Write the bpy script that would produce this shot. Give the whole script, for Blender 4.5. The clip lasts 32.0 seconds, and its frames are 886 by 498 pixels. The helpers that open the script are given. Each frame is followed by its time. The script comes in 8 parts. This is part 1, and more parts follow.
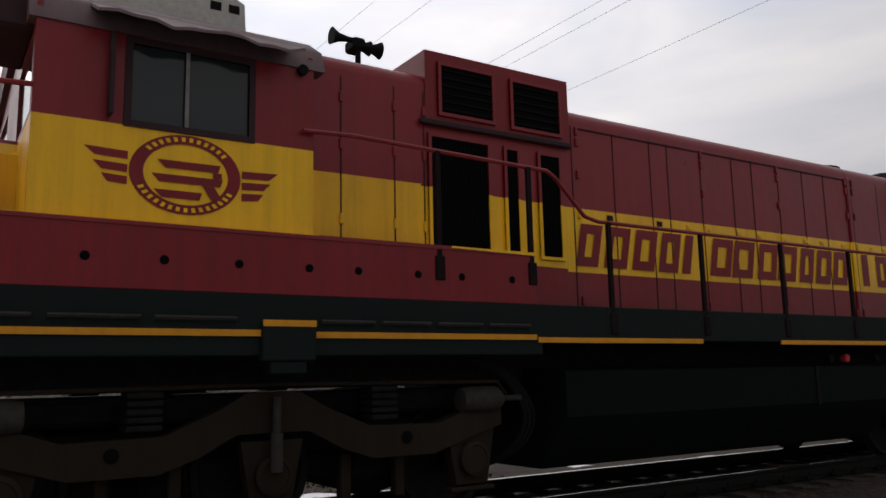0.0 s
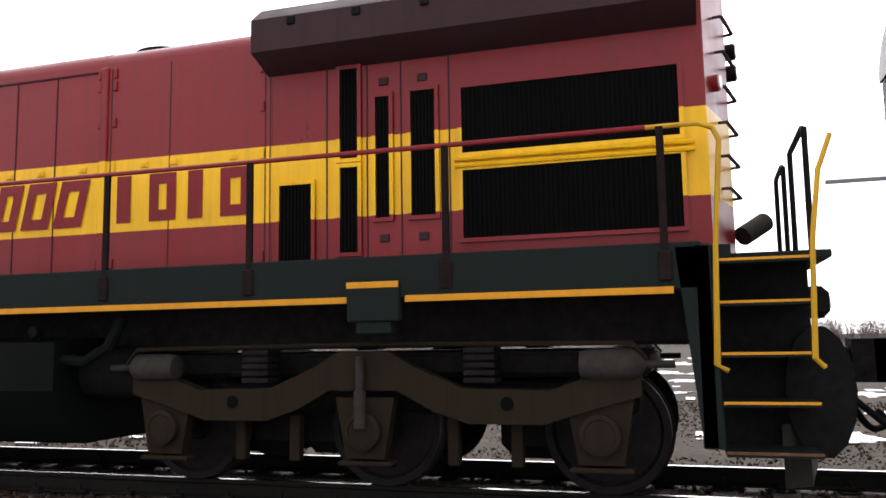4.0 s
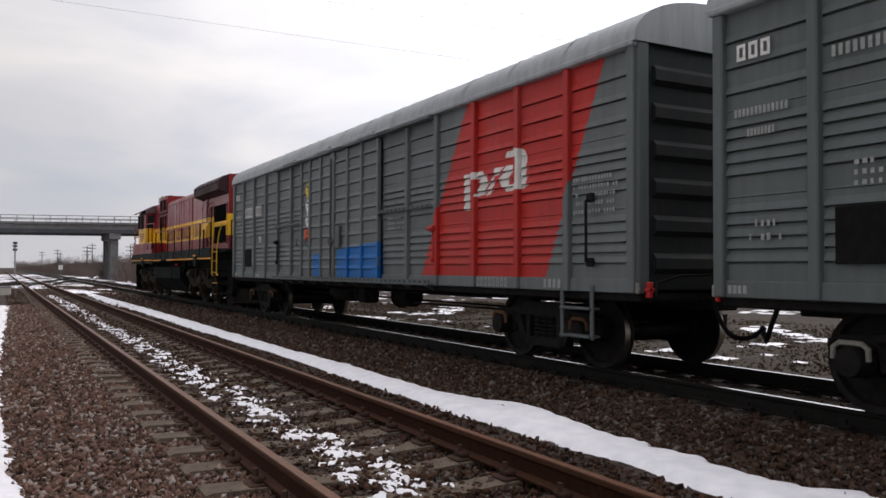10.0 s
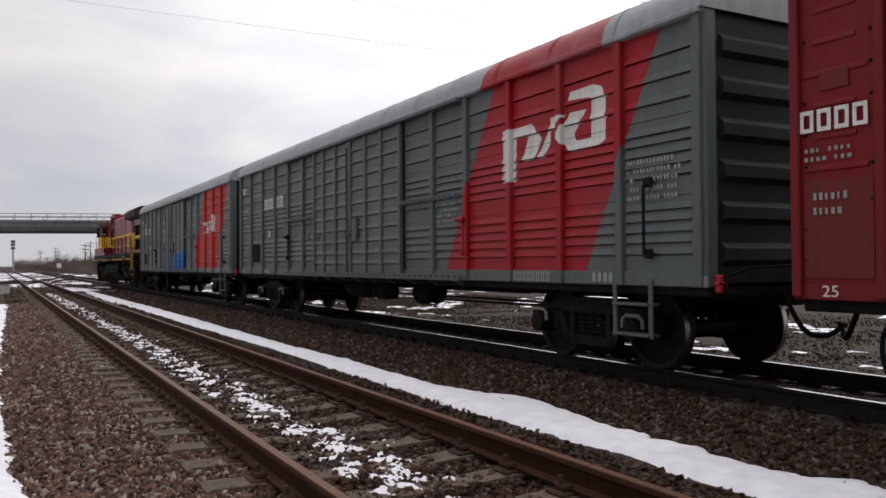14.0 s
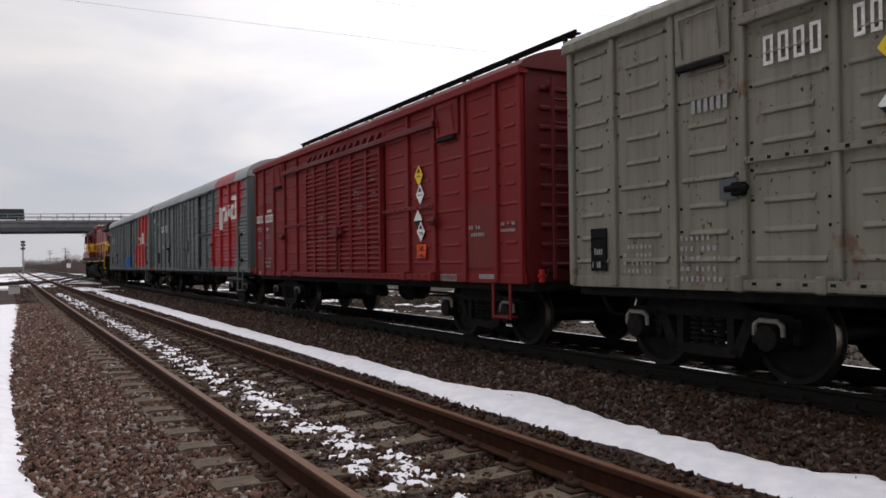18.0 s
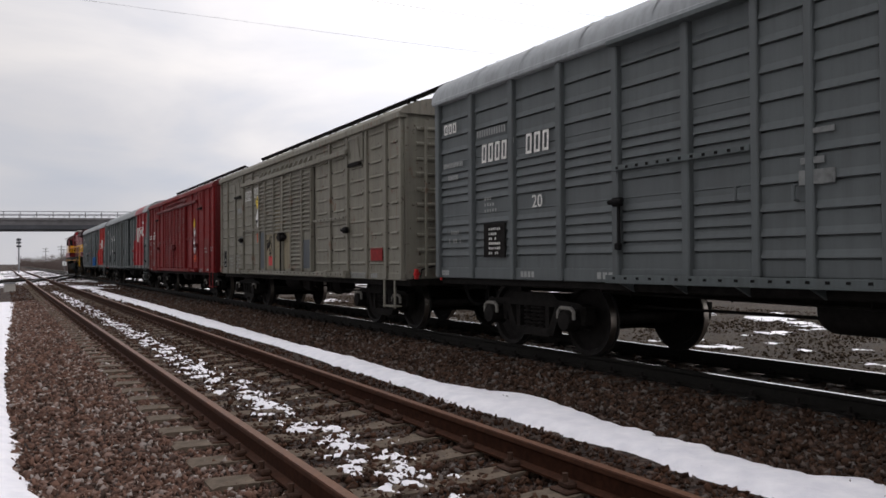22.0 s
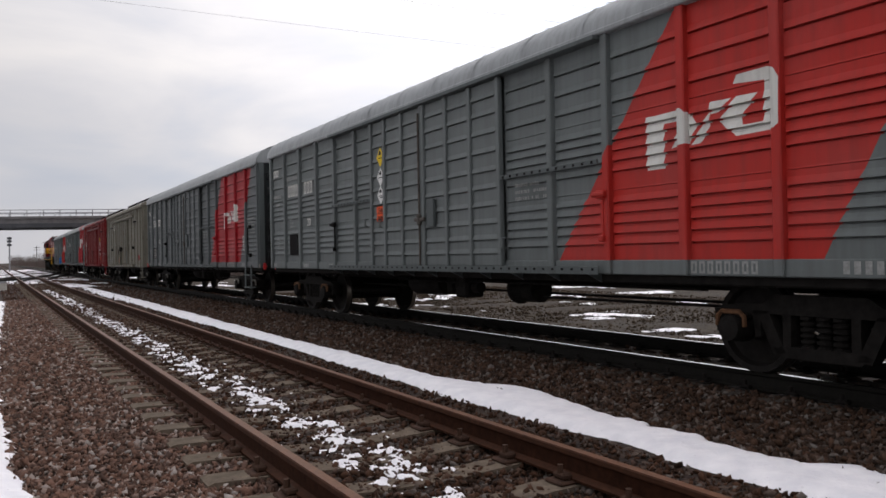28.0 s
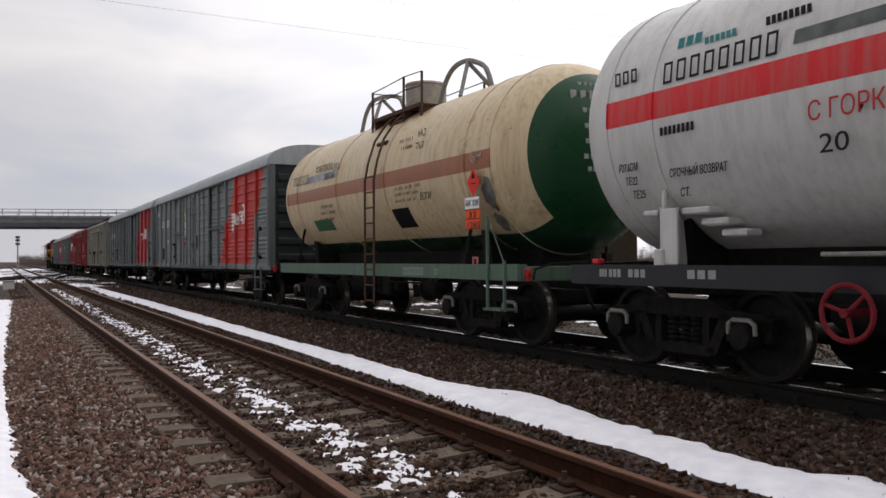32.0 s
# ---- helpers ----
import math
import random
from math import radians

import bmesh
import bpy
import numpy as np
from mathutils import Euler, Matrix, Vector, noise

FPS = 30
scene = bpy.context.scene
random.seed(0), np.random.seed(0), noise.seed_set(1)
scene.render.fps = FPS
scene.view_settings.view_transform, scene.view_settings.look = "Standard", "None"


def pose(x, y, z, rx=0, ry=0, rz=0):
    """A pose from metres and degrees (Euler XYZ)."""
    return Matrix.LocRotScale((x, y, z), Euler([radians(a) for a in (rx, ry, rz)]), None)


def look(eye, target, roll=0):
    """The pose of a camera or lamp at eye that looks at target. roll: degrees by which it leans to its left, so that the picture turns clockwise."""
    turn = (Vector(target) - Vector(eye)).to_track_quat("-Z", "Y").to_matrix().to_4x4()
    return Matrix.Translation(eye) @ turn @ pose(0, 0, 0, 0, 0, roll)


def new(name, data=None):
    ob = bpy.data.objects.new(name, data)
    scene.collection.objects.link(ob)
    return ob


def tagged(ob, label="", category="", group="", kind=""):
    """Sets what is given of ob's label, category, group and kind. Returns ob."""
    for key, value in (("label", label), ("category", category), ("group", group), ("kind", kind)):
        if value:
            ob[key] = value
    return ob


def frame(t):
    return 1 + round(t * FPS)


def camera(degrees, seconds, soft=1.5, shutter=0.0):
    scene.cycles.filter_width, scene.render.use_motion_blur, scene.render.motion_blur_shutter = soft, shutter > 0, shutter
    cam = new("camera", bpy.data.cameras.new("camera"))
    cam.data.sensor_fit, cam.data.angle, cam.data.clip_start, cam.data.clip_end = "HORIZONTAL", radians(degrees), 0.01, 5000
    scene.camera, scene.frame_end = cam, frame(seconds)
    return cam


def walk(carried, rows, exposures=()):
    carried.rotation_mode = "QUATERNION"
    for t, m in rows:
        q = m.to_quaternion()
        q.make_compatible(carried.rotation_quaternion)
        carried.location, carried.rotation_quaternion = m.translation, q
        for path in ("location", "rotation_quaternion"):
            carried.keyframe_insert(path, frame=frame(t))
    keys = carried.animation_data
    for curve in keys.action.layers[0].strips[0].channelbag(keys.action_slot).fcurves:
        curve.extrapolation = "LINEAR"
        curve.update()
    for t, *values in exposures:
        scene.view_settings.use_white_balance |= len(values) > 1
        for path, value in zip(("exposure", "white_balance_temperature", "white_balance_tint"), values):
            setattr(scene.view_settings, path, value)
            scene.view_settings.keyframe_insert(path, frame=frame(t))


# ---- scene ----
cam = camera(57.29, 32.0, soft=1.6)
EYE = (0.0, 0.0, 1.267)
# seconds, pitch, roll, yaw
AIM = [
    (0, 9.00, 1.23, -122.59), (0.5, 9.72, 1.14, -112.99), (1, 10.14, 1.82, -106.76), (1.5, 10.05, 2.22, -102.23),
    (2, 9.65, 1.92, -97.23), (2.5, 8.99, 1.51, -96.12), (4.5, 5.45, 0.94, -61.87), (5, 4.51, 0.89, -52.52), (5.5, 3.71, 0.72, -47.08),
    (6, 3.68, -0.02, -41.70), (6.5, 3.11, -0.26, -36.97), (7, 2.65, -0.27, -33.88), (7.5, 2.40, -0.15, -31.29),
    (8, 2.03, -0.33, -29.47), (8.5, 1.91, -0.15, -28.65), (9, 1.53, -0.03, -28.74), (9.5, 1.28, -0.06, -28.75),
    (10, 1.42, -0.22, -28.67), (10.5, 1.57, -0.28, -28.94), (11, 1.42, -0.02, -28.75), (11.5, 1.29, 0.08, -28.80),
    (12, 1.13, 0.19, -28.77), (12.5, 1.07, 0.42, -28.81), (13, 1.03, 0.38, -28.39), (13.5, 1.02, 0.34, -28.54),
    (14, 1.00, 0.39, -28.77), (14.5, 0.96, 0.50, -28.66), (16.5, 0.90, 0.57, -28.61), (17, 0.77, 0.47, -28.43),
    (17.5, 0.82, 0.59, -28.27), (18, 0.82, 0.79, -28.21), (18.5, 0.67, 0.76, -28.20), (19, 0.77, 0.63, -28.46),
    (19.5, 0.84, 0.62, -28.17), (20, 0.91, 0.61, -28.25), (20.5, 0.80, 0.52, -28.18), (21, 0.78, 0.67, -28.46),
    (21.5, 0.80, 0.63, -28.38), (22, 0.85, 0.40, -28.45), (22.5, 0.85, 0.61, -28.29), (23, 0.69, 0.69, -28.29),
    (23.5, 0.60, 0.66, -28.15), (24, 0.59, 0.60, -28.38), (24.5, 0.65, 0.61, -28.68), (25, 0.82, 0.43, -28.83),
    (25.5, 0.92, 0.56, -28.82), (27.5, 0.45, 0.90, -28.74), (28, 0.39, 1.11, -28.96), (28.5, 0.57, 0.86, -29.09),
    (29, 0.44, 0.77, -28.86), (29.5, 0.31, 1.00, -28.84), (30, 0.39, 0.92, -28.67), (30.5, 0.45, 0.89, -28.63),
    (31, 0.64, 0.59, -28.84), (31.5, 0.89, 0.78, -28.71), (32, 0.72, 0.34, -28.51),
]
EXPO = [(0, -0.8), (1, -0.08), (2.5, 0.5), (4.5, 0.95), (6, 0.8), (7.5, 0.22), (9, -0.06), (32, -0.06)]
walk(cam, [(t, pose(*EYE, 90 + p, r, yw)) for t, p, r, yw in AIM], EXPO)

# how far the train has gone, second by second
TRAVEL = [
    (0, 2.30), (1, 6.49), (2, 10.65), (2.5, 12.72), (4.5, 21.18), (5, 23.37), (6, 27.79), (7, 32.21),
    (8, 36.70), (9, 41.21), (10, 45.73), (11, 50.26), (12, 54.69), (13, 59.13), (14, 63.62), (14.5, 65.87),
    (16.5, 74.77), (17, 76.98), (18, 81.39), (19, 85.90), (20, 90.49), (21, 95.03), (22, 99.53), (23, 104.07),
    (24, 108.65), (25, 113.26), (25.5, 115.57), (27.5, 124.79), (28, 127.09), (29, 131.68), (30, 136.35), (31, 141.05),
    (32, 145.71),
]

# ---- light and sky ----
XC = 7.68                    # middle of the main track
SUN_AZ, SUN_EL = 85.0, 33.0  # behind the train, ahead of the camera, veiled by cloud


def sky():
    w = bpy.data.worlds.new("overcast_sky")
    scene.world = w
    w.use_nodes = True
    nt = w.node_tree
    nt.nodes.clear()
    N = nt.nodes.new
    L = nt.links.new
    out, bg = N("ShaderNodeOutputWorld"), N("ShaderNodeBackground")
    st = N("ShaderNodeTexSky")
    st.sky_type, st.sun_disc = "NISHITA", False
    st.sun_elevation, st.sun_rotation = radians(SUN_EL), radians(SUN_AZ)
    st.air_density, st.dust_density = 1.0, 3.0
    tc, mp = N("ShaderNodeTexCoord"), N("ShaderNodeMapping")
    mp.inputs["Scale"].default_value = (1.0, 1.0, 3.2)
    no = N("ShaderNodeTexNoise")
    no.inputs["Scale"].default_value, no.inputs["Detail"].default_value, no.inputs["Roughness"].default_value = 2.4, 6.0, 0.5
    no.inputs["Distortion"].default_value = 0.4
    rp = N("ShaderNodeValToRGB")
    e = rp.color_ramp.elements
    e[0].position, e[0].color = 0.34, (7.3, 7.6, 8.6, 1)
    e[1].position, e[1].color = 0.66, (10.9, 10.4, 10.35, 1)
    mid = rp.color_ramp.elements.new(0.5)
    mid.color = (9.0, 8.8, 9.2, 1)
    # the cloud glows where the sun stands behind it
    dot = N("ShaderNodeVectorMath")
    dot.operation = "DOT_PRODUCT"
    a, el = radians(SUN_AZ), radians(SUN_EL)
    dot.inputs[1].default_value = (math.sin(a) * math.cos(el), math.cos(a) * math.cos(el), math.sin(el))
    mr = N("ShaderNodeMapRange")
    mr.inputs["From Min"].default_value, mr.inputs["From Max"].default_value = 0.10, 1.0
    mr.inputs["To Min"].default_value, mr.inputs["To Max"].default_value = 1.0, 2.3
    mr.interpolation_type = "SMOOTHSTEP"
    mul = N("ShaderNodeVectorMath")
    mul.operation = "SCALE"
    mix = N("ShaderNodeMix")
    mix.data_type = "RGBA"
    mix.inputs["Factor"].default_value = 0.88
    L(tc.outputs["Generated"], mp.inputs["Vector"])
    L(tc.outputs["Generated"], dot.inputs[0])
    L(mp.outputs["Vector"], no.inputs["Vector"])
    L(no.outputs["Fac"], rp.inputs["Fac"])
    L(dot.outputs["Value"], mr.inputs["Value"])
    # an overcast sky is brighter overhead than at the horizon
    sx, up, both = N("ShaderNodeSeparateXYZ"), N("ShaderNodeMapRange"), N("ShaderNodeMath")
    up.inputs["From Min"].default_value, up.inputs["From Max"].default_value = 0.16, 1.0
    up.inputs["To Min"].default_value, up.inputs["To Max"].default_value = 1.10, 1.72
    both.operation = "MULTIPLY"
    L(tc.outputs["Generated"], sx.inputs["Vector"])
    L(sx.outputs["Z"], up.inputs["Value"])
    L(up.outputs["Result"], both.inputs[0])
    L(mr.outputs["Result"], both.inputs[1])
    L(rp.outputs["Color"], mul.inputs[0])
    L(both.outputs[0], mul.inputs["Scale"])
    L(st.outputs["Color"], mix.inputs["A"])
    L(mul.outputs["Vector"], mix.inputs["B"])
    L(mix.outputs["Result"], bg.inputs["Color"])
    bg.inputs["Strength"].default_value = 0.072
    L(bg.outputs["Background"], out.inputs["Surface"])
    sun = new("sun", bpy.data.lights.new("sun", "SUN"))
    sun.data.energy, sun.data.angle, sun.data.color = 0.6, radians(28), (1.0, 0.95, 0.9)
    sun.matrix_world = look(Vector(dot.inputs[1].default_value) * 60, (0, 0, 0))


sky()

# ---- materials ----
def rgb(c):
    return (*c, 1.0)


class Nodes:
    """Short hand for the node tree of one material."""

    def __init__(self, name):
        self.m = bpy.data.materials.new(name)
        self.m.use_nodes = True
        self.t = self.m.node_tree
        self.bsdf = self.t.nodes["Principled BSDF"]

    def n(self, kind, **sets):
        nd = self.t.nodes.new(kind)
        for k, v in sets.items():
            nd.inputs[k].default_value = v
        return nd

    def l(self, a, b):
        self.t.links.new(a, b)

    def math(self, op, a, b=None):
        nd = self.t.nodes.new("ShaderNodeMath")
        nd.operation = op
        for i, v in enumerate((a, b)):
            if v is None:
                continue
            if isinstance(v, (int, float)):
                nd.inputs[i].default_value = v
            else:
                self.l(v, nd.inputs[i])
        return nd.outputs[0]

    def mix(self, fac, a, b, mode="MIX"):
        nd = self.t.nodes.new("ShaderNodeMix")
        nd.data_type, nd.blend_type = "RGBA", mode
        for key, v in (("Factor", fac), ("A", a), ("B", b)):
            if isinstance(v, (int, float)):
                nd.inputs[key].default_value = v
            elif isinstance(v, tuple):
                nd.inputs[key].default_value = rgb(v)
            else:
                self.l(v, nd.inputs[key])
        return nd.outputs["Result"]

    def noise(self, scale, detail=4.0, rough=0.55, stretch=None, obj=True):
        tc = self.t.nodes.new("ShaderNodeTexCoord")
        src = tc.outputs["Object"]
        if stretch:
            mp = self.n("ShaderNodeMapping", Scale=stretch)
            self.l(src, mp.inputs["Vector"])
            src = mp.outputs["Vector"]
        nd = self.n("ShaderNodeTexNoise", Scale=scale, Detail=detail, Roughness=rough)
        self.l(src, nd.inputs["Vector"])
        return nd.outputs["Fac"]

    def ramp(self, fac, lo, hi, a=0.0, b=1.0):
        mr = self.n("ShaderNodeMapRange")
        for k, v in (("From Min", lo), ("From Max", hi), ("To Min", a), ("To Max", b)):
            mr.inputs[k].default_value = v
        self.l(fac, mr.inputs["Value"])
        return mr.outputs["Result"]

    def bump(self, height, strength, distance=0.01):
        bp = self.n("ShaderNodeBump", Strength=strength, Distance=distance)
        self.l(height, bp.inputs["Height"])
        self.l(bp.outputs["Normal"], self.bsdf.inputs["Normal"])


def poly_mask(g, yz, pts):
    """1 inside a convex outline given counter-clockwise in (y, z), else 0."""
    out = None
    n = len(pts)
    for i in range(n):
        (y0, z0), (y1, z1) = pts[i], pts[(i + 1) % n]
        ny, nz = -(z1 - z0), (y1 - y0)
        d = g.t.nodes.new("ShaderNodeVectorMath")
        d.operation = "DOT_PRODUCT"
        g.l(yz, d.inputs[0])
        d.inputs[1].default_value = (0, ny, nz)
        s = g.math("GREATER_THAN", d.outputs["Value"], ny * y0 + nz * z0)
        out = s if out is None else g.math("MULTIPLY", out, s)
    return out


def ccw(pts):
    a = sum(p[0] * q[1] - q[0] * p[1] for p, q in zip(pts, pts[1:] + pts[:1]))
    return pts if a > 0 else pts[::-1]


def paint(name, base, rough=0.5, regions=(), dirt=(0.035, 0.03, 0.026), amount=0.45, rust=0.0, fade=0.12, metal=0.0, spec=0.2):
    """Weathered paint. regions: (colour, [convex outlines in the thing's own y and z]), later ones on top."""
    g = Nodes(name)
    col = base
    if regions:
        tc = g.t.nodes.new("ShaderNodeTexCoord")
        for c, polys in regions:
            mask = None
            for pts in polys:
                k = poly_mask(g, tc.outputs["Object"], ccw(pts))
                mask = k if mask is None else g.math("MAXIMUM", mask, k)
            col = g.mix(mask, col, c)
    big = g.noise(0.7, 5.0, 0.6)
    if fade:
        lum = tuple(min(1.0, v * 1.5 + 0.03) for v in base)
        col = g.mix(g.math("MULTIPLY", g.ramp(big, 0.45, 0.75), fade), col, lum)
    streak = g.noise(1.0, 5.0, 0.65, (9.0, 9.0, 0.55))
    fine = g.noise(24.0, 4.0, 0.7)
    d = g.math("MULTIPLY", g.ramp(streak, 0.42, 0.78), amount)
    d = g.math("ADD", d, g.math("MULTIPLY", g.ramp(fine, 0.55, 0.8), amount * 0.35))
    col = g.mix(d, col, dirt)
    if rust:
        r1 = g.ramp(g.noise(2.3, 7.0, 0.72), 0.60, 0.66)
        col = g.mix(g.math("MULTIPLY", r1, rust), col, (0.11, 0.038, 0.014))
        r2 = g.ramp(g.noise(11.0, 3.0, 0.6), 0.66, 0.70)
        col = g.mix(g.math("MULTIPLY", r2, min(1.0, rust * 1.5)), col, (0.035, 0.016, 0.01))
        run = g.ramp(g.noise(1.0, 4.0, 0.6, (13.0, 13.0, 0.4)), 0.62, 0.72)
        col = g.mix(g.math("MULTIPLY", run, rust * 0.8), col, (0.13, 0.055, 0.02))
    g.l(col, g.bsdf.inputs["Base Color"]) if not isinstance(col, tuple) else None
    if isinstance(col, tuple):
        g.bsdf.inputs["Base Color"].default_value = rgb(col)
    rr = g.ramp(big, 0.3, 0.7, rough - 0.1, rough + 0.15)
    g.l(rr, g.bsdf.inputs["Roughness"])
    g.bsdf.inputs["Metallic"].default_value = metal
    g.bsdf.inputs["Specular IOR Level"].default_value = spec
    h = g.math("ADD", g.noise(3.0, 3.0), g.math("MULTIPLY", fine, 0.12))
    g.bump(h, 0.25, 0.02)
    return g.m


def plain(name, base, rough=0.7, vary=0.3, scale=14.0, metal=0.0, bump=0.25, island=False, glow=None):
    g = Nodes(name)
    n1 = g.noise(scale, 6.0, 0.65)
    n2 = g.noise(scale * 0.13, 4.0)
    dark = tuple(v * (1 - vary) for v in base)
    lite = tuple(min(1, v * (1 + vary)) for v in base)
    col = g.mix(g.ramp(n1, 0.3, 0.7), dark, lite)
    col = g.mix(g.math("MULTIPLY", g.ramp(n2, 0.4, 0.75), vary), col, tuple(v * 0.6 for v in base))
    if island:
        geo = g.t.nodes.new("ShaderNodeNewGeometry")
        rp = g.t.nodes.new("ShaderNodeValToRGB")
        rp.color_ramp.elements[0].color = rgb(tuple(v * 0.22 for v in base))
        grey = sum(base) / 3
        rp.color_ramp.elements[1].color = rgb((grey * 3.5, grey * 3.2, grey * 2.95))
        k = rp.color_ramp.elements.new(0.76)
        k.color = rgb((base[0] * 1.15, base[1] * 1.0, base[2] * 0.92))
        g.l(geo.outputs["Random Per Island"], rp.inputs["Fac"])
        col = g.mix(0.85, col, rp.outputs["Color"])
    g.l(col, g.bsdf.inputs["Base Color"])
    g.bsdf.inputs["Roughness"].default_value = rough
    g.bsdf.inputs["Metallic"].default_value = metal
    g.bsdf.inputs["Specular IOR Level"].default_value = 0.15 if max(base) > 0.03 else 0.07
    if glow:
        g.bsdf.inputs["Emission Color"].default_value = rgb(glow[0])
        g.bsdf.inputs["Emission Strength"].default_value = glow[1]
    if bump:
        g.bump(n1, bump, 0.01)
    return g.m


def glass(name, tint=(0.015, 0.02, 0.02)):
    g = Nodes(name)
    g.bsdf.inputs["Base Color"].default_value = rgb(tint)
    g.bsdf.inputs["Roughness"].default_value = 0.08
    g.bsdf.inputs["Specular IOR Level"].default_value = 0.35
    return g.m


GREY_DARK = (0.085, 0.098, 0.098)
RED_NEW = (0.40, 0.024, 0.018)
RED_DEEP = (0.30, 0.008, 0.014)
BLUE = (0.002, 0.112, 0.36)
MAROON = (0.19, 0.008, 0.012)
YELLOW = (0.84, 0.47, 0.004)
WHITE = (0.62, 0.61, 0.57)

M_BLACK = plain("sooty_black_steel", (0.009, 0.0085, 0.0085), 0.8, 0.4)
M_UNDER = plain("grimy_running_gear", (0.014, 0.0125, 0.0115), 0.8, 0.5, 9.0)
M_WHEEL = plain("dark_wheel_steel", (0.018, 0.016, 0.015), 0.6, 0.4, 9.0, metal=0.2)
M_TREAD = plain("polished_tread_steel", (0.24, 0.215, 0.19), 0.4, 0.15, metal=1.0, bump=0.05)
M_RUSTY = plain("rusty_orange_steel", (0.11, 0.055, 0.028), 0.8, 0.4)
M_RUST2 = plain("dull_brown_rusted_iron", (0.075, 0.042, 0.028), 0.85, 0.4)
M_FAINT = plain("faded_brown_black_lettering", (0.075, 0.06, 0.045), 0.8, 0.4, 30.0)
M_PALE = plain("dusty_pale_steel", (0.20, 0.19, 0.17), 0.8, 0.3)
M_WHITE = plain("worn_white_lettering", WHITE, 0.7, 0.25, 30.0)
M_LETTER = plain("grey_white_lettering", (0.27, 0.275, 0.265), 0.7, 0.25, 30.0)
M_DARKLET = plain("black_lettering", (0.02, 0.02, 0.022), 0.7, 0.2)
M_REDLET = plain("red_lettering", (0.42, 0.03, 0.03), 0.6, 0.2)
M_ORANGE = plain("orange_plate", (0.68, 0.085, 0.018), 0.55, 0.12)
M_HAZYEL = plain("yellow_plate", (0.68, 0.47, 0.02), 0.55, 0.12)
M_HAZWHITE = plain("white_plate", (0.68, 0.68, 0.66), 0.55, 0.1)
M_HAZRED = plain("bright_red_plate", (0.60, 0.03, 0.02), 0.5, 0.12)
M_REDLAMP = plain("red_painted_valve", (0.45, 0.03, 0.03), 0.5, 0.2)
M_LAMPGLASS = glass("lamp_glass", (0.55, 0.55, 0.52))
M_GLASS = glass("dark_cab_glass")

# ---- building tools ----
def bend(pts, n=5):
    """More points on a smooth curve through the given ones."""
    p = [Vector(q) for q in pts]
    p = [p[0] * 2 - p[1]] + p + [p[-1] * 2 - p[-2]]
    out = []
    for i in range(1, len(p) - 2):
        for k in range(n):
            t = k / n
            a, b, c, d = p[i - 1], p[i], p[i + 1], p[i + 2]
            out.append(0.5 * (2 * b + (c - a) * t + (2 * a - 5 * b + 4 * c - d) * t * t + (3 * b - a - 3 * c + d) * t ** 3))
    return out + [p[-2]]


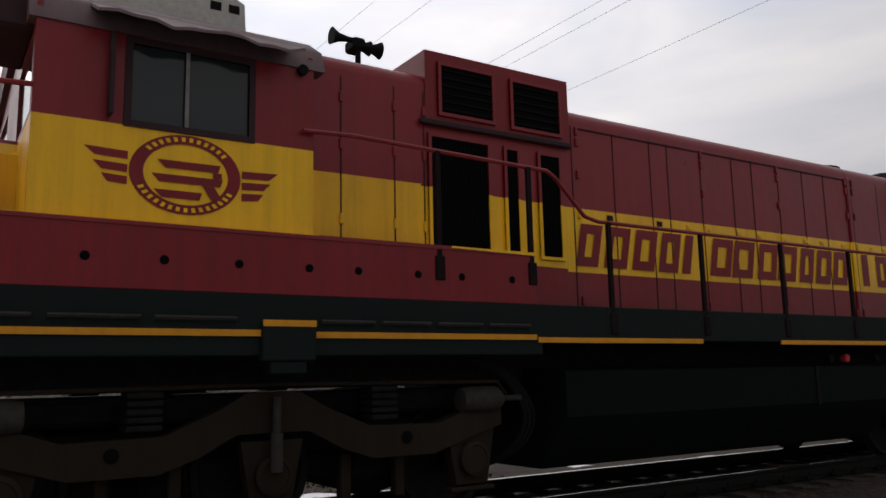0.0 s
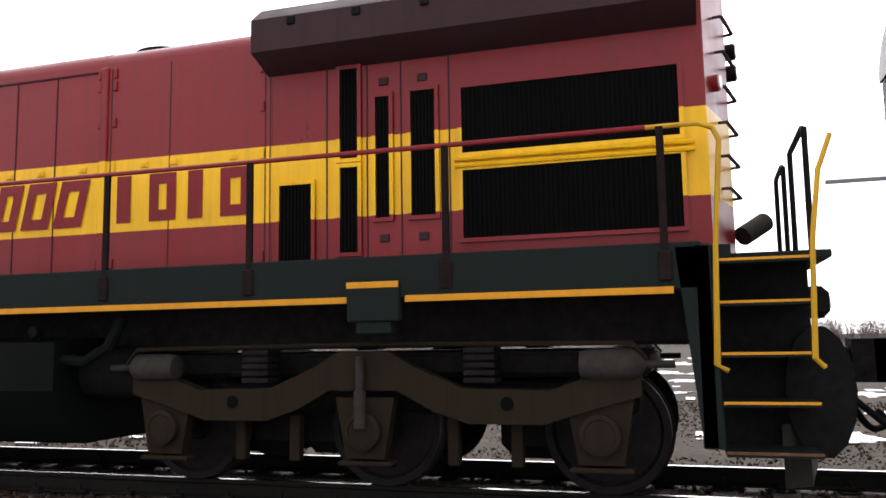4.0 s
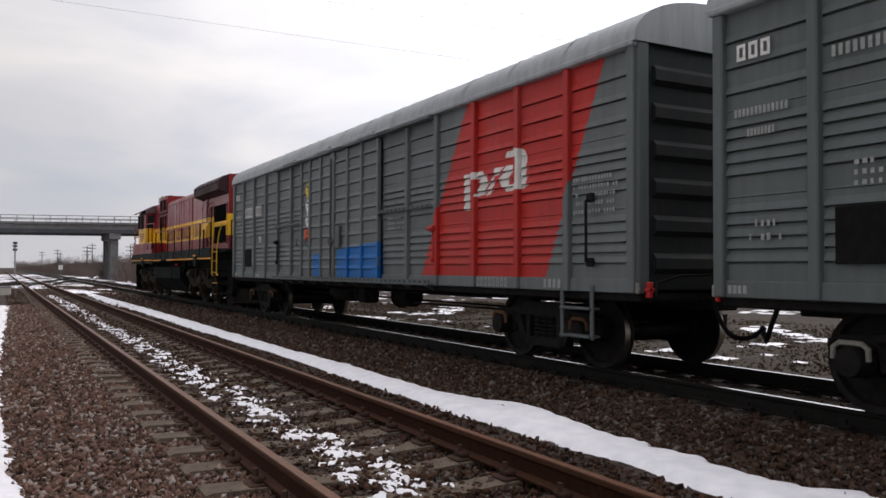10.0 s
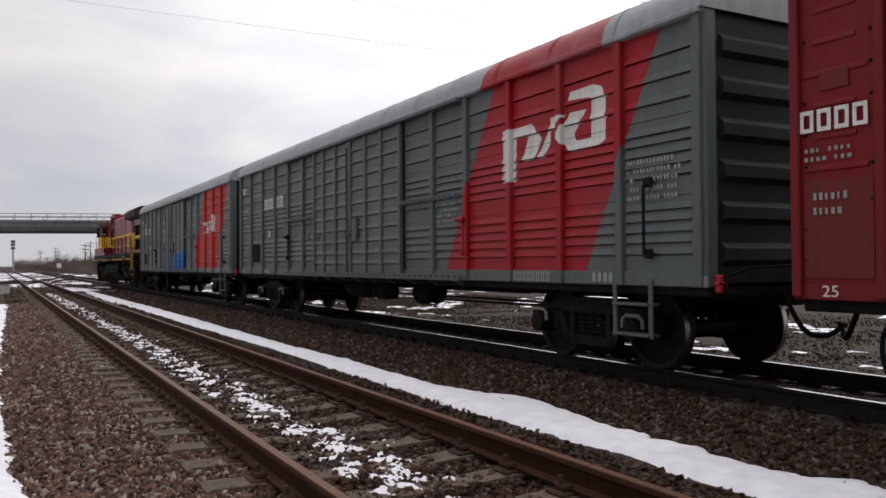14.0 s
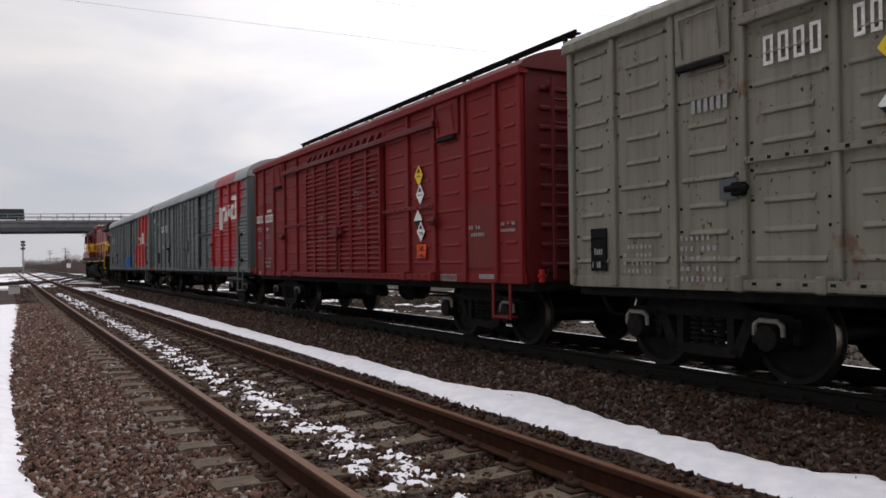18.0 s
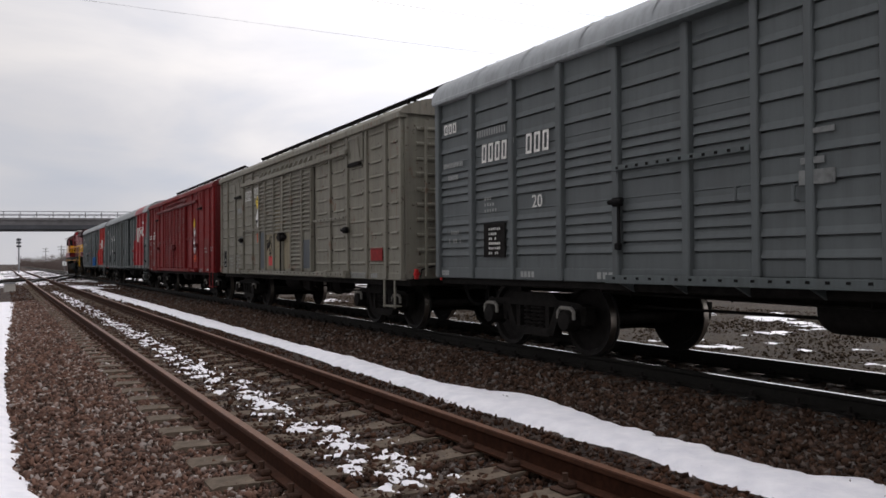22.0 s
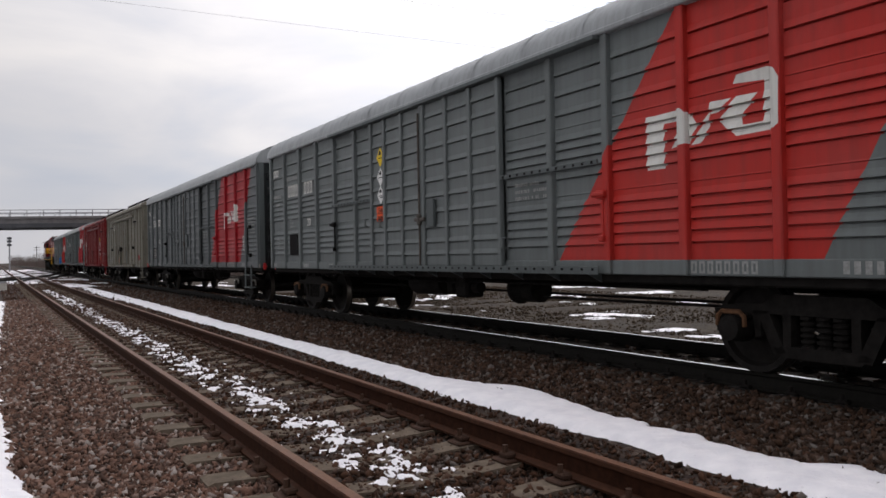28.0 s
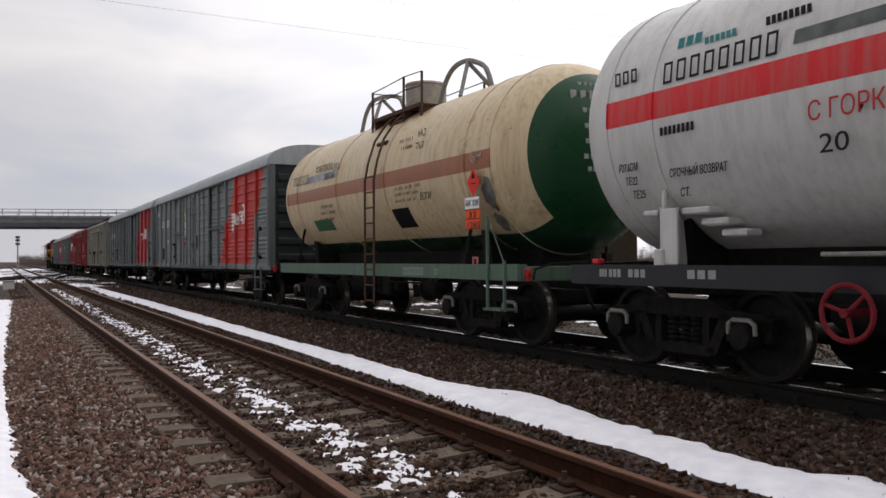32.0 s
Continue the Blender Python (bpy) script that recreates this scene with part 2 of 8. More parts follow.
class Mesh:
    """Gathers the faces of one part."""

    def __init__(self):
        self.v, self.f, self.mi = [], [], []

    def add(self, vs, fs, mi=0):
        o = len(self.v)
        self.v += [tuple(p) for p in vs]
        self.f += [tuple(i + o for i in f) for f in fs]
        self.mi += [mi] * len(fs)
        return self

    def box(self, x0, x1, y0, y1, z0, z1, mi=0, c=0.0):
        """A box; c chamfers its twelve edges."""
        x0, x1 = sorted((x0, x1))
        y0, y1 = sorted((y0, y1))
        z0, z1 = sorted((z0, z1))
        c = min(c, (x1 - x0) * 0.45, (y1 - y0) * 0.45, (z1 - z0) * 0.45)
        if c <= 0:
            vs = [(x, y, z) for x in (x0, x1) for y in (y0, y1) for z in (z0, z1)]
            fs = [(0, 1, 3, 2), (4, 6, 7, 5), (0, 4, 5, 1), (2, 3, 7, 6), (0, 2, 6, 4), (1, 5, 7, 3)]
            return self.add(vs, fs, mi)
        vs, idx = [], {}
        for sx in (0, 1):
            for sy in (0, 1):
                for sz in (0, 1):
                    X, Y, Z = (x0, x1)[sx], (y0, y1)[sy], (z0, z1)[sz]
                    ix, iy, iz = (c, -c)[sx], (c, -c)[sy], (c, -c)[sz]
                    for k, p in enumerate(((X, Y + iy, Z + iz), (X + ix, Y, Z + iz), (X + ix, Y + iy, Z))):
                        idx[sx, sy, sz, k] = len(vs)
                        vs.append(p)
        I = idx
        fs = []
        for s in (0, 1):
            fs.append((I[s, 0, 0, 0], I[s, 0, 1, 0], I[s, 1, 1, 0], I[s, 1, 0, 0]))
            fs.append((I[0, s, 0, 1], I[1, s, 0, 1], I[1, s, 1, 1], I[0, s, 1, 1]))
            fs.append((I[0, 0, s, 2], I[0, 1, s, 2], I[1, 1, s, 2], I[1, 0, s, 2]))
            for u in (0, 1):
                fs.append((I[s, u, 0, 0], I[s, u, 1, 0], I[s, u, 1, 1], I[s, u, 0, 1]))
                fs.append((I[s, 0, u, 0], I[s, 1, u, 0], I[s, 1, u, 2], I[s, 0, u, 2]))
                fs.append((I[0, s, u, 1], I[1, s, u, 1], I[1, s, u, 2], I[0, s, u, 2]))
                for w in (0, 1):
                    fs.append((I[s, u, w, 0], I[s, u, w, 1], I[s, u, w, 2]))
        fs = [f for f in dict.fromkeys(fs)]
        return self.add(vs, fs, mi)

    def prism(self, pts, axis, a, b, mi=0):
        """An outline pulled from a to b. Outline in (y, z) for axis x, (x, z) for y, (x, y) for z."""
        n = len(pts)
        place = {"x": lambda p, k: (k, p[0], p[1]), "y": lambda p, k: (p[0], k, p[1]), "z": lambda p, k: (p[0], p[1], k)}[axis]
        vs = [place(p, a) for p in pts] + [place(p, b) for p in pts]
        fs = [tuple(range(n)), tuple(range(2 * n - 1, n - 1, -1))]
        fs += [(i, i + n, (i + 1) % n + n, (i + 1) % n) for i in range(n)]
        return self.add(vs, fs, mi)

    def cyl(self, p0, p1, r, n=12, r2=None, mi=0, caps=True):
        p0, p1 = Vector(p0), Vector(p1)
        r2 = r if r2 is None else r2
        d = (p1 - p0).normalized()
        u = d.orthogonal().normalized()
        w = d.cross(u)
        vs = []
        for p, q in ((p0, r), (p1, r2)):
            vs += [p + (u * math.cos(2 * math.pi * i / n) + w * math.sin(2 * math.pi * i / n)) * q for i in range(n)]
        fs = [(i, (i + 1) % n, (i + 1) % n + n, i + n) for i in range(n)]
        if caps:
            fs += [tuple(range(n - 1, -1, -1)), tuple(range(n, 2 * n))]
        return self.add(vs, fs, mi)

    def tube(self, pts, r, n=6, mi=0):
        pts = [Vector(p) for p in pts]
        vs, fs = [], []
        u = None
        for i, p in enumerate(pts):
            a = pts[max(i - 1, 0)]
            b = pts[min(i + 1, len(pts) - 1)]
            d = (b - a).normalized()
            u = d.orthogonal().normalized() if u is None else (u - d * u.dot(d)).normalized()
            w = d.cross(u)
            k = r
            if 0 < i < len(pts) - 1:
                c = (p - a).normalized().dot((b - p).normalized())
                k = r / max(0.6, math.sqrt(max(0.0, (1 + c) / 2)))
            vs += [p + (u * math.cos(2 * math.pi * j / n) + w * math.sin(2 * math.pi * j / n)) * k for j in range(n)]
        for i in range(len(pts) - 1):
            o = i * n
            fs += [(o + j, o + (j + 1) % n, o + n + (j + 1) % n, o + n + j) for j in range(n)]
        fs += [tuple(range(n - 1, -1, -1)), tuple(range(len(vs) - n, len(vs)))]
        return self.add(vs, fs, mi)

    def lathe(self, prof, axis, at, n=24, mi=0):
        """prof: (radius, place along the axis) from end to end, turned round an axis through at."""
        vs, fs = [], []
        at = Vector(at)
        for r, h in prof:
            for i in range(n):
                c, s = math.cos(2 * math.pi * i / n) * r, math.sin(2 * math.pi * i / n) * r
                vs.append(at + Vector({"x": (h, c, s), "y": (c, h, s), "z": (c, s, h)}[axis]))
        for k in range(len(prof) - 1):
            o = k * n
            fs += [(o + i, o + (i + 1) % n, o + n + (i + 1) % n, o + n + i) for i in range(n)]
        fs += [tuple(range(n)), tuple(range(len(vs) - n, len(vs)))]
        return self.add(vs, fs, mi)


def put(name, mesh, mats, parent=None, label="", smooth=35, at=None):
    """Links a Mesh as one object, under a thing or a part."""
    me = bpy.data.meshes.new(name)
    me.from_pydata(mesh.v, [], mesh.f)
    bm = bmesh.new()
    bm.from_mesh(me)
    bmesh.ops.recalc_face_normals(bm, faces=bm.faces)
    bm.to_mesh(me)
    bm.free()
    for m in mats if isinstance(mats, (list, tuple)) else [mats]:
        me.materials.append(m)
    me.polygons.foreach_set("material_index", mesh.mi)
    if smooth:
        me.polygons.foreach_set("use_smooth", [True] * len(me.polygons))
        me.set_sharp_from_angle(angle=radians(smooth))
    ob = new(name, me)
    if parent:
        ob.parent = parent
    if at:
        ob.location = at
    if label:
        ob["label"] = label
    return ob


def again(ob, parent=None, at=(0, 0, 0), turn=0.0):
    """A further object on the same mesh."""
    o = new(ob.name.split(".")[0], ob.data)
    o.parent = parent or ob.parent
    o.location = at
    o.rotation_euler[2] = turn
    if "label" in ob:
        o["label"] = ob["label"]
    return o


def box(name, x0, x1, y0, y1, z0, z1, mat, parent=None, label="", c=0.008):
    return put(name, Mesh().box(x0, x1, y0, y1, z0, z1, c=c), mat, parent, label)


def empty(name, m, label, category, group="", kind=""):
    o = new(name)
    o.matrix_world = m
    o.empty_display_size = 0.3
    return tagged(o, label, category, group, kind)


SIDE = Matrix(((0, 0, -1), (-1, 0, 0), (0, 1, 0)))   # writing on the side that faces the siding


def words(name, text, size, x, y, z, mat, parent, label="", shear=0.0, width=None, align="LEFT", bold=0.0):
    cu = bpy.data.curves.new(name, "FONT")
    cu.body, cu.size, cu.shear, cu.extrude, cu.align_x, cu.offset = text, size, shear, 0.002, align, bold
    cu.resolution_u = 3
    cu.materials.append(mat)
    ob = new(name, cu)
    ob.parent = parent
    s = 1.0
    if width:
        bpy.context.view_layer.update()
        s = width / max(ob.dimensions[0], 0.01)
    ob.matrix_local = Matrix.Translation((x, y, z)) @ SIDE.to_4x4() @ Matrix.Diagonal((s, 1, 1, 1))
    if label:
        ob["label"] = label
    return ob


def frame_mark(x, ya, yb, z0, z1, t, slant=0.0):
    """A plain open mark: a slanting frame of stroke t, from ya towards yb, one sheet of faces."""
    pts = []
    for k in (0.0, t):
        pts += [(ya - k, z0 + k), (yb + k, z0 + k), (yb + k, z1 - k), (ya - k, z1 - k)]
    vs = [(x, p - slant * (q - z0), q) for p, q in pts]
    return Mesh().add(vs, [(i, (i + 1) % 4, 4 + (i + 1) % 4, 4 + i) for i in range(4)])


def bars(name, x, y, z, w, h, n, mat, parent, label="", rows=1, gap=0.28, slant=0.0, seed=0, hollow=0.0):
    """Marks too small or not to be spelt: n upright bars to a row, rows below one another, from y towards -y."""
    rnd = random.Random(seed + int(abs(y) * 100) + n)
    m = Mesh()
    rh = h / rows
    for r in range(rows):
        zz = z + h - (r + 1) * rh
        cw = w / n
        k = n if rows == 1 else max(2, n - rnd.randrange(0, max(1, n // 3)))
        for i in range(k):
            if rows > 1 and rnd.random() < 0.16:
                continue
            a = y - i * cw
            b = a - cw * (1 - gap) * (rnd.uniform(0.45, 0.95) if rows > 1 else 1.0)
            top = zz + rh * (rnd.uniform(0.42, 0.52) if rows > 1 else 1.0)
            if hollow:
                put(name, frame_mark(x, a, b, zz, top, hollow, slant), mat, parent, label, smooth=0)
                continue
            m.add([(x, a, zz), (x, b, zz), (x, b - slant * (top - zz), top), (x, a - slant * (top - zz), top),
                   (x + .003, a, zz), (x + .003, b, zz), (x + .003, b - slant * (top - zz), top), (x + .003, a - slant * (top - zz), top)],
                  [(0, 1, 2, 3), (4, 7, 6, 5), (0, 4, 5, 1), (1, 5, 6, 2), (2, 6, 7, 3), (3, 7, 4, 0)])
    if m.f:
        o = put(name, m, mat, parent, label, smooth=0)
        if n * rows > 2:
            o["kind"] = "stuff"
        return o

# ---- ground and tracks ----
SIDING = 2.447
GAUGE = 0.7975
Y0, Y1 = -70.0, 420.0


def ground_height(x, y):
    """Cross-section of the railway land, with a little unevenness."""
    xs = (-400, -8, -0.4, 0.6, 3.75, 4.1, 4.75, 5.1, 6.1, 9.3, 10.4, 14, 60, 400)
    zs = (-0.75, -0.52, -0.285, -0.235, -0.235, -0.222, -0.222, -0.225, -0.215, -0.215, -0.5, -0.55, -0.6, -0.6)
    return float(np.interp(x, xs, zs))


def ground_material():
    g = Nodes("gravel_and_winter_dirt")
    tc = g.t.nodes.new("ShaderNodeTexCoord")
    vo = g.n("ShaderNodeTexVoronoi", Scale=17.0)
    vo.feature = "F1"
    g.l(tc.outputs["Object"], vo.inputs["Vector"])
    rp = g.t.nodes.new("ShaderNodeValToRGB")
    for i, (p, c) in enumerate(((0.0, (0.012, 0.0085, 0.007)), (1.0, (0.080, 0.054, 0.041)))):
        rp.color_ramp.elements[i].position, rp.color_ramp.elements[i].color = p, rgb(c)
    rp.color_ramp.elements.new(0.55).color = rgb((0.031, 0.020, 0.0155))
    sep = g.t.nodes.new("ShaderNodeSeparateColor")
    g.l(vo.outputs["Color"], sep.inputs["Color"])
    g.l(sep.outputs["Red"], rp.inputs["Fac"])
    col = g.mix(g.ramp(g.noise(0.35, 5.0), 0.42, 0.62), rp.outputs["Color"], (0.04, 0.028, 0.021))
    # dry grass and mud away from the tracks
    sx = g.t.nodes.new("ShaderNodeSeparateXYZ")
    g.l(tc.outputs["Object"], sx.inputs["Vector"])
    far = g.math("MAXIMUM", g.ramp(sx.outputs["X"], 10.2, 11.5), g.ramp(sx.outputs["X"], -6.0, -8.0))
    mud = g.mix(g.ramp(g.noise(2.6, 10.0, 0.8), 0.4, 0.6), (0.014, 0.0094, 0.0055), (0.036, 0.024, 0.0125))
    col = g.mix(far, col, mud)
    g.l(col, g.bsdf.inputs["Base Color"])
    g.bsdf.inputs["Roughness"].default_value = 0.9
    g.bsdf.inputs["Specular IOR Level"].default_value = 0.2
    near = g.math("SUBTRACT", 1.0, far)
    h = g.math("SUBTRACT", g.math("MULTIPLY", g.noise(9.0, 6.0, 0.7), 0.6), g.math("MULTIPLY", vo.outputs["Distance"], near))
    g.bump(h, 0.9, 0.03)
    return g.m


def snow_material():
    g = Nodes("old_snow")
    n = g.noise(5.0, 6.0, 0.6)
    col = g.mix(g.ramp(n, 0.3, 0.7), (0.66, 0.65, 0.685), (0.82, 0.80, 0.815))
    col = g.mix(g.math("MULTIPLY", g.ramp(g.noise(38.0, 4.0, 0.8), 0.66, 0.72), 0.55), col, (0.16, 0.13, 0.11))
    g.l(col, g.bsdf.inputs["Base Color"])
    g.bsdf.inputs["Roughness"].default_value = 0.75
    g.bsdf.inputs["Subsurface Weight"].default_value = 0.0
    g.bump(g.math("ADD", n, g.math("MULTIPLY", g.noise(40.0, 3.0), 0.3)), 0.5, 0.03)
    return g.m


M_GROUND, M_SNOW = ground_material(), snow_material()


def build_ground():
    xs = [-2500, -400, -60, -20, -8, -4, -2] + [-1 + 0.2 * i for i in range(68)] + [13, 14, 16, 20, 30, 60, 400, 2500]
    ys = [-2500, -300, -70, -40, -20] + [-12 + 0.5 * i for i in range(80)] + [30, 36, 44, 55, 70, 100, 150, 250, 420, 900, 3500]
    v, f = [], []
    for y in ys:
        for x in xs:
            z = ground_height(max(-400, min(400, x)), y)
            amp = 0.025 if -3 < x < 13 else 0.09
            z += amp * noise.noise((x * 0.9, y * 0.9, 0.3)) + 0.4 * amp * noise.noise((x * 2.7, y * 2.7, 4.0))
            v.append((x, y, z))
    n = len(xs)
    for j in range(len(ys) - 1):
        for i in range(n - 1):
            a = j * n + i
            f.append((a, a + 1, a + n + 1, a + n))
    m = Mesh()
    m.v, m.f, m.mi = v, f, [0] * len(f)
    o = put("ground", m, M_GROUND)
    tagged(o, "brown gravel and dirt railway land with dry winter grass", "ground", kind="structure")


build_ground()


def snow_patch(name, spans, label, seed, thick=0.05):
    """A low sheet of snow. spans: (y, x from, x to) along the track, edges made ragged."""
    ys = np.array([s[0] for s in spans])
    a = np.array([s[1] for s in spans])
    b = np.array([s[2] for s in spans])
    m = Mesh()
    step = 0.05
    cur = ys[0]
    rows = []
    while cur <= ys[-1]:
        rows.append(cur)
        cur += step * max(1.0, abs(cur) / 7.0)
    nx = 10
    vs = []
    for y in rows:
        xa, xb = np.interp(y, ys, a), np.interp(y, ys, b)
        j = 0.03 * noise.noise((y * 23, seed, 21)) + 0.035 * noise.noise((y * 1.3, seed, 0)) + 0.035 * noise.noise((y * 4.1, seed, 2)) + 0.03 * noise.noise((y * 11, seed, 5))
        k = 0.045 * noise.noise((y * 21, seed, 31)) + 0.05 * noise.noise((y * 1.1, seed, 7)) + 0.05 * noise.noise((y * 3.7, seed, 9)) + 0.04 * noise.noise((y * 10, seed, 12))
        xa, xb = xa + j, xb + k
        if xb < xa + 0.02:
            xb = xa + 0.02
        for i in range(nx + 1):
            t = i / nx if xb - xa < 3 else 1 - (1 - i / nx) ** 3
            x = xa + (xb - xa) * t
            rim = max(0.0, min(1.0, min(x - xa, xb - x) / 0.16))
            z = ground_height(x, y) + 0.005 + thick * math.sqrt(rim) + 0.012 * noise.noise((x * 5, y * 5, seed)) * rim - 0.03 * (1 - rim)
            vs.append((x, y, z))
    fs = []
    for r in range(len(rows) - 1):
        for i in range(nx):
            p = r * (nx + 1) + i
            fs.append((p, p + 1, p + nx + 2, p + nx + 1))
    m.v, m.f, m.mi = vs, fs, [0] * len(fs)
    return tagged(put(name, m, M_SNOW, smooth=80), label, "snow", kind="stuff")


snow_patch("snow", [(-14, 4.12, 5.10), (0, 4.14, 5.09), (3, 4.12, 4.99), (3.4, 4.12, 5.12), (3.6, 4.12, 4.84), (4.1, 4.13, 4.82), (4.4, 4.16, 4.79), (4.6, 4.19, 4.92),
                    (4.85, 4.21, 4.81), (5.3, 4.14, 4.83), (6.3, 4.14, 4.96), (7.3, 4.08, 5.12), (7.6, 4.09, 4.91), (8.3, 4.16, 4.72), (9.5, 4.13, 4.69), (11.6, 4.16, 4.75),
                    (14, 4.20, 4.67), (19, 4.14, 4.72), (28, 4.06, 4.78), (40, 3.90, 4.75), (52, 4.20, 4.65)], "strip of old white snow in the dip between the tracks", 3.0, 0.055)
snow_patch("snow", [(-14, -9, 0.0), (-5, -9, 0.15), (3, -9, 0.2), (6.0, -9, 0.18), (7.4, -9, 0.11), (9.4, -9, 0.08), (11.7, -9, 0.02), (19, -9, 0.12), (35, -9, 0.40), (36.5, -9, -2.2)],
           "white snow sheet beside the gravel shoulder", 8.0, 0.09)


def broken_snow(name, label, xs, ys, field, lift):
    """Thin broken snow: one sheet, kept where the field is above nought, its rim sinking into the stones."""
    nx = len(xs)
    val = [[field(x, y) for x in xs] for y in ys]
    m = Mesh()
    number = {}

    def corner(j, i):
        if (j, i) not in number:
            h = val[j][i]
            x, y = xs[i], ys[j]
            number[j, i] = len(m.v)
            m.v.append((x, y, ground_height(x, y) + lift * max(-0.4, min(1.0, 0.3 + h * 3.0)) + 0.006 * noise.noise((x * 9, y * 9, 1))))
        return number[j, i]
    for j in range(len(ys) - 1):
        for i in range(nx - 1):
            if val[j][i] + val[j][i + 1] + val[j + 1][i] + val[j + 1][i + 1] > 0:
                m.f.append((corner(j, i), corner(j, i + 1), corner(j + 1, i + 1), corner(j + 1, i)))
                m.mi.append(0)
    return tagged(put(name, m, M_SNOW, smooth=60), label, "snow", kind="stuff")


def steps(a, b, first, grow):
    out = [a]
    while out[-1] < b:
        out.append(out[-1] + first)
        first *= grow
    return out


def ragged(x, y, k, seed):
    """Noise of three sizes, about -1 to 1."""
    return (noise.noise((x * k, y * k, seed)) + 0.6 * noise.noise((x * k * 2.7, y * k * 2.7, seed + 3)) + 0.5 * noise.noise((x * k * 7.3, y * k * 7.3, seed + 6)))


broken_snow("snow", "thin scraps of snow between the siding rails", [1.78 + 0.022 * i for i in range(60)], steps(3.3, 48, 0.022, 1.0075),
            lambda x, y: ragged(x, y * 0.8, 4.4, 11.0) * (0.75 if y < 12 else 0.6) - 0.01 + 0.006 * min(y, 24) - max(0.0, abs(x - 2.42 - 0.1 * noise.noise((0, y * 0.4, 2))) - 0.10) * 1.5, 0.028)
broken_snow("snow", "scattered snow patches on the dirt beyond the train", steps(10.3, 70, 0.09, 1.018), [-34 + 0.26 * i for i in range(440)],
            lambda x, y: ragged(x * 1.0, y * 0.75, 0.42, 21.0) * 0.55 - 0.24 + (0.22 if 10.6 < x < 11.6 and noise.noise((3.0, y * 0.25, 1.0)) > 0 else 0.0) + min(0.12, 0.004 * (x - 10)), 0.05)
broken_snow("snow", "far snow fields round the junction", [-16 + 0.5 * i for i in range(46)], steps(50, 190, 0.5, 1.008),
            lambda x, y: ragged(x, y * 0.35, 0.30, 31.0) * 0.5 + 0.05 - (1.0 if abs(x - SIDING) < 1.0 and y < 60 else 0.0) - (0.6 if x < 1.2 and y < 58 else 0.0), 0.06)
broken_snow("snow", "far snow strips beside the main line", [9.4 + 0.35 * i for i in range(30)], steps(75, 190, 0.5, 1.008),
            lambda x, y: ragged(x, y * 0.3, 0.4, 37.0) * 0.5, 0.06)

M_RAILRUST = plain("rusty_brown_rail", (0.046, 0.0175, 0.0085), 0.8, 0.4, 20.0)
# the same rust darkened: shade on web and foot is put into the colour
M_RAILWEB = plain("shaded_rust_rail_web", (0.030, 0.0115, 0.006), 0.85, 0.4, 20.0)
M_RAILDARK = plain("dark_brown_rail", (0.013, 0.012, 0.0105), 0.7, 0.3, 20.0)
M_RAILHEAD = plain("bright_worn_rail_head", (0.50, 0.48, 0.46), 0.25, 0.1, metal=1.0, bump=0.02)
M_HEADDULL = plain("dull_rail_head", (0.135, 0.066, 0.038), 0.5, 0.3, 20.0, metal=0.3)
M_CONCRETE = plain("weathered_concrete_sleeper", (0.118, 0.091, 0.067), 0.9, 0.5, 9.0)
M_SLEEPERDARK = plain("oily_concrete_sleeper", (0.05, 0.042, 0.036), 0.9, 0.35, 12.0)
M_CLIPDARK = plain("oily_rail_clip", (0.014, 0.012, 0.011), 0.8, 0.4)
M_CLIP = plain("rusty_rail_clip", (0.05, 0.026, 0.017), 0.8, 0.4)


def rail_profile(x):
    return [(x - 0.066, -0.18), (x + 0.066, -0.18), (x + 0.066, -0.165), (x + 0.012, -0.145), (x + 0.010, -0.05), (x + 0.036, -0.036),
            (x + 0.037, -0.008), (x + 0.030, 0.0), (x - 0.030, 0.0), (x - 0.037, -0.008), (x - 0.036, -0.036), (x - 0.010, -0.05), (x - 0.012, -0.145), (x - 0.066, -0.165)]


def rail(parent, path, side, web, head, label):
    """A rail along a plan line of (x, y) points, offset sideways."""
    prof = rail_profile(0.0)
    n = len(prof)
    m = Mesh()
    vs = []
    for i, (x, y) in enumerate(path):
        a, b = path[max(i - 1, 0)], path[min(i + 1, len(path) - 1)]
        d = Vector((b[0] - a[0], b[1] - a[1], 0)).normalized()
        s = Vector((d.y, -d.x, 0))
        for px, pz in prof:
            vs.append(Vector((x, y, pz)) + s * (side + px))
    m.v = [tuple(p) for p in vs]
    for i in range(len(path) - 1):
        for k in range(n):
            m.f.append((i * n + k, i * n + (k + 1) % n, (i + 1) * n + (k + 1) % n, (i + 1) * n + k))
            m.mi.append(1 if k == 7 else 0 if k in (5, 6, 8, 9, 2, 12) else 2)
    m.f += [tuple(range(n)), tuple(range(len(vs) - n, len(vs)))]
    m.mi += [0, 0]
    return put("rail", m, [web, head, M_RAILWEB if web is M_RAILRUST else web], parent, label)


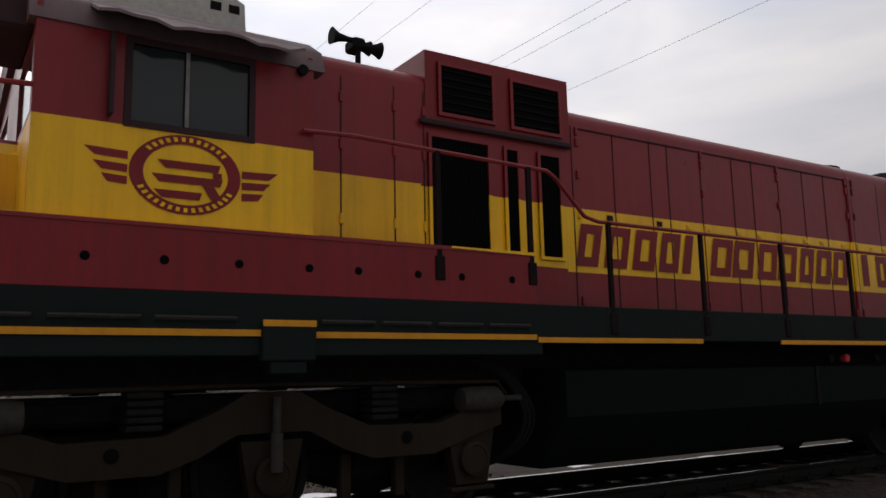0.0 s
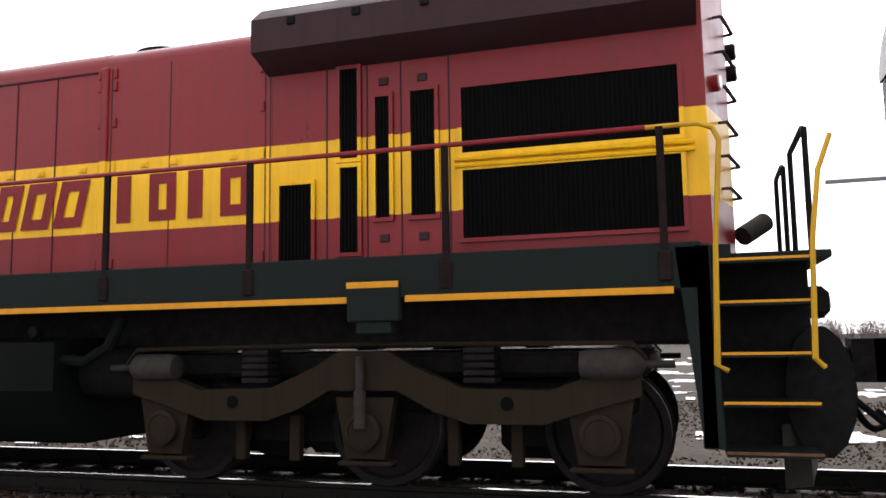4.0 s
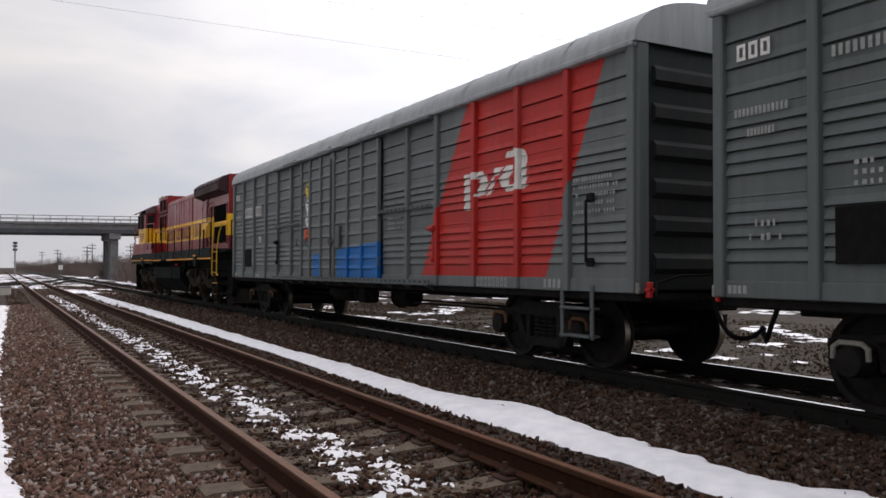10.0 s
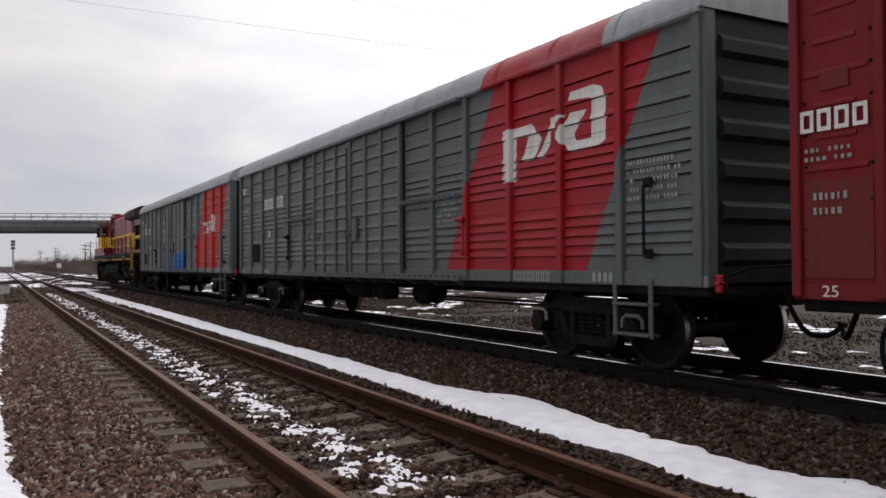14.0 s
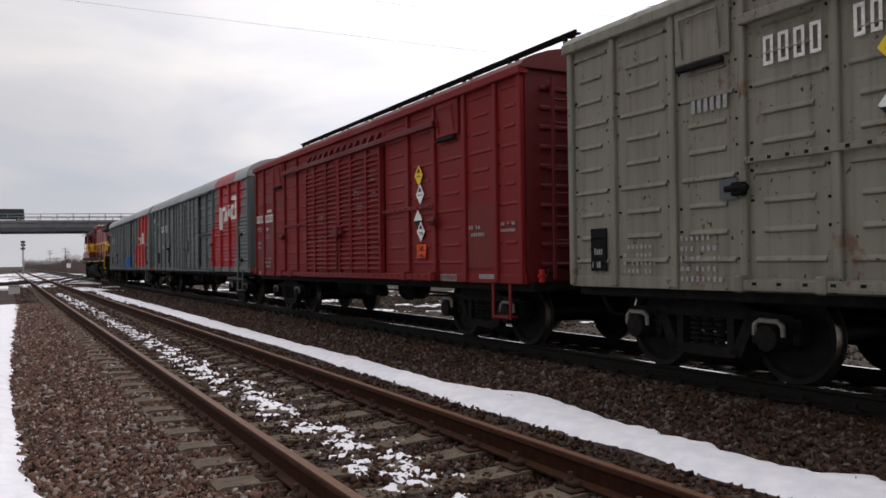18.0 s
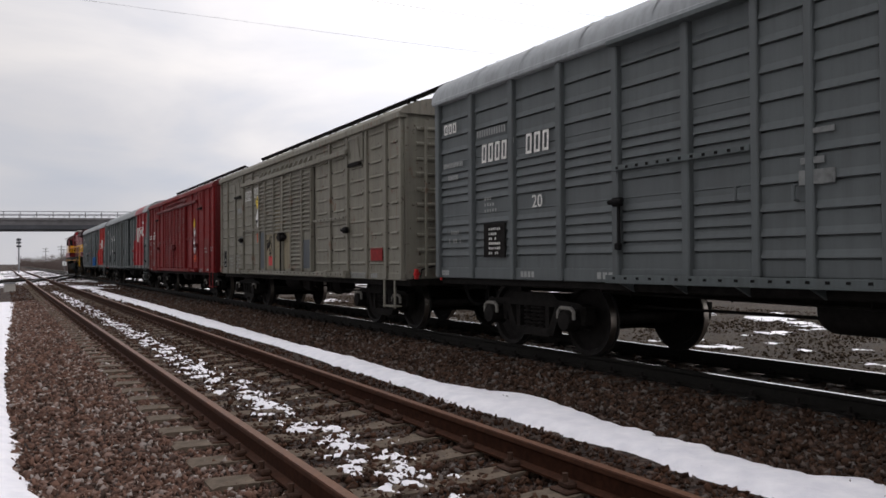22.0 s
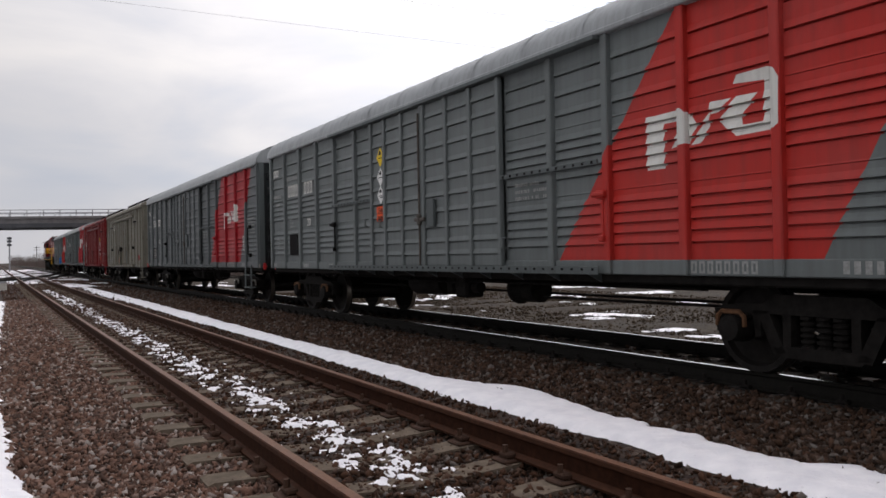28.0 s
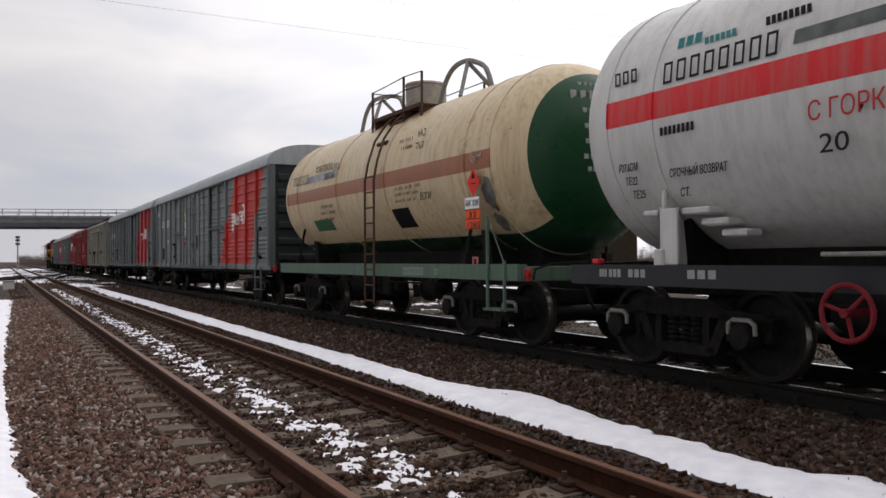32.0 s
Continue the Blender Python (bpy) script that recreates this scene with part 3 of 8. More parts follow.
def track(name, label, path, web, head, sleepers, smat, category="railway track"):
    t = empty(name, Matrix(), label, category, kind="structure")
    for s in (-GAUGE, GAUGE):
        rail(t, path, s, web, head, "rusty brown rail" if web is M_RAILRUST else "dark rail with a worn bright head")
    if sleepers:
        cx, ya, yb, step = sleepers
        base = None
        prof = [(-1.27, -0.36), (1.27, -0.36), (1.26, -0.20), (1.22, -0.185), (0.55, -0.205), (0.3, -0.222), (-0.3, -0.222), (-0.55, -0.205), (-1.22, -0.185), (-1.26, -0.20)]
        y = ya
        k = 0
        while y < yb:
            if base is None:
                m = Mesh().prism(prof, "y", -0.125, 0.125)
                for sx in (-GAUGE, GAUGE):
                    m.box(sx - 0.17, sx + 0.17, -0.09, 0.09, -0.205, -0.178, 1, 0.01)
                mclip = M_CLIP if smat is M_CONCRETE else M_CLIPDARK
                base = put("sleeper", m, [smat, mclip], t, at=(cx, y, 0))
                # spring clips and bolts on either side of each rail
                c = Mesh()
                for sx in (-GAUGE, GAUGE):
                    for q in (-1, 1):
                        c.box(sx + q * 0.05, sx + q * 0.125, -0.06, 0.06, -0.178, -0.135, 0, 0.012)
                        c.cyl((sx + q * 0.105, 0, -0.14), (sx + q * 0.105, 0, -0.085), 0.02, 6)
                clip = put("rail_clip", c, mclip, base)
            else:
                o = again(base, t, (cx, y, 0))
                again(clip, o)
            y += step
            k += 1
    return t


def straight(x, y0, y1):
    return [(x, y0), (x, -10), (x, 10), (x, 40), (x, 90), (x, y1)]


track("siding_track", "rusty siding rails on grey concrete sleepers", straight(SIDING, Y0, Y1), M_RAILRUST, M_HEADDULL, (SIDING, 2.27 - 0.638 * 36, 70, 0.638), M_CONCRETE)
track("main_track", "main line rails with bright heads on dark sleepers", straight(XC, Y0, Y1), M_RAILDARK, M_RAILHEAD, (XC, -24.4, 60, 0.55), M_SLEEPERDARK)


def ease(t):
    return t * t * (3 - 2 * t)


track("crossover_track", "far crossover rails joining siding and main line",
      [(SIDING + (XC - SIDING) * ease(i / 14), 62 + 52 * i / 14) for i in range(15)], M_RAILDARK, M_RAILHEAD, None, None)
track("branch_track", "far branch rails curving in from the side",
      [(-9 + (SIDING + 9) * ease(i / 14), 40 + 46 * i / 14) for i in range(15)], M_RAILDARK, M_HEADDULL, None, None)


def stones(name, label, count, region, size, base, seed):
    """Loose ballast: thousands of small cornered stones in one mesh."""
    rs = np.random.RandomState(seed)
    shape = np.array([(1, 0, 0.1), (0.35, 0.9, -0.1), (-0.8, 0.55, 0.1), (-0.75, -0.6, -0.1), (0.4, -0.9, 0.1), (0.3, 0.15, 0.75), (-0.35, -0.1, 0.7), (0, 0, -0.6)])
    faces = np.array([(0, 1, 5), (1, 2, 6), (1, 6, 5), (2, 3, 6), (3, 4, 6), (4, 5, 6), (4, 0, 5), (0, 7, 1), (1, 7, 2), (2, 7, 3), (3, 7, 4), (4, 7, 0)])
    px = np.empty(count)
    py = np.empty(count)
    x0, x1, y0, y1, power = region
    u = rs.rand(count)
    py[:] = y0 + (y1 - y0) * u ** power
    px[:] = x0 + (x1 - x0) * rs.rand(count)
    V = np.repeat(shape[None], count, 0) * (0.7 + 0.6 * rs.rand(count, 8, 1))
    sc = size * (0.4 + 1.0 * rs.rand(count, 1, 1) ** 2) * np.array([1, 0.8, 0.6]) * (1 + 0.018 * np.maximum(0, py - 6))[:, None, None]
    V = V * sc
    q = rs.randn(count, 4)
    q /= np.linalg.norm(q, axis=1)[:, None]
    w, x, y, z = q.T
    R = np.stack([1 - 2 * (y * y + z * z), 2 * (x * y - z * w), 2 * (x * z + y * w), 2 * (x * y + z * w), 1 - 2 * (x * x + z * z), 2 * (y * z - x * w),
                  2 * (x * z - y * w), 2 * (y * z + x * w), 1 - 2 * (x * x + y * y)], -1).reshape(-1, 3, 3)
    V = np.einsum("nij,nkj->nki", R, V)
    pz = np.array([ground_height(a, 0) for a in px]) + size * (0.9 * rs.rand(count) - 0.2)
    V += np.stack([px, py, pz], -1)[:, None, :]
    F = (faces[None] + (np.arange(count) * 8)[:, None, None]).reshape(-1, 3)
    me = bpy.data.meshes.new(name)
    me.vertices.add(count * 8)
    me.vertices.foreach_set("co", V.reshape(-1))
    nf = len(F)
    me.loops.add(nf * 3)
    me.loops.foreach_set("vertex_index", F.reshape(-1).astype(np.int32))
    me.polygons.add(nf)
    me.polygons.foreach_set("loop_start", np.arange(0, nf * 3, 3, dtype=np.int32))
    me.polygons.foreach_set("loop_total", np.full(nf, 3, dtype=np.int32))
    me.update(calc_edges=True)
    me.materials.append(base)
    return tagged(new(name, me), label, "gravel", kind="stuff")


M_STONE = plain("brown_granite_ballast", (0.060, 0.032, 0.0195), 0.85, 0.35, 40.0, island=True, bump=0.3)
M_STONE_DARK = plain("main_line_brown_ballast", (0.057, 0.034, 0.0225), 0.85, 0.35, 40.0, island=True, bump=0.3)
M_STONE_PALE = plain("pale_worn_ballast", (0.130, 0.080, 0.061), 0.85, 0.35, 40.0, island=True, bump=0.3)
stones("ballast", "worn pale grey and reddish gravel shoulder", 40000, (0.04, 1.62, 3.4, 36.0, 2.0), 0.034, M_STONE_PALE, 1)
stones("ballast", "brown ballast stones between the siding rails", 24000, (1.5, 3.55, 2.8, 30.0, 1.9), 0.031, M_STONE, 2)
stones("ballast", "brown ballast stones beside the siding", 8500, (3.3, 4.12, 1.5, 30.0, 1.9), 0.03, M_STONE, 3)
stones("ballast", "loose gravel behind and beside the camera", 9000, (0.1, 4.2, 3.4, -14.0, 1.4), 0.034, M_STONE, 6)
stones("ballast", "dark brown ballast shoulder of the main line", 42000, (4.66, 6.75, -3.0, 30.0, 1.5), 0.038, M_STONE_DARK, 4)
stones("ballast", "dark ballast between the main line rails", 4500, (7.0, 10.3, -3.0, 30.0, 1.3), 0.042, M_STONE_DARK, 5)

M_STONE_DIRT = plain("brown_dirt_clods", (0.036, 0.024, 0.014), 0.9, 0.5, 12.0, bump=0.3)
stones("gravel", "brown dirt and fine gravel beyond the main line", 42000, (10.0, 24.0, -9.0, 40.0, 1.0), 0.034, M_STONE_DIRT, 7)
stones("ballast", "far ballast along both tracks", 16000, (0.3, 9.6, 29.0, 85.0, 1.4), 0.036, M_STONE, 8)

# ---- running gear shared by all wagons ----
WHEEL_R = 0.475
SPINNING = []     # wheelsets with the radius by which they roll


def wheelset(parent, y, r=WHEEL_R, half=0.7975):
    prof = [(0.085, -half - 0.20), (0.085, -half - 0.07), (0.13, -half - 0.068), (0.15, -half - 0.03), (r - 0.085, -half + 0.0), (r - 0.06, -half - 0.062),
            (r, -half - 0.066), (r, -half + 0.035), (r + 0.028, -half + 0.045), (r + 0.022, -half + 0.066), (r - 0.06, -half + 0.066), (r - 0.09, -half + 0.03),
            (0.15, -half + 0.06), (0.12, -half + 0.11), (0.085, -half + 0.13)]
    full = prof + [(a, -b) for a, b in prof[::-1]]
    n = 28
    m = Mesh().lathe(full, "x", (0, 0, 0), n)
    for k in range(len(full) - 1):
        if abs(full[k][0] - r) < 1e-6 and abs(full[k + 1][0] - r) < 1e-6:
            for i in range(n):
                m.mi[k * n + i] = 1
    o = put("wheelset", m, [M_WHEEL, M_TREAD], parent, "dark steel wheels on an axle with bright treads", at=(0, y, r))
    SPINNING.append((o, r))
    return o


BOGIE_MESH = {}


def freight_bogie(parent, y, worn):
    """Three-piece freight bogie: bolster, cast side frames, springs, axle boxes, wheelsets."""
    b = box("bogie", -1.0, 1.0, y - 0.22, y + 0.22, 0.52, 0.78, M_UNDER, parent, "grimy cast-steel freight bogie", c=0.03)
    wb = 0.925
    if not BOGIE_MESH:
        side = []
        for s in (-1, 1):
            m = Mesh()
            xa, xb = s * 0.98, s * 1.12
            m.prism([(-1.22, 0.60), (-1.10, 0.70), (-0.62, 0.73), (-0.48, 0.82), (0.48, 0.82), (0.62, 0.73), (1.10, 0.70), (1.22, 0.60), (1.2, 0.52), (0.9, 0.60), (0.55, 0.63), (-0.55, 0.63), (-0.9, 0.60), (-1.2, 0.52)], "x", xa, xb)
            m.prism([(-0.52, 0.30), (-0.40, 0.22), (0.40, 0.22), (0.52, 0.30), (0.40, 0.33), (-0.40, 0.33)], "x", xa, xb)
            for k in (-1, 1):
                m.prism([(k * 0.70, 0.66), (k * 0.56, 0.66), (k * 0.36, 0.26), (k * 0.50, 0.24)], "x", xa, xb)
                m.prism([(k * 0.40, 0.66), (k * 0.31, 0.66), (k * 0.31, 0.30), (k * 0.40, 0.30)], "x", xa - s * 0.01, xb - s * 0.01)
                m.prism([(k * 1.22, 0.66), (k * 1.12, 0.66), (k * 1.12, 0.42), (k * 1.19, 0.42)], "x", xa, xb)
                m.prism([(k * 0.75, 0.66), (k * 0.66, 0.66), (k * 0.64, 0.40), (k * 0.71, 0.40)], "x", xa, xb)
            side.append(m)
        BOGIE_MESH["side"] = side
        sp = Mesh()
        for q in (-0.17, 0.0, 0.17):
            prof = []
            for i in range(6):
                h = 0.31 + i * 0.055
                prof += [(0.045, h), (0.075, h + 0.012), (0.075, h + 0.035), (0.045, h + 0.047)]
            sp.lathe(prof, "z", (0, q, 0), 10)
        BOGIE_MESH["spring"] = sp
        ax = Mesh().lathe([(0.05, -0.20), (0.125, -0.195), (0.135, -0.16), (0.135, -0.02), (0.15, 0.0), (0.15, 0.05)], "x", (0, 0, 0), 16)
        ax.box(-0.14, 0.05, -0.17, 0.17, 0.10, 0.16, 0, 0.02)
        BOGIE_MESH["axle"] = ax
        ad = Mesh()
        ad.tube([(0, 0.17, 0.02), (0, 0.165, 0.12), (0, 0.11, 0.165), (0, -0.11, 0.165), (0, -0.165, 0.12), (0, -0.17, 0.02)], 0.024, 6)
        BOGIE_MESH["adapter"] = ad
        BOGIE_MESH["obs"] = {}
    kept = BOGIE_MESH["obs"]
    for i, s in enumerate((-1, 1)):
        if ("side", i) in kept:
            again(kept["side", i], b, (0, y, 0))
            again(kept["spring"], b, (s * 1.04, y, 0))
        else:
            kept["side", i] = put("side_frame", BOGIE_MESH["side"][i], M_UNDER, b, at=(0, y, 0))
            o = put("spring", BOGIE_MESH["spring"], M_UNDER, b, at=(s * 1.04, y, 0))
            kept["spring"] = o
        for k in (-1, 1):
            for key, mat, nm, lab, dx in (("axle", M_UNDER, "axle_box", "", 1.07), ("adapter" + worn, M_RUSTY if worn == "rust" else M_PALE, "adapter", "pale rubbed bearing adapter", 1.22)):
                if (key, s) in kept:
                    again(kept[key, s], b, (s * dx, y + k * wb, WHEEL_R))
                else:
                    src = BOGIE_MESH["axle" if key == "axle" else "adapter"]
                    if s > 0:
                        t = Mesh()
                        t.v, t.f, t.mi = [(-p[0], p[1], p[2]) for p in src.v], src.f, src.mi
                        src = t
                    kept[key, s] = put(nm, src, mat, b, lab, at=(s * dx, y + k * wb, WHEEL_R))
    for k in (-1, 1):
        wheelset(b, y + k * wb)
        m = Mesh().box(-0.9, 0.9, y + k * 0.45 - 0.04, y + k * 0.45 + 0.04, 0.28, 0.38, 0, 0.01)
        for s in (-1, 1):
            m.box(s * 0.76, s * 0.86, y + k * 0.40, y + k * 0.50, 0.30, 0.62, 0, 0.015)
        put("brake_beam", m, M_UNDER, b)
    return b


def coupler(parent, y, d, lever=True):
    """Automatic coupler with its hose and lifting lever, facing along d (+1 or -1)."""
    m = Mesh()
    m.box(-0.11, 0.11, y, y + d * 0.42, 0.93, 1.15, 0, 0.02)
    m.prism([(-0.2, 0.0), (0.12, 0.0), (0.22, 0.16), (0.2, 0.30), (0.05, 0.26), (0.0, 0.16), (-0.06, 0.34), (-0.2, 0.34)], "z", 0.86, 1.22)
    k = len(m.v) - 16
    for i in range(k, len(m.v)):
        x, yy, z = m.v[i]
        m.v[i] = (x, y + d * (0.22 + yy), z)
    c = put("coupler", m, M_UNDER, parent, "heavy black automatic coupler")
    h = Mesh().tube(bend([(-0.35, y + d * 0.05, 0.95), (-0.36, y + d * 0.14, 0.75), (-0.30, y + d * 0.28, 0.52), (-0.15, y + d * 0.42, 0.50), (-0.05, y + d * 0.55, 0.62)], 4), 0.028, 7)
    put("brake_hose", h, M_BLACK, c, "sagging black rubber brake hose")
    if lever:
        lv = Mesh().tube([(-0.1, y + d * 0.1, 1.22), (-0.9, y + d * 0.08, 1.2), (-1.22, y + d * 0.08, 1.12), (-1.25, y + d * 0.08, 0.98)], 0.016, 5)
        put("uncoupling_lever", lv, M_UNDER, c)
        tag = Mesh().box(-1.34, -1.27, y + d * 0.0, y + d * 0.06, 0.95, 1.13, 0, 0.012)
        tag.box(-1.36, -1.24, y + d * 0.0, y + d * 0.06, 1.02, 1.06, 0, 0.01)
        put("cock_handle", tag, M_REDLAMP, c, "red painted cock handle")
    return c


def brake_gear(parent, y0, y1):
    """Air reservoir, brake cylinder, valve, rods and pipes hung under the floor between the bogies."""
    mid = (y0 + y1) / 2
    m = Mesh().lathe([(0.05, -0.62), (0.2, -0.58), (0.235, -0.5), (0.235, 0.5), (0.2, 0.58), (0.05, 0.62)], "y", (-0.62, mid + 1.7, 0.77), 16)
    put("air_reservoir", m, M_UNDER, parent, "black cylindrical air reservoir")
    m = Mesh().lathe([(0.1, -0.34), (0.2, -0.32), (0.2, 0.18), (0.24, 0.2), (0.24, 0.26), (0.12, 0.3), (0.05, 0.55)], "y", (-0.55, mid - 1.3, 0.72), 14)
    put("brake_cylinder", m, M_UNDER, parent, "grimy brake cylinder with its push rod")
    m = Mesh().box(-0.95, -0.6, mid - 0.1, mid + 0.28, 0.55, 0.92, 0, 0.04)
    m.cyl((-0.78, mid - 0.28, 0.72), (-0.78, mid + 0.42, 0.72), 0.09, 10)
    m.box(-0.85, -0.55, mid + 0.5, mid + 0.78, 0.58, 0.9, 0, 0.05)
    put("brake_valve", m, M_UNDER, parent, "clustered brake valve body")
    m = Mesh()
    m.tube([(-0.9, y0, 0.86), (-0.9, mid + 0.6, 0.8), (-0.85, mid, 0.78)], 0.018, 5)
    m.tube([(-1.1, mid - 0.4, 0.84), (-1.1, y1, 0.84)], 0.018, 5)
    m.tube([(-0.7, mid - 1.9, 0.62), (-0.7, y1, 0.64)], 0.02, 5)
    m.tube([(-0.4, y0, 0.66), (-0.4, y1, 0.66)], 0.02, 5)
    for i in range(7):
        yy = y1 + (y0 - y1) * (i + 0.5) / 7
        m.tube([(-1.1, yy, 0.98), (-1.1, yy, 0.82)], 0.012, 4)
    put("brake_rod", m, M_UNDER, parent)


def ladder(parent, x, y, w, z0, z1, rungs, mat, label="", r=0.016, name="ladder"):
    m = Mesh()
    for q in (-w / 2, w / 2):
        m.box(x - 0.012, x + 0.012, y + q - 0.022, y + q + 0.022, z0, z1, 0, 0.004)
    for i in range(rungs):
        z = z0 + (z1 - z0) * (i + 0.3) / rungs
        m.cyl((x, y - w / 2, z), (x, y + w / 2, z), r, 6)
    return put(name, m, mat, parent, label)


def rib_panel(x, ya, yb, ribs, z0, z1, depth=0.026, thin=()):
    """Pressed sheet: a flat wall with horizontal ribs, each over a narrow groove that ends short of the posts. Outside faces -x."""
    prof = [(0.0, z0)]
    for z in sorted(list(ribs) + list(thin)):
        if z in ribs:
            prof += [(0.0, z - 0.020), (0.032, z - 0.018), (0.032, z - 0.001), (-depth, z + 0.002), (-depth * 0.8, z + 0.022), (0.0, z + 0.075)]
        else:
            prof += [(0.0, z - 0.006), (0.012, z - 0.005), (0.012, z + 0.001), (-0.004, z + 0.003), (-0.004, z + 0.008), (0.0, z + 0.02)]
    prof.append((0.0, z1))
    m = Mesh()
    n = len(prof)
    e = math.copysign(0.035, yb - ya)
    cols = ((ya, 0.0), (ya + e, 0.0), (ya + e * 1.3, 1.0), (yb - e * 1.3, 1.0), (yb - e, 0.0), (yb, 0.0))
    front = [(x + px * k, yy, pz) for yy, k in cols for px, pz in prof]
    m.add(front, [(c * n + i, c * n + i + 1, (c + 1) * n + i + 1, (c + 1) * n + i) for c in range(len(cols) - 1) for i in range(n - 1)])
    k = [(x + 0.04, ya, z0), (x + 0.04, ya, z1), (x + 0.04, yb, z0), (x + 0.04, yb, z1)]
    m.add(k, [(0, 1, 3, 2)])
    m.add([(x, ya, z0), (x, yb, z0), (x + 0.04, yb, z0), (x + 0.04, ya, z0)], [(0, 1, 2, 3)])
    m.add([(x, ya, z1), (x, yb, z1), (x + 0.04, yb, z1), (x + 0.04, ya, z1)], [(0, 1, 2, 3)])
    return m


RIBS = [3.50, 3.24, 2.99, 2.66, 2.55, 2.43, 2.31, 2.19, 1.83, 1.71, 1.59, 1.475, 1.35]
RIBS_DOOR = [3.50, 3.26, 2.99, 2.72, 2.45, 2.20, 1.95, 1.70, 1.47, 1.27]
THIN = [2.82, 1.97]
EMBLEM = [  # strokes of the emblem as plain shapes: along the wagon, up
    [(0.03, 0.0), (0.37, 0.0), (0.37, 0.73), (0.03, 0.74)], [(0.0, 0.73), (0.74, 0.75), (0.70, 0.60), (0.36, 0.60)],
    [(0.74, 0.75), (0.97, 0.52), (0.82, 0.28), (0.48, 0.25), (0.68, 0.62)], [(1.16, 0.76), (1.50, 0.75), (1.31, 0.61), (1.18, 0.60)],
    [(1.18, 0.67), (1.31, 0.61), (1.16, 0.43), (1.15, 0.26), (0.86, 0.25)], [(1.58, 0.76), (1.90, 0.75), (1.66, 0.48), (1.47, 0.43), (1.32, 0.49)],
    [(1.32, 0.49), (1.66, 0.48), (1.70, 0.38), (1.58, 0.27)], [(1.62, 0.39), (1.99, 0.39), (2.25, 0.33), (2.17, 0.28), (1.58, 0.27)],
    [(2.0, 0.88), (2.26, 0.87), (2.25, 0.32), (1.99, 0.38)], [(1.53, 0.91), (1.59, 1.02), (2.04, 1.03), (2.19, 0.98), (2.26, 0.86), (2.0, 0.88)]]


def hazard(parent, name, x, y, z, size, mat, mark, label):
    """A hazard label standing on its corner, with a plain mark."""
    s = size / 2
    o = put(name, Mesh().prism([(y - s * 0.86, z), (y, z - s), (y + s * 0.86, z), (y, z + s)], "x", x, x + 0.006), mat, parent, label, smooth=0)
    m = Mesh()
    if mark == "half":
        m.prism([(y - s * 0.80, z - 0.02), (y, z - s * 0.94), (y + s * 0.80, z - 0.02)], "x", x - 0.003, x)
    else:
        m.prism([(y - 0.05, z + s * 0.25), (y + 0.05, z + s * 0.25), (y + 0.03, z + s * 0.55), (y, z + s * 0.7), (y - 0.04, z + s * 0.5)], "x", x - 0.003, x)
        m.box(x - 0.003, x, y - 0.08, y + 0.08, z - s * 0.12, z - s * 0.04)
        if mark == "two":
            m.box(x - 0.003, x, y - 0.10, y + 0.02, z - s * 0.3, z - s * 0.2)
    put("pictogram", m, M_DARKLET, o)
    return o


def orange_plate(parent, x, y, z, top, low, w=0.36, h=0.30):
    o = put("hazard_plate", Mesh().box(x, x + 0.006, y - w / 2, y + w / 2, z - h / 2, z + h / 2), M_ORANGE, parent, "orange hazard number plate", smooth=0)
    m = Mesh()
    for zz in (z - h / 2, z, z + h / 2 - 0.012):
        m.box(x - 0.003, x, y - w / 2, y + w / 2, zz, zz + 0.012)
    put("plate_line", m, M_DARKLET, o)
    words("plate_number", top, h * 0.42, x - 0.004, y + w * 0.3, z + h * 0.08, M_DARKLET, o, width=w * 0.5)
    words("plate_number", low, h * 0.42, x - 0.004, y + w * 0.42, z - h * 0.42, M_DARKLET, o, width=w * 0.84)
    return o


PATCHES = [(6.92, 7.28, 1.91, 2.04), (6.94, 7.18, 2.09, 2.15), (6.99, 7.28, 2.35, 2.40)]
M_PATCHGREY = plain("pale_grey_overpaint", (0.16, 0.165, 0.16), 0.7, 0.4, 9.0)
M_LOCK = plain("rust_speckled_lock_steel", (0.085, 0.075, 0.065), 0.7, 0.5, 25.0)


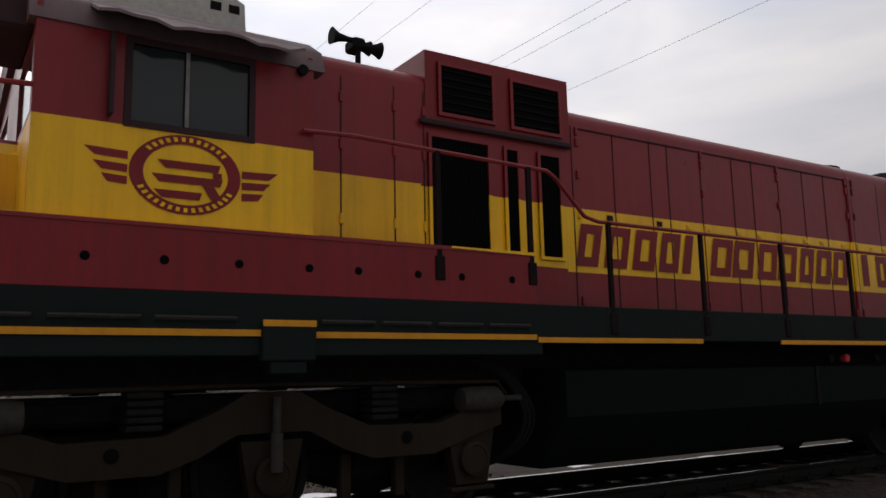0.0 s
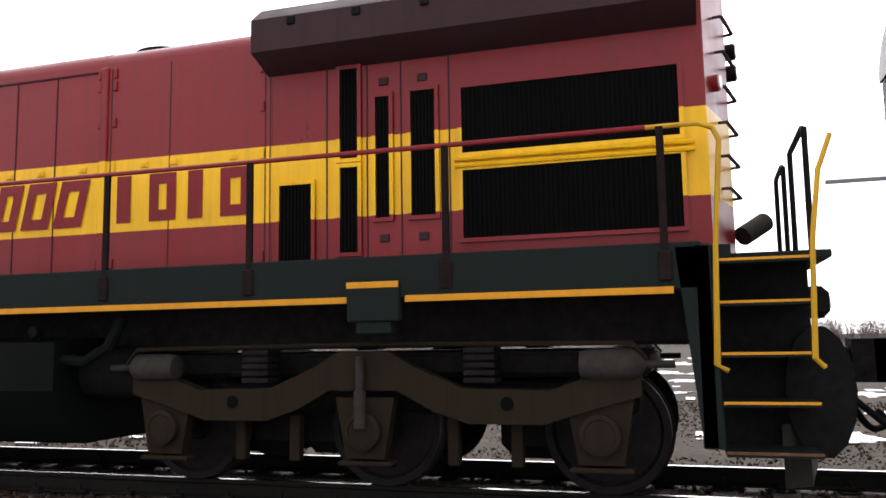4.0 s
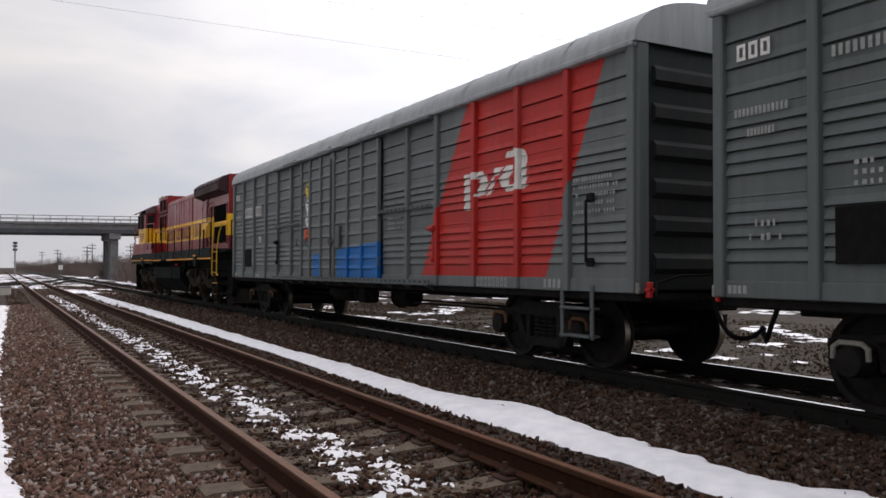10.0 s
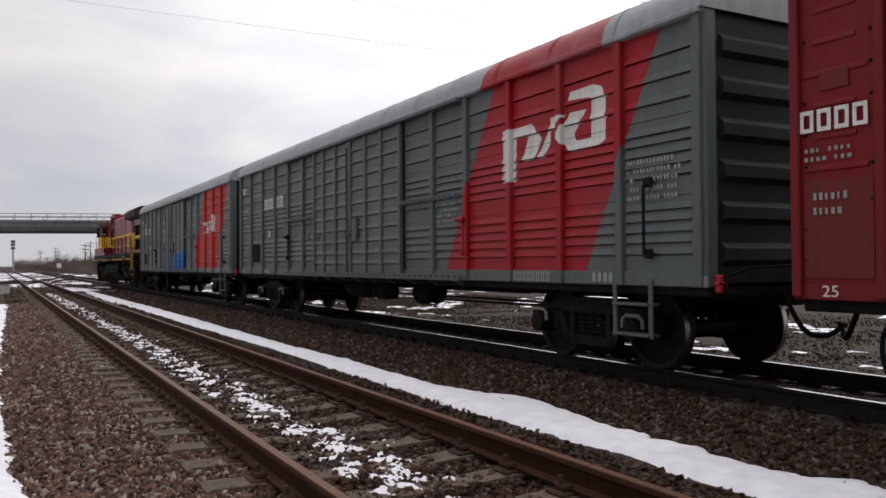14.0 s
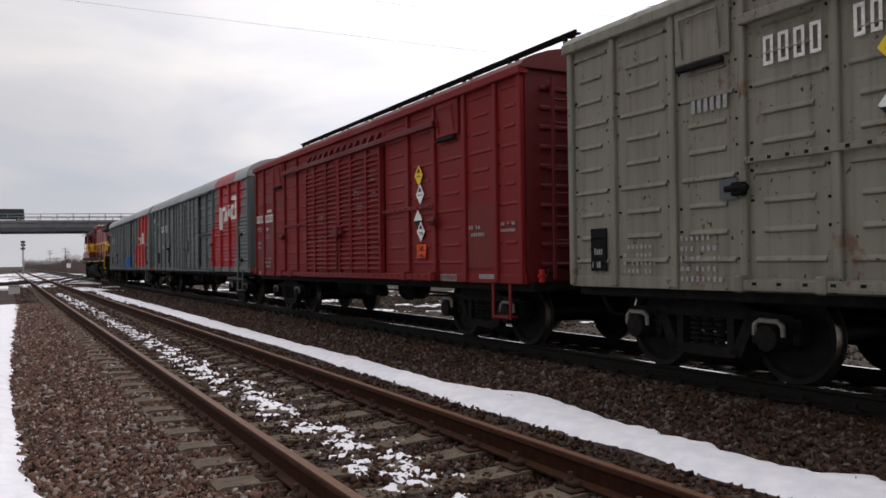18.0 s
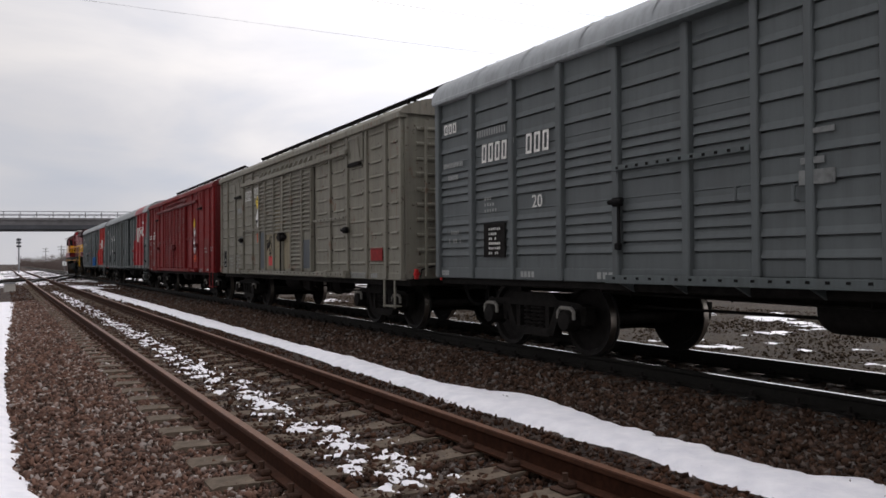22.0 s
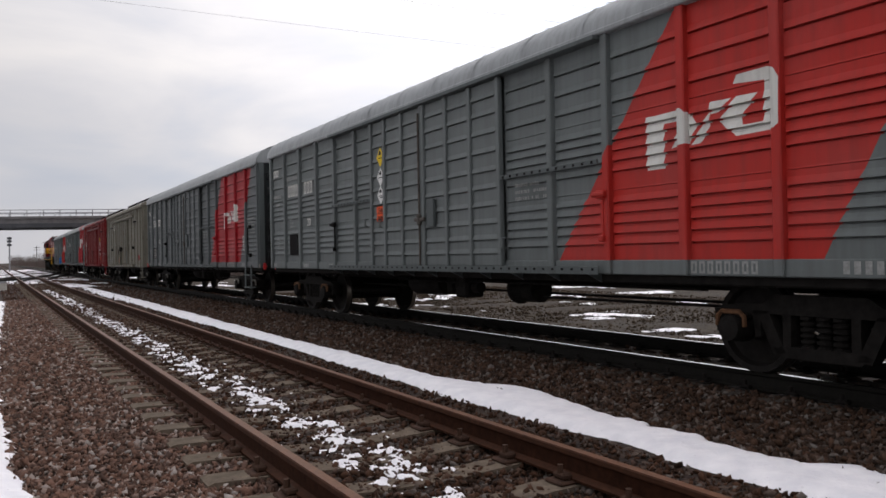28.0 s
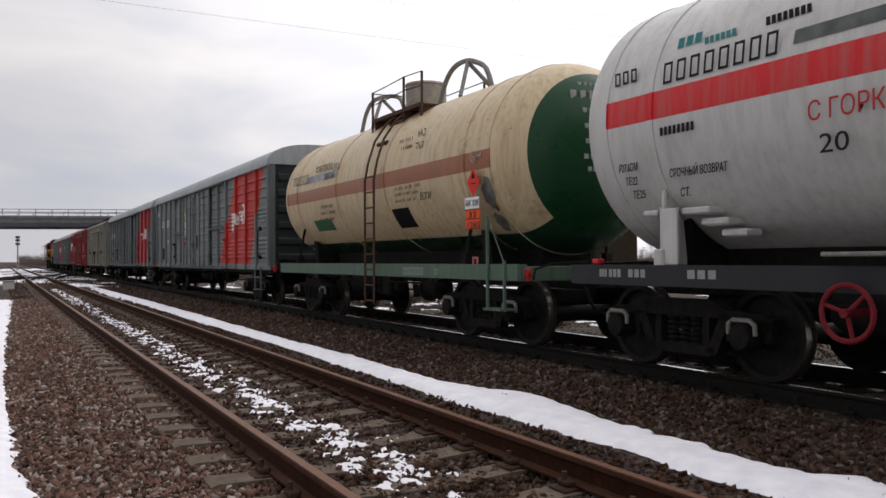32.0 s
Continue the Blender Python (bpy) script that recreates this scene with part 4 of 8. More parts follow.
def long_wagon(front, label, body, roof_mat, trim, variant, worn="rust"):
    """Long covered wagon with ribbed steel sides, two sliding door leaves and an arched roof. d runs back from the front wall."""
    L = 17.75
    w = empty("covered_wagon", pose(XC, front, 0), label, "wagon", "covered wagons of the train")
    X = -1.40

    def Y(d):
        return -d

    box("underframe", -1.36, 1.36, Y(L), Y(0), 0.90, 1.06, M_UNDER, w, c=0.02)
    box("side_sill", X - 0.03, X + 0.04, Y(L), Y(0), 1.0, 1.165, body, w, c=0.01)
    box("side_sill", 1.36, 1.43, Y(L), Y(0), 1.0, 1.165, body, w, c=0.01)
    posts = [0.06, 1.12, 2.23, 3.34, 4.42, 5.52, 11.95, 13.03, 14.22, 15.38, 16.5, 17.69]
    ends = [0.0] + posts[1:6] + [6.42]
    tail = [10.82] + posts[6:11] + [L]
    for seq in (ends, tail):
        for a, b in zip(seq, seq[1:]):
            put("panel", rib_panel(X, Y(a + 0.03), Y(b - 0.03), RIBS, 1.16, 3.80, thin=THIN), body, w, smooth=0)
    for d in posts:
        ww = 0.055 if 0.5 < d < 17 else 0.06
        put("post", Mesh().box(X - 0.075, X + 0.03, Y(d) - ww, Y(d) + ww, 1.0, 3.80, 0, 0.014), body, w)
    # two door leaves, standing a little proud
    xd = X - 0.07
    for a, b, seam in ((6.40, 8.50, [7.03, 7.73]), (8.50, 10.86, [9.30, 10.03])):
        leaf = put("door", rib_panel(xd, Y(a + 0.012), Y(b - 0.012), RIBS_DOOR, 1.10, 3.72), body, w, "sliding steel door leaf", smooth=0)
        for s in [a + 0.045] + seam + [b - 0.045]:
            put("door_post", Mesh().box(xd - 0.05, xd + 0.03, Y(s) - 0.045, Y(s) + 0.045, 1.09, 3.73, 0, 0.012), body, leaf)
        if a > 8:
            box("door_bracket", xd - 0.075, xd - 0.02, Y(8.95), Y(8.72), 1.72, 2.16, trim, leaf)
    box("door_lining", X + 0.05, X + 0.1, Y(10.9), Y(6.35), 1.05, 3.75, body, w)
    # locking bar in the middle
    m = Mesh().box(xd - 0.09, xd - 0.04, Y(8.64), Y(8.30), 1.82, 1.88, 0, 0.012)
    m.box(xd - 0.11, xd - 0.03, Y(8.50), Y(8.42), 1.76, 1.94, 0, 0.02)
    m.cyl((xd - 0.07, Y(8.46), 1.05), (xd - 0.07, Y(8.46), 1.8), 0.018, 6)
    m.cyl((xd - 0.07, Y(8.46), 1.95), (xd - 0.07, Y(8.46), 3.6), 0.018, 6)
    put("door_lock", m, M_LOCK, w, "worn door lock with its upright bar")
    for d, z in ((6.25, 1.9), (6.9, 1.86), (10.95, 1.42)):
        put("door_handle", Mesh().tube([(xd - 0.02, Y(d), z + 0.06), (xd - 0.08, Y(d), z + 0.05), (xd - 0.08, Y(d), z - 0.07), (xd - 0.02, Y(d), z - 0.08)], 0.014, 6), body, w)
    # door rail below with its holes and brackets, and the stops
    rail_m = Mesh().box(xd - 0.09, xd - 0.075, Y(12.98), Y(4.35), 1.015, 1.095, 0, 0.003)
    rail_m.box(xd - 0.09, X, Y(12.98), Y(4.35), 1.0, 1.014)
    for i in range(44):
        d = 4.5 + i * 0.195
        rail_m.box(xd - 0.094, xd - 0.088, Y(d) - 0.022, Y(d) + 0.022, 1.045, 1.072, 1)
    for i in range(11):
        d = 4.6 + i * 0.82
        rail_m.prism([(xd - 0.08, 1.0), (X + 0.05, 1.0), (X + 0.05, 0.90)], "y", Y(d) - 0.012, Y(d) + 0.012)
    put("door_rail", rail_m, [trim, M_BLACK], w, "perforated lower door rail")
    for a, b in ((4.45, 6.40), (10.88, 12.95)):
        mr = Mesh().box(xd - 0.055, xd - 0.03, Y(b), Y(a), 2.285, 2.345, 0, 0.004)
        for i in range(12):
            d = a + (b - a) * (i + 0.5) / 12
            mr.box(xd - 0.059, xd - 0.053, Y(d) - 0.02, Y(d) + 0.02, 2.30, 2.33, 1)
        put("guide_rail", mr, [trim, M_BLACK], w, "perforated middle guide rail")
    up = Mesh().box(xd - 0.10, X, Y(12.98), Y(4.40), 3.735, 3.79, 0, 0.006)
    put("upper_door_rail", up, trim, w)
    for d in (4.50, 12.98):
        m = Mesh().box(X - 0.13, X - 0.06, Y(d) - 0.075, Y(d) + 0.075, 1.88, 1.98, 0, 0.015)
        m.cyl((X - 0.13, Y(d) - 0.11, 1.93), (X - 0.13, Y(d) + 0.11, 1.93), 0.028, 8)
        m.box(X - 0.12, X - 0.06, Y(d) - 0.045, Y(d) + 0.045, 1.38, 1.46, 0, 0.015)
        m.box(X - 0.088, X - 0.07, Y(d) - 0.022, Y(d) + 0.022, 1.4, 1.9, 0, 0.004)
        put("door_stop", m, M_BLACK if d < 6 else body, w, "bolted door stop")
    # roof: arched sheets on a cornice
    arc = []
    for i in range(19):
        a = math.pi * i / 18
        arc.append((-1.50 * math.copysign(abs(math.cos(a)) ** 0.75, math.cos(a)), 3.84 + 0.58 * math.sin(a) ** 0.95))
    rf = Mesh()
    n = len(arc)
    ys = [Y(L) - 0.06, Y(L) + 0.0] + [Y(L - i * L / 14) for i in range(1, 14)] + [Y(0), Y(0) + 0.06]
    skin = [(px, yy, pz) for yy in ys for px, pz in arc]
    fs = [(k * n + i, k * n + i + 1, (k + 1) * n + i + 1, (k + 1) * n + i) for k in range(len(ys) - 1) for i in range(n - 1)]
    rf.add(skin, fs + [tuple(range(n)), tuple(range(len(skin) - n, len(skin)))])
    roof = put("roof", rf, roof_mat, w, "arched sheet-metal roof")
    for i in range(1, 14):
        yy = Y(i * L / 14)
        sm = Mesh()
        rr = [(px * 1.004, pz + 0.012) for px, pz in arc]
        ring = [(px, yy - 0.03, pz) for px, pz in rr] + [(px, yy + 0.03, pz) for px, pz in rr]
        sm.add(ring, [(j, j + 1, n + j + 1, n + j) for j in range(n - 1)])
        put("roof_seam", sm, roof_mat, roof)
    box("cornice", X - 0.11, X + 0.05, Y(L) - 0.03, 0.03, 3.79, 3.86, roof_mat, w, c=0.015)
    box("cornice", 1.35, 1.51, Y(L) - 0.03, 0.03, 3.79, 3.86, roof_mat, w, c=0.015)
    if variant == "patched":
        for i in range(9):
            a = 4.5 + i * 0.78
            s = 0.03 * math.sin(i * 2.1)
            box("door_hood", X - 0.17, X - 0.08, Y(a + 0.78), Y(a), 3.77 + s, 3.845 + s, roof_mat, w, "dented rain hood over the doors", c=0.012)
    # far side and the two ends
    put("panel", Mesh().box(1.36, 1.41, Y(L), 0, 1.06, 3.82), body, w)
    for d in posts:
        put("post", Mesh().box(1.41, 1.48, Y(d) - 0.055, Y(d) + 0.055, 1.0, 3.82, 0, 0.014), body, w)
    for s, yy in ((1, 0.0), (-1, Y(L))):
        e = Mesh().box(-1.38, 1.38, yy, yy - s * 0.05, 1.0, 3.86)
        end = put("end_wall", e, END_SHADE, w, "ribbed end wall darkened with painted shade", smooth=0)
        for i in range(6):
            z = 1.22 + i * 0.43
            put("end_rib", Mesh().prism([(yy, z), (yy + s * 0.06, z + 0.06), (yy + s * 0.06, z + 0.18), (yy, z + 0.24)], "x", -1.18, 1.18), END_SHADE, end, smooth=0)
        put("gable", Mesh().prism([(-1.38, 3.86), (1.38, 3.86), (1.0, 4.22), (0, 4.38), (-1.0, 4.22)], "y", yy, yy - s * 0.04), END_SHADE, end, smooth=0)
        for px in (-1.35, 1.35):
            put("corner_post", Mesh().box(px - 0.08, px + 0.08, yy - s * 0.02, yy + s * 0.05, 1.0, 3.84, 0, 0.015), trim, end)
        coupler(w, yy + s * 0.05, s)
    box("centre_sill", -0.2, 0.2, Y(L), 0, 0.78, 0.95, M_UNDER, w, c=0.02)
    brake_gear(w, Y(3.5), Y(14.2))
    # shunter's steps and ladder, handrails
    st = Mesh()
    for q in (16.42, 17.0):
        st.box(X - 0.06, X - 0.03, Y(q) - 0.03, Y(q) + 0.03, 0.42, 1.08, 0, 0.006)
    for z in (0.44, 0.78):
        st.box(X - 0.10, X + 0.08, Y(17.0), Y(16.42), z, z + 0.03, 0, 0.006)
    put("step", st, trim, w, "grey steel boarding step")
    put("handrail", Mesh().tube([(X - 0.06, Y(16.98), 1.35), (X - 0.12, Y(16.98), 1.36), (X - 0.12, Y(16.98), 2.1), (X - 0.06, Y(16.98), 2.11)], 0.014, 6), M_UNDER, w)
    for z in (1.3, 2.08):
        box("rail_bracket", X - 0.09, X - 0.035, Y(17.05), Y(16.93), z, z + 0.11, M_UNDER, w, c=0.015)
    for a in (0.0, Y(L) - 0.05):
        box("tail_lamp_bracket", X - 0.05, X, a, a + 0.05, 1.0, 1.12, M_PALE, w, c=0.01)
    # markings
    x = X - 0.045
    bars("lettering", x, Y(0.28), 3.28, 0.42, 0.16, 3, M_WHITE, w, gap=0.25, hollow=0.032)
    bars("lettering", x, Y(0.25), 2.74, 0.62, 0.075, 13, M_LETTER, w, gap=0.35)
    bars("lettering", x, Y(0.4), 2.54, 0.32, 0.075, 8, M_LETTER, w, gap=0.35)
    bars("lettering", x, Y(0.42), 1.55, 0.40, 0.26, 6, M_LETTER, w, rows=2, gap=0.4)
    n0, n1 = {"patched": (1.28, 2.40), "two": (2.42, 3.50), "grey": (1.43, 2.58), "signs": (1.42, 2.55)}[variant]
    bars("wagon_number", x, Y(n0), 2.71, 0.90, 0.27, 5, M_WHITE, w, "painted wagon number", gap=0.30, slant=0.05, hollow=0.038)
    bars("wagon_number", x, Y(n1), 2.71, 0.58, 0.27, 3, M_WHITE, w, "painted wagon number", gap=0.30, slant=0.05, hollow=0.038)
    bars("lettering", x, Y(1.30), 3.10, 0.8, 0.10, 12, M_LETTER, w, gap=0.45)
    bars("lettering", x, Y(1.5), 1.98, 0.36, 0.26, 5, M_LETTER, w, rows=3)
    words("lettering", "20", 0.24, x, Y(2.72), 1.98, M_WHITE, w)
    p0 = 1.32 if variant in ("patched", "two") else 1.47
    put("notice_panel", Mesh().box(x, x + 0.02, Y(p0 + 0.57), Y(p0), 1.32, 1.81), M_BLACK if variant != "grey" else M_UNDER, w, "black painted notice panel", smooth=0)
    if variant == "grey":
        for d0, d1, z0, z1 in PATCHES:
            put("paint_patch", Mesh().box(xd - 0.041, xd - 0.03, Y(d1), Y(d0), z0, z1, 0, 0.004), M_PATCHGREY, w, "pale overpainted patch", smooth=0)
        bars("lettering", x - 0.003, Y(1.62), 1.36, 0.32, 0.42, 6, M_WHITE, w, rows=6)
        bars("lettering", x, Y(16.18), 1.50, 0.34, 0.44, 7, M_WHITE, w, "small white service lettering", rows=6)
    for d, ww in ((0.15, 0.24), (2.42, 0.34), (4.05, 0.42)):
        bars("lettering", X - 0.035, Y(d), 1.04, ww, 0.08, 4, M_LETTER, w, gap=0.25)
    if variant != "two":
        bars("lettering", x, Y(11.15), 1.98, 0.72, 0.27, 17, M_LETTER, w, "small white service lettering", rows=3)
    else:
        bars("lettering", x, Y(12.08), 1.92, 0.85, 0.34, 11, M_LETTER, w, "small white service lettering", rows=4)
    bars("lettering", x, Y(16.64), 1.95, 0.84, 0.50, 16, M_LETTER, w, "small white service lettering", rows=5)
    bars("wagon_number", X - 0.035, Y(14.3), 1.025, 0.86, 0.125, 8, M_LETTER, w, "painted wagon number", gap=0.3, hollow=0.024)
    bars("lettering", X - 0.035, Y(16.0), 1.035, 0.40, 0.11, 4, M_LETTER, w, gap=0.4)
    if variant in ("patched", "signs"):
        xs = xd - 0.036
        d = 6.90 if variant == "patched" else 6.88
        hazard(w, "hazard_label", xs, Y(d), 3.06, 0.36, M_HAZYEL, "flame", "yellow diamond hazard label")
        hazard(w, "hazard_label", xs, Y(d), 2.70, 0.34, M_HAZWHITE, "one", "white diamond hazard label")
        hazard(w, "hazard_label", xs, Y(d), 2.37, 0.34, M_HAZWHITE, "two", "white diamond hazard label")
        orange_plate(w, xs, Y(d), 2.03, "56", "3087")
    freight_bogie(w, Y(2.22), worn)
    freight_bogie(w, Y(L - 2.22), worn)
    return w


def stripe(a, b):
    """The slanting red field: along the wagon at its foot, at its head."""
    return [(-a[0], 1.165), (-b[0], 1.165), (-b[1], 3.80), (-a[1], 3.80)]


def logo(d, z, k):
    """The emblem from d along the wagon, its foot at z, k times its full size."""
    return [[(-(d + p * k), z + q * k) for p, q in s] for s in EMBLEM]


BLUES = [[(-7.2, 1.05), (-7.75, 1.05), (-7.75, 1.61), (-7.2, 1.58)], [(-8.68, 1.05), (-9.38, 1.05), (-9.38, 1.71), (-8.68, 1.67)],
         [(-9.38, 1.05), (-10.1, 1.05), (-10.1, 1.73), (-9.38, 1.71)], [(-10.1, 1.05), (-10.88, 1.05), (-10.88, 1.77), (-10.1, 1.75)]]
ROOF_GREY = paint("grey_roof_paint", (0.27, 0.285, 0.29), 0.45, amount=0.35, fade=0.3)
# end walls: the shade of the gap between wagons is painted into this grey
END_SHADE = paint("shade_darkened_end_paint", (0.014, 0.0175, 0.0185), 0.65, amount=0.5)
GREY_TRIM = paint("grey_trim_paint", GREY_DARK, 0.55)
P1 = paint("grey_red_blue_wagon_paint", (0.118, 0.130, 0.129), 0.5, [(RED_NEW, [stripe((12.45, 13.95), (16.0, 17.2))]), (WHITE, logo(13.87, 2.16, 0.755)), (BLUE, BLUES)], amount=0.3)
P2 = paint("grey_deep_red_wagon_paint", (0.098, 0.111, 0.109), 0.5, [(RED_DEEP, [stripe((12.35, 13.8), (15.85, 17.15))]), (WHITE, logo(13.99, 2.385, 0.993))], amount=0.3)
R2 = paint("grey_roof_paint_with_red_band", (0.26, 0.275, 0.28), 0.45, [(RED_DEEP, [[(-13.55, 3.7), (-16.3, 3.7), (-16.3, 4.5), (-13.75, 4.5)]])], amount=0.3, fade=0.3)
P5 = paint("dark_grey_red_wagon_paint", (0.092, 0.102, 0.103), 0.5, [(RED_DEEP, [stripe((12.1, 13.65), (15.75, 17.0))]), (WHITE, logo(13.99, 2.16, 0.69))], amount=0.3)
P6 = paint("grey_bright_red_wagon_paint", (0.128, 0.143, 0.141), 0.5, [(RED_NEW, [stripe((12.05, 14.1), (15.8, 17.2))]), (WHITE, logo(13.64, 2.14, 0.79))], amount=0.3)
TRAIN = []
TRAIN.append((long_wagon(-21.05, "grey covered wagon with red band, blue patches and white emblem", P1, ROOF_GREY, GREY_TRIM, "patched"), -21.05))
TRAIN.append((long_wagon(-39.96, "grey covered wagon with a deep red band and large white emblem", P2, R2, GREY_TRIM, "two", "pale"), -39.96))
TRAIN.append((long_wagon(-87.82, "dark grey covered wagon with a red band and white emblem", P5, ROOF_GREY, GREY_TRIM, "grey", "pale"), -87.82))
TRAIN.append((long_wagon(-106.75, "grey covered wagon with hazard labels and a bright red band", P6, ROOF_GREY, GREY_TRIM, "signs"), -106.75))

# ---- old covered wagons with roof walks ----
def short_wagon(front, label, body, dark, kind):
    """Older covered wagon: smooth pressed bays, louvred sliding doors, roof walk."""
    L = 13.42
    w = empty("covered_wagon", pose(XC, front, 0), label, "wagon", "covered wagons of the train")
    X = -1.505
    rd = 0.014 if kind == "red" else 0.03

    def Y(d):
        return -d

    box("underframe", -1.40, 1.40, Y(L), 0, 0.82, 0.98, M_UNDER, w, c=0.02)
    box("side_sill", X - 0.01, X + 0.06, Y(L), 0, 0.93, 1.06, body, w)
    box("side_sill", 1.45, 1.52, Y(L), 0, 0.93, 1.06, body, w)
    posts = [0.05, 0.83, 1.78, 2.70, 3.68, 9.85, 10.84, 11.83, 12.72, 13.36]
    for seq in ([0.0] + posts[1:5] + [4.5], [8.8] + posts[5:9] + [L]):
        for a, b in zip(seq, seq[1:]):
            ribs = []
            m = Mesh().box(X, X + 0.05, Y(b - 0.03), Y(a + 0.03), 1.05, 3.86)
            for i in range(10):
                z = 1.22 + i * 0.272
                ext = 0.10 if i % 3 else 0.0
                if b - a > 0.6:
                    ribs.append(Mesh().prism([(X, z - 0.012), (X - rd, z + 0.002), (X - rd, z + 0.014), (X, z + 0.05)], "y", Y(b - 0.12 - ext), Y(a + 0.12 + ext)))
            panel = put("panel", m, body, w, smooth=0)
            for r in ribs:
                put("rib", r, body, panel, smooth=0)
    for d in posts:
        put("post", Mesh().box(X - 0.055, X + 0.02, Y(d) - 0.045, Y(d) + 0.045, 0.95, 3.86, 0, 0.012), body, w)
    bolts = Mesh()
    rb = random.Random(17)
    for a, b in list(zip(posts[:4], posts[1:5])) + list(zip(posts[5:9], posts[6:10])):
        for i in range(10):
            for q in (a + 0.085, b - 0.085):
                if rb.random() < 0.62:
                    zz = 1.25 + i * 0.27 + rb.uniform(-0.03, 0.03)
                    bolts.cyl((X - 0.018, Y(q), zz), (X, Y(q), zz), 0.014, 6)
    put("bolt", bolts, M_UNDER, w, smooth=0)["kind"] = "stuff"
    xd = X - 0.045
    for a, b, seam in ((4.52, 6.62, [5.12, 5.88]), (6.62, 8.80, [7.32, 8.12])):
        leaf = put("door", Mesh().box(xd, xd + 0.04, Y(b - 0.01), Y(a + 0.01), 1.06, 3.40), body, w, "louvred sliding door leaf", smooth=0)
        cols = [a] + seam + [b]
        for p, q in zip(cols, cols[1:]):
            for i in range(23):
                z = 1.12 + i * 0.098
                if kind == "olive" and ((p < 5.0 and z < 2.1) or (5.0 < p < 7.0 and z < 2.0) or p > 8.0 and z < 2.0):
                    continue
                sl = Mesh().prism([(xd + 0.0, z + 0.004), (xd - 0.054, z), (xd - 0.056, z + 0.012), (xd, z + 0.072)], "y", Y(q - 0.05), Y(p + 0.05))
                put("slat", sl, body, leaf, smooth=0)
        for s in [cols[0] + 0.042] + cols[1:-1] + [cols[-1] - 0.042]:
            put("door_post", Mesh().box(xd - 0.062, xd + 0.03, Y(s) - 0.035, Y(s) + 0.035, 1.05, 3.41, 0, 0.01), body, leaf)
        if kind == "olive":
            if a < 5:
                put("repair_plate", Mesh().box(xd - 0.012, xd - 0.002, Y(5.08), Y(4.56), 1.10, 2.06), PATCH, leaf, "blue-grey repair plate", smooth=0)
                put("repair_plate", Mesh().box(xd - 0.014, xd - 0.002, Y(6.58), Y(5.92), 1.10, 2.62), OLIVE_RUST, leaf, "rust-streaked steel repair plate", smooth=0)
            else:
                put("repair_plate", Mesh().box(xd - 0.014, xd - 0.002, Y(7.28), Y(6.66), 1.10, 2.0), OLIVE_RUST, leaf, "rust-streaked steel repair plate", smooth=0)
                put("repair_plate", Mesh().box(xd - 0.012, xd - 0.002, Y(8.76), Y(8.16), 1.12, 1.78), PATCH, leaf, "blue-grey repair plate", smooth=0)
    if kind == "olive":
        put("repair_plate", Mesh().box(xd - 0.013, xd - 0.002, Y(5.84), Y(5.16), 1.10, 2.04), OLIVE_RUST, w, "rust-streaked steel repair plate", smooth=0)
        gr = Mesh()
        rnd = random.Random(5)
        for i in range(7):
            z, d = 1.5 + rnd.random() * 0.35, 5.28 + rnd.random() * 0.3
            gr.tube(bend([(xd - 0.016, Y(d + rnd.uniform(-0.1, 0.16)), z + rnd.uniform(-0.12, 0.14)) for _ in range(5)], 4), 0.009, 4)
        put("paint_scrawl", gr, M_DARKLET, w, "dark sprayed scrawl", smooth=0)
        put("paint_scrawl", Mesh().box(xd - 0.018, xd - 0.013, Y(5.72), Y(5.38), 1.18, 1.42), M_REDLAMP, w, "red paint smear", smooth=0)
    box("door_lining", X + 0.05, X + 0.09, Y(8.9), Y(4.4), 1.0, 3.95, body, w)
    box("header", X - 0.012, X + 0.05, Y(8.85), Y(4.45), 3.40, 3.85, body, w, c=0.004)
    m = Mesh().box(xd - 0.13, xd - 0.03, Y(6.95), Y(6.40), 1.84, 1.93, 0, 0.012)
    m.box(xd - 0.17, xd - 0.03, Y(6.80), Y(6.62), 1.78, 2.0, 0, 0.02)
    m.cyl((xd - 0.08, Y(6.6), 1.05), (xd - 0.08, Y(6.6), 1.8), 0.018, 6)
    put("door_lock", m, dark if kind == "red" else M_UNDER, w, "heavy door lock")
    # rails
    up = Mesh().box(xd - 0.10, xd - 0.02, Y(11.0), Y(2.75), 3.43, 3.53, 0, 0.012)
    for i in range(12):
        d = 4.7 + i * 0.36
        up.prism([(xd - 0.09, 3.53), (X, 3.53), (X, 3.70), (xd - 0.02, 3.66)], "y", Y(d) - 0.03, Y(d) + 0.03)
    put("upper_door_rail", up, dark if kind == "red" else body, w, "upper door rail on brackets")
    lo = Mesh().box(xd - 0.10, xd - 0.075, Y(11.0), Y(2.65), 0.97, 1.05, 0, 0.004)
    lo.box(xd - 0.1, X, Y(11.0), Y(2.65), 0.955, 0.97)
    for i in range(30):
        d = 2.9 + i * 0.27
        lo.box(xd - 0.104, xd - 0.098, Y(d) - 0.025, Y(d) + 0.025, 1.0, 1.028, 1)
    for d in (2.72, 3.6, 9.9, 10.9):
        lo.box(xd - 0.13, X, Y(d) - 0.05, Y(d) + 0.05, 0.93, 1.09, 0, 0.015)
    put("door_rail", lo, [body, M_BLACK], w, "perforated lower door rail")
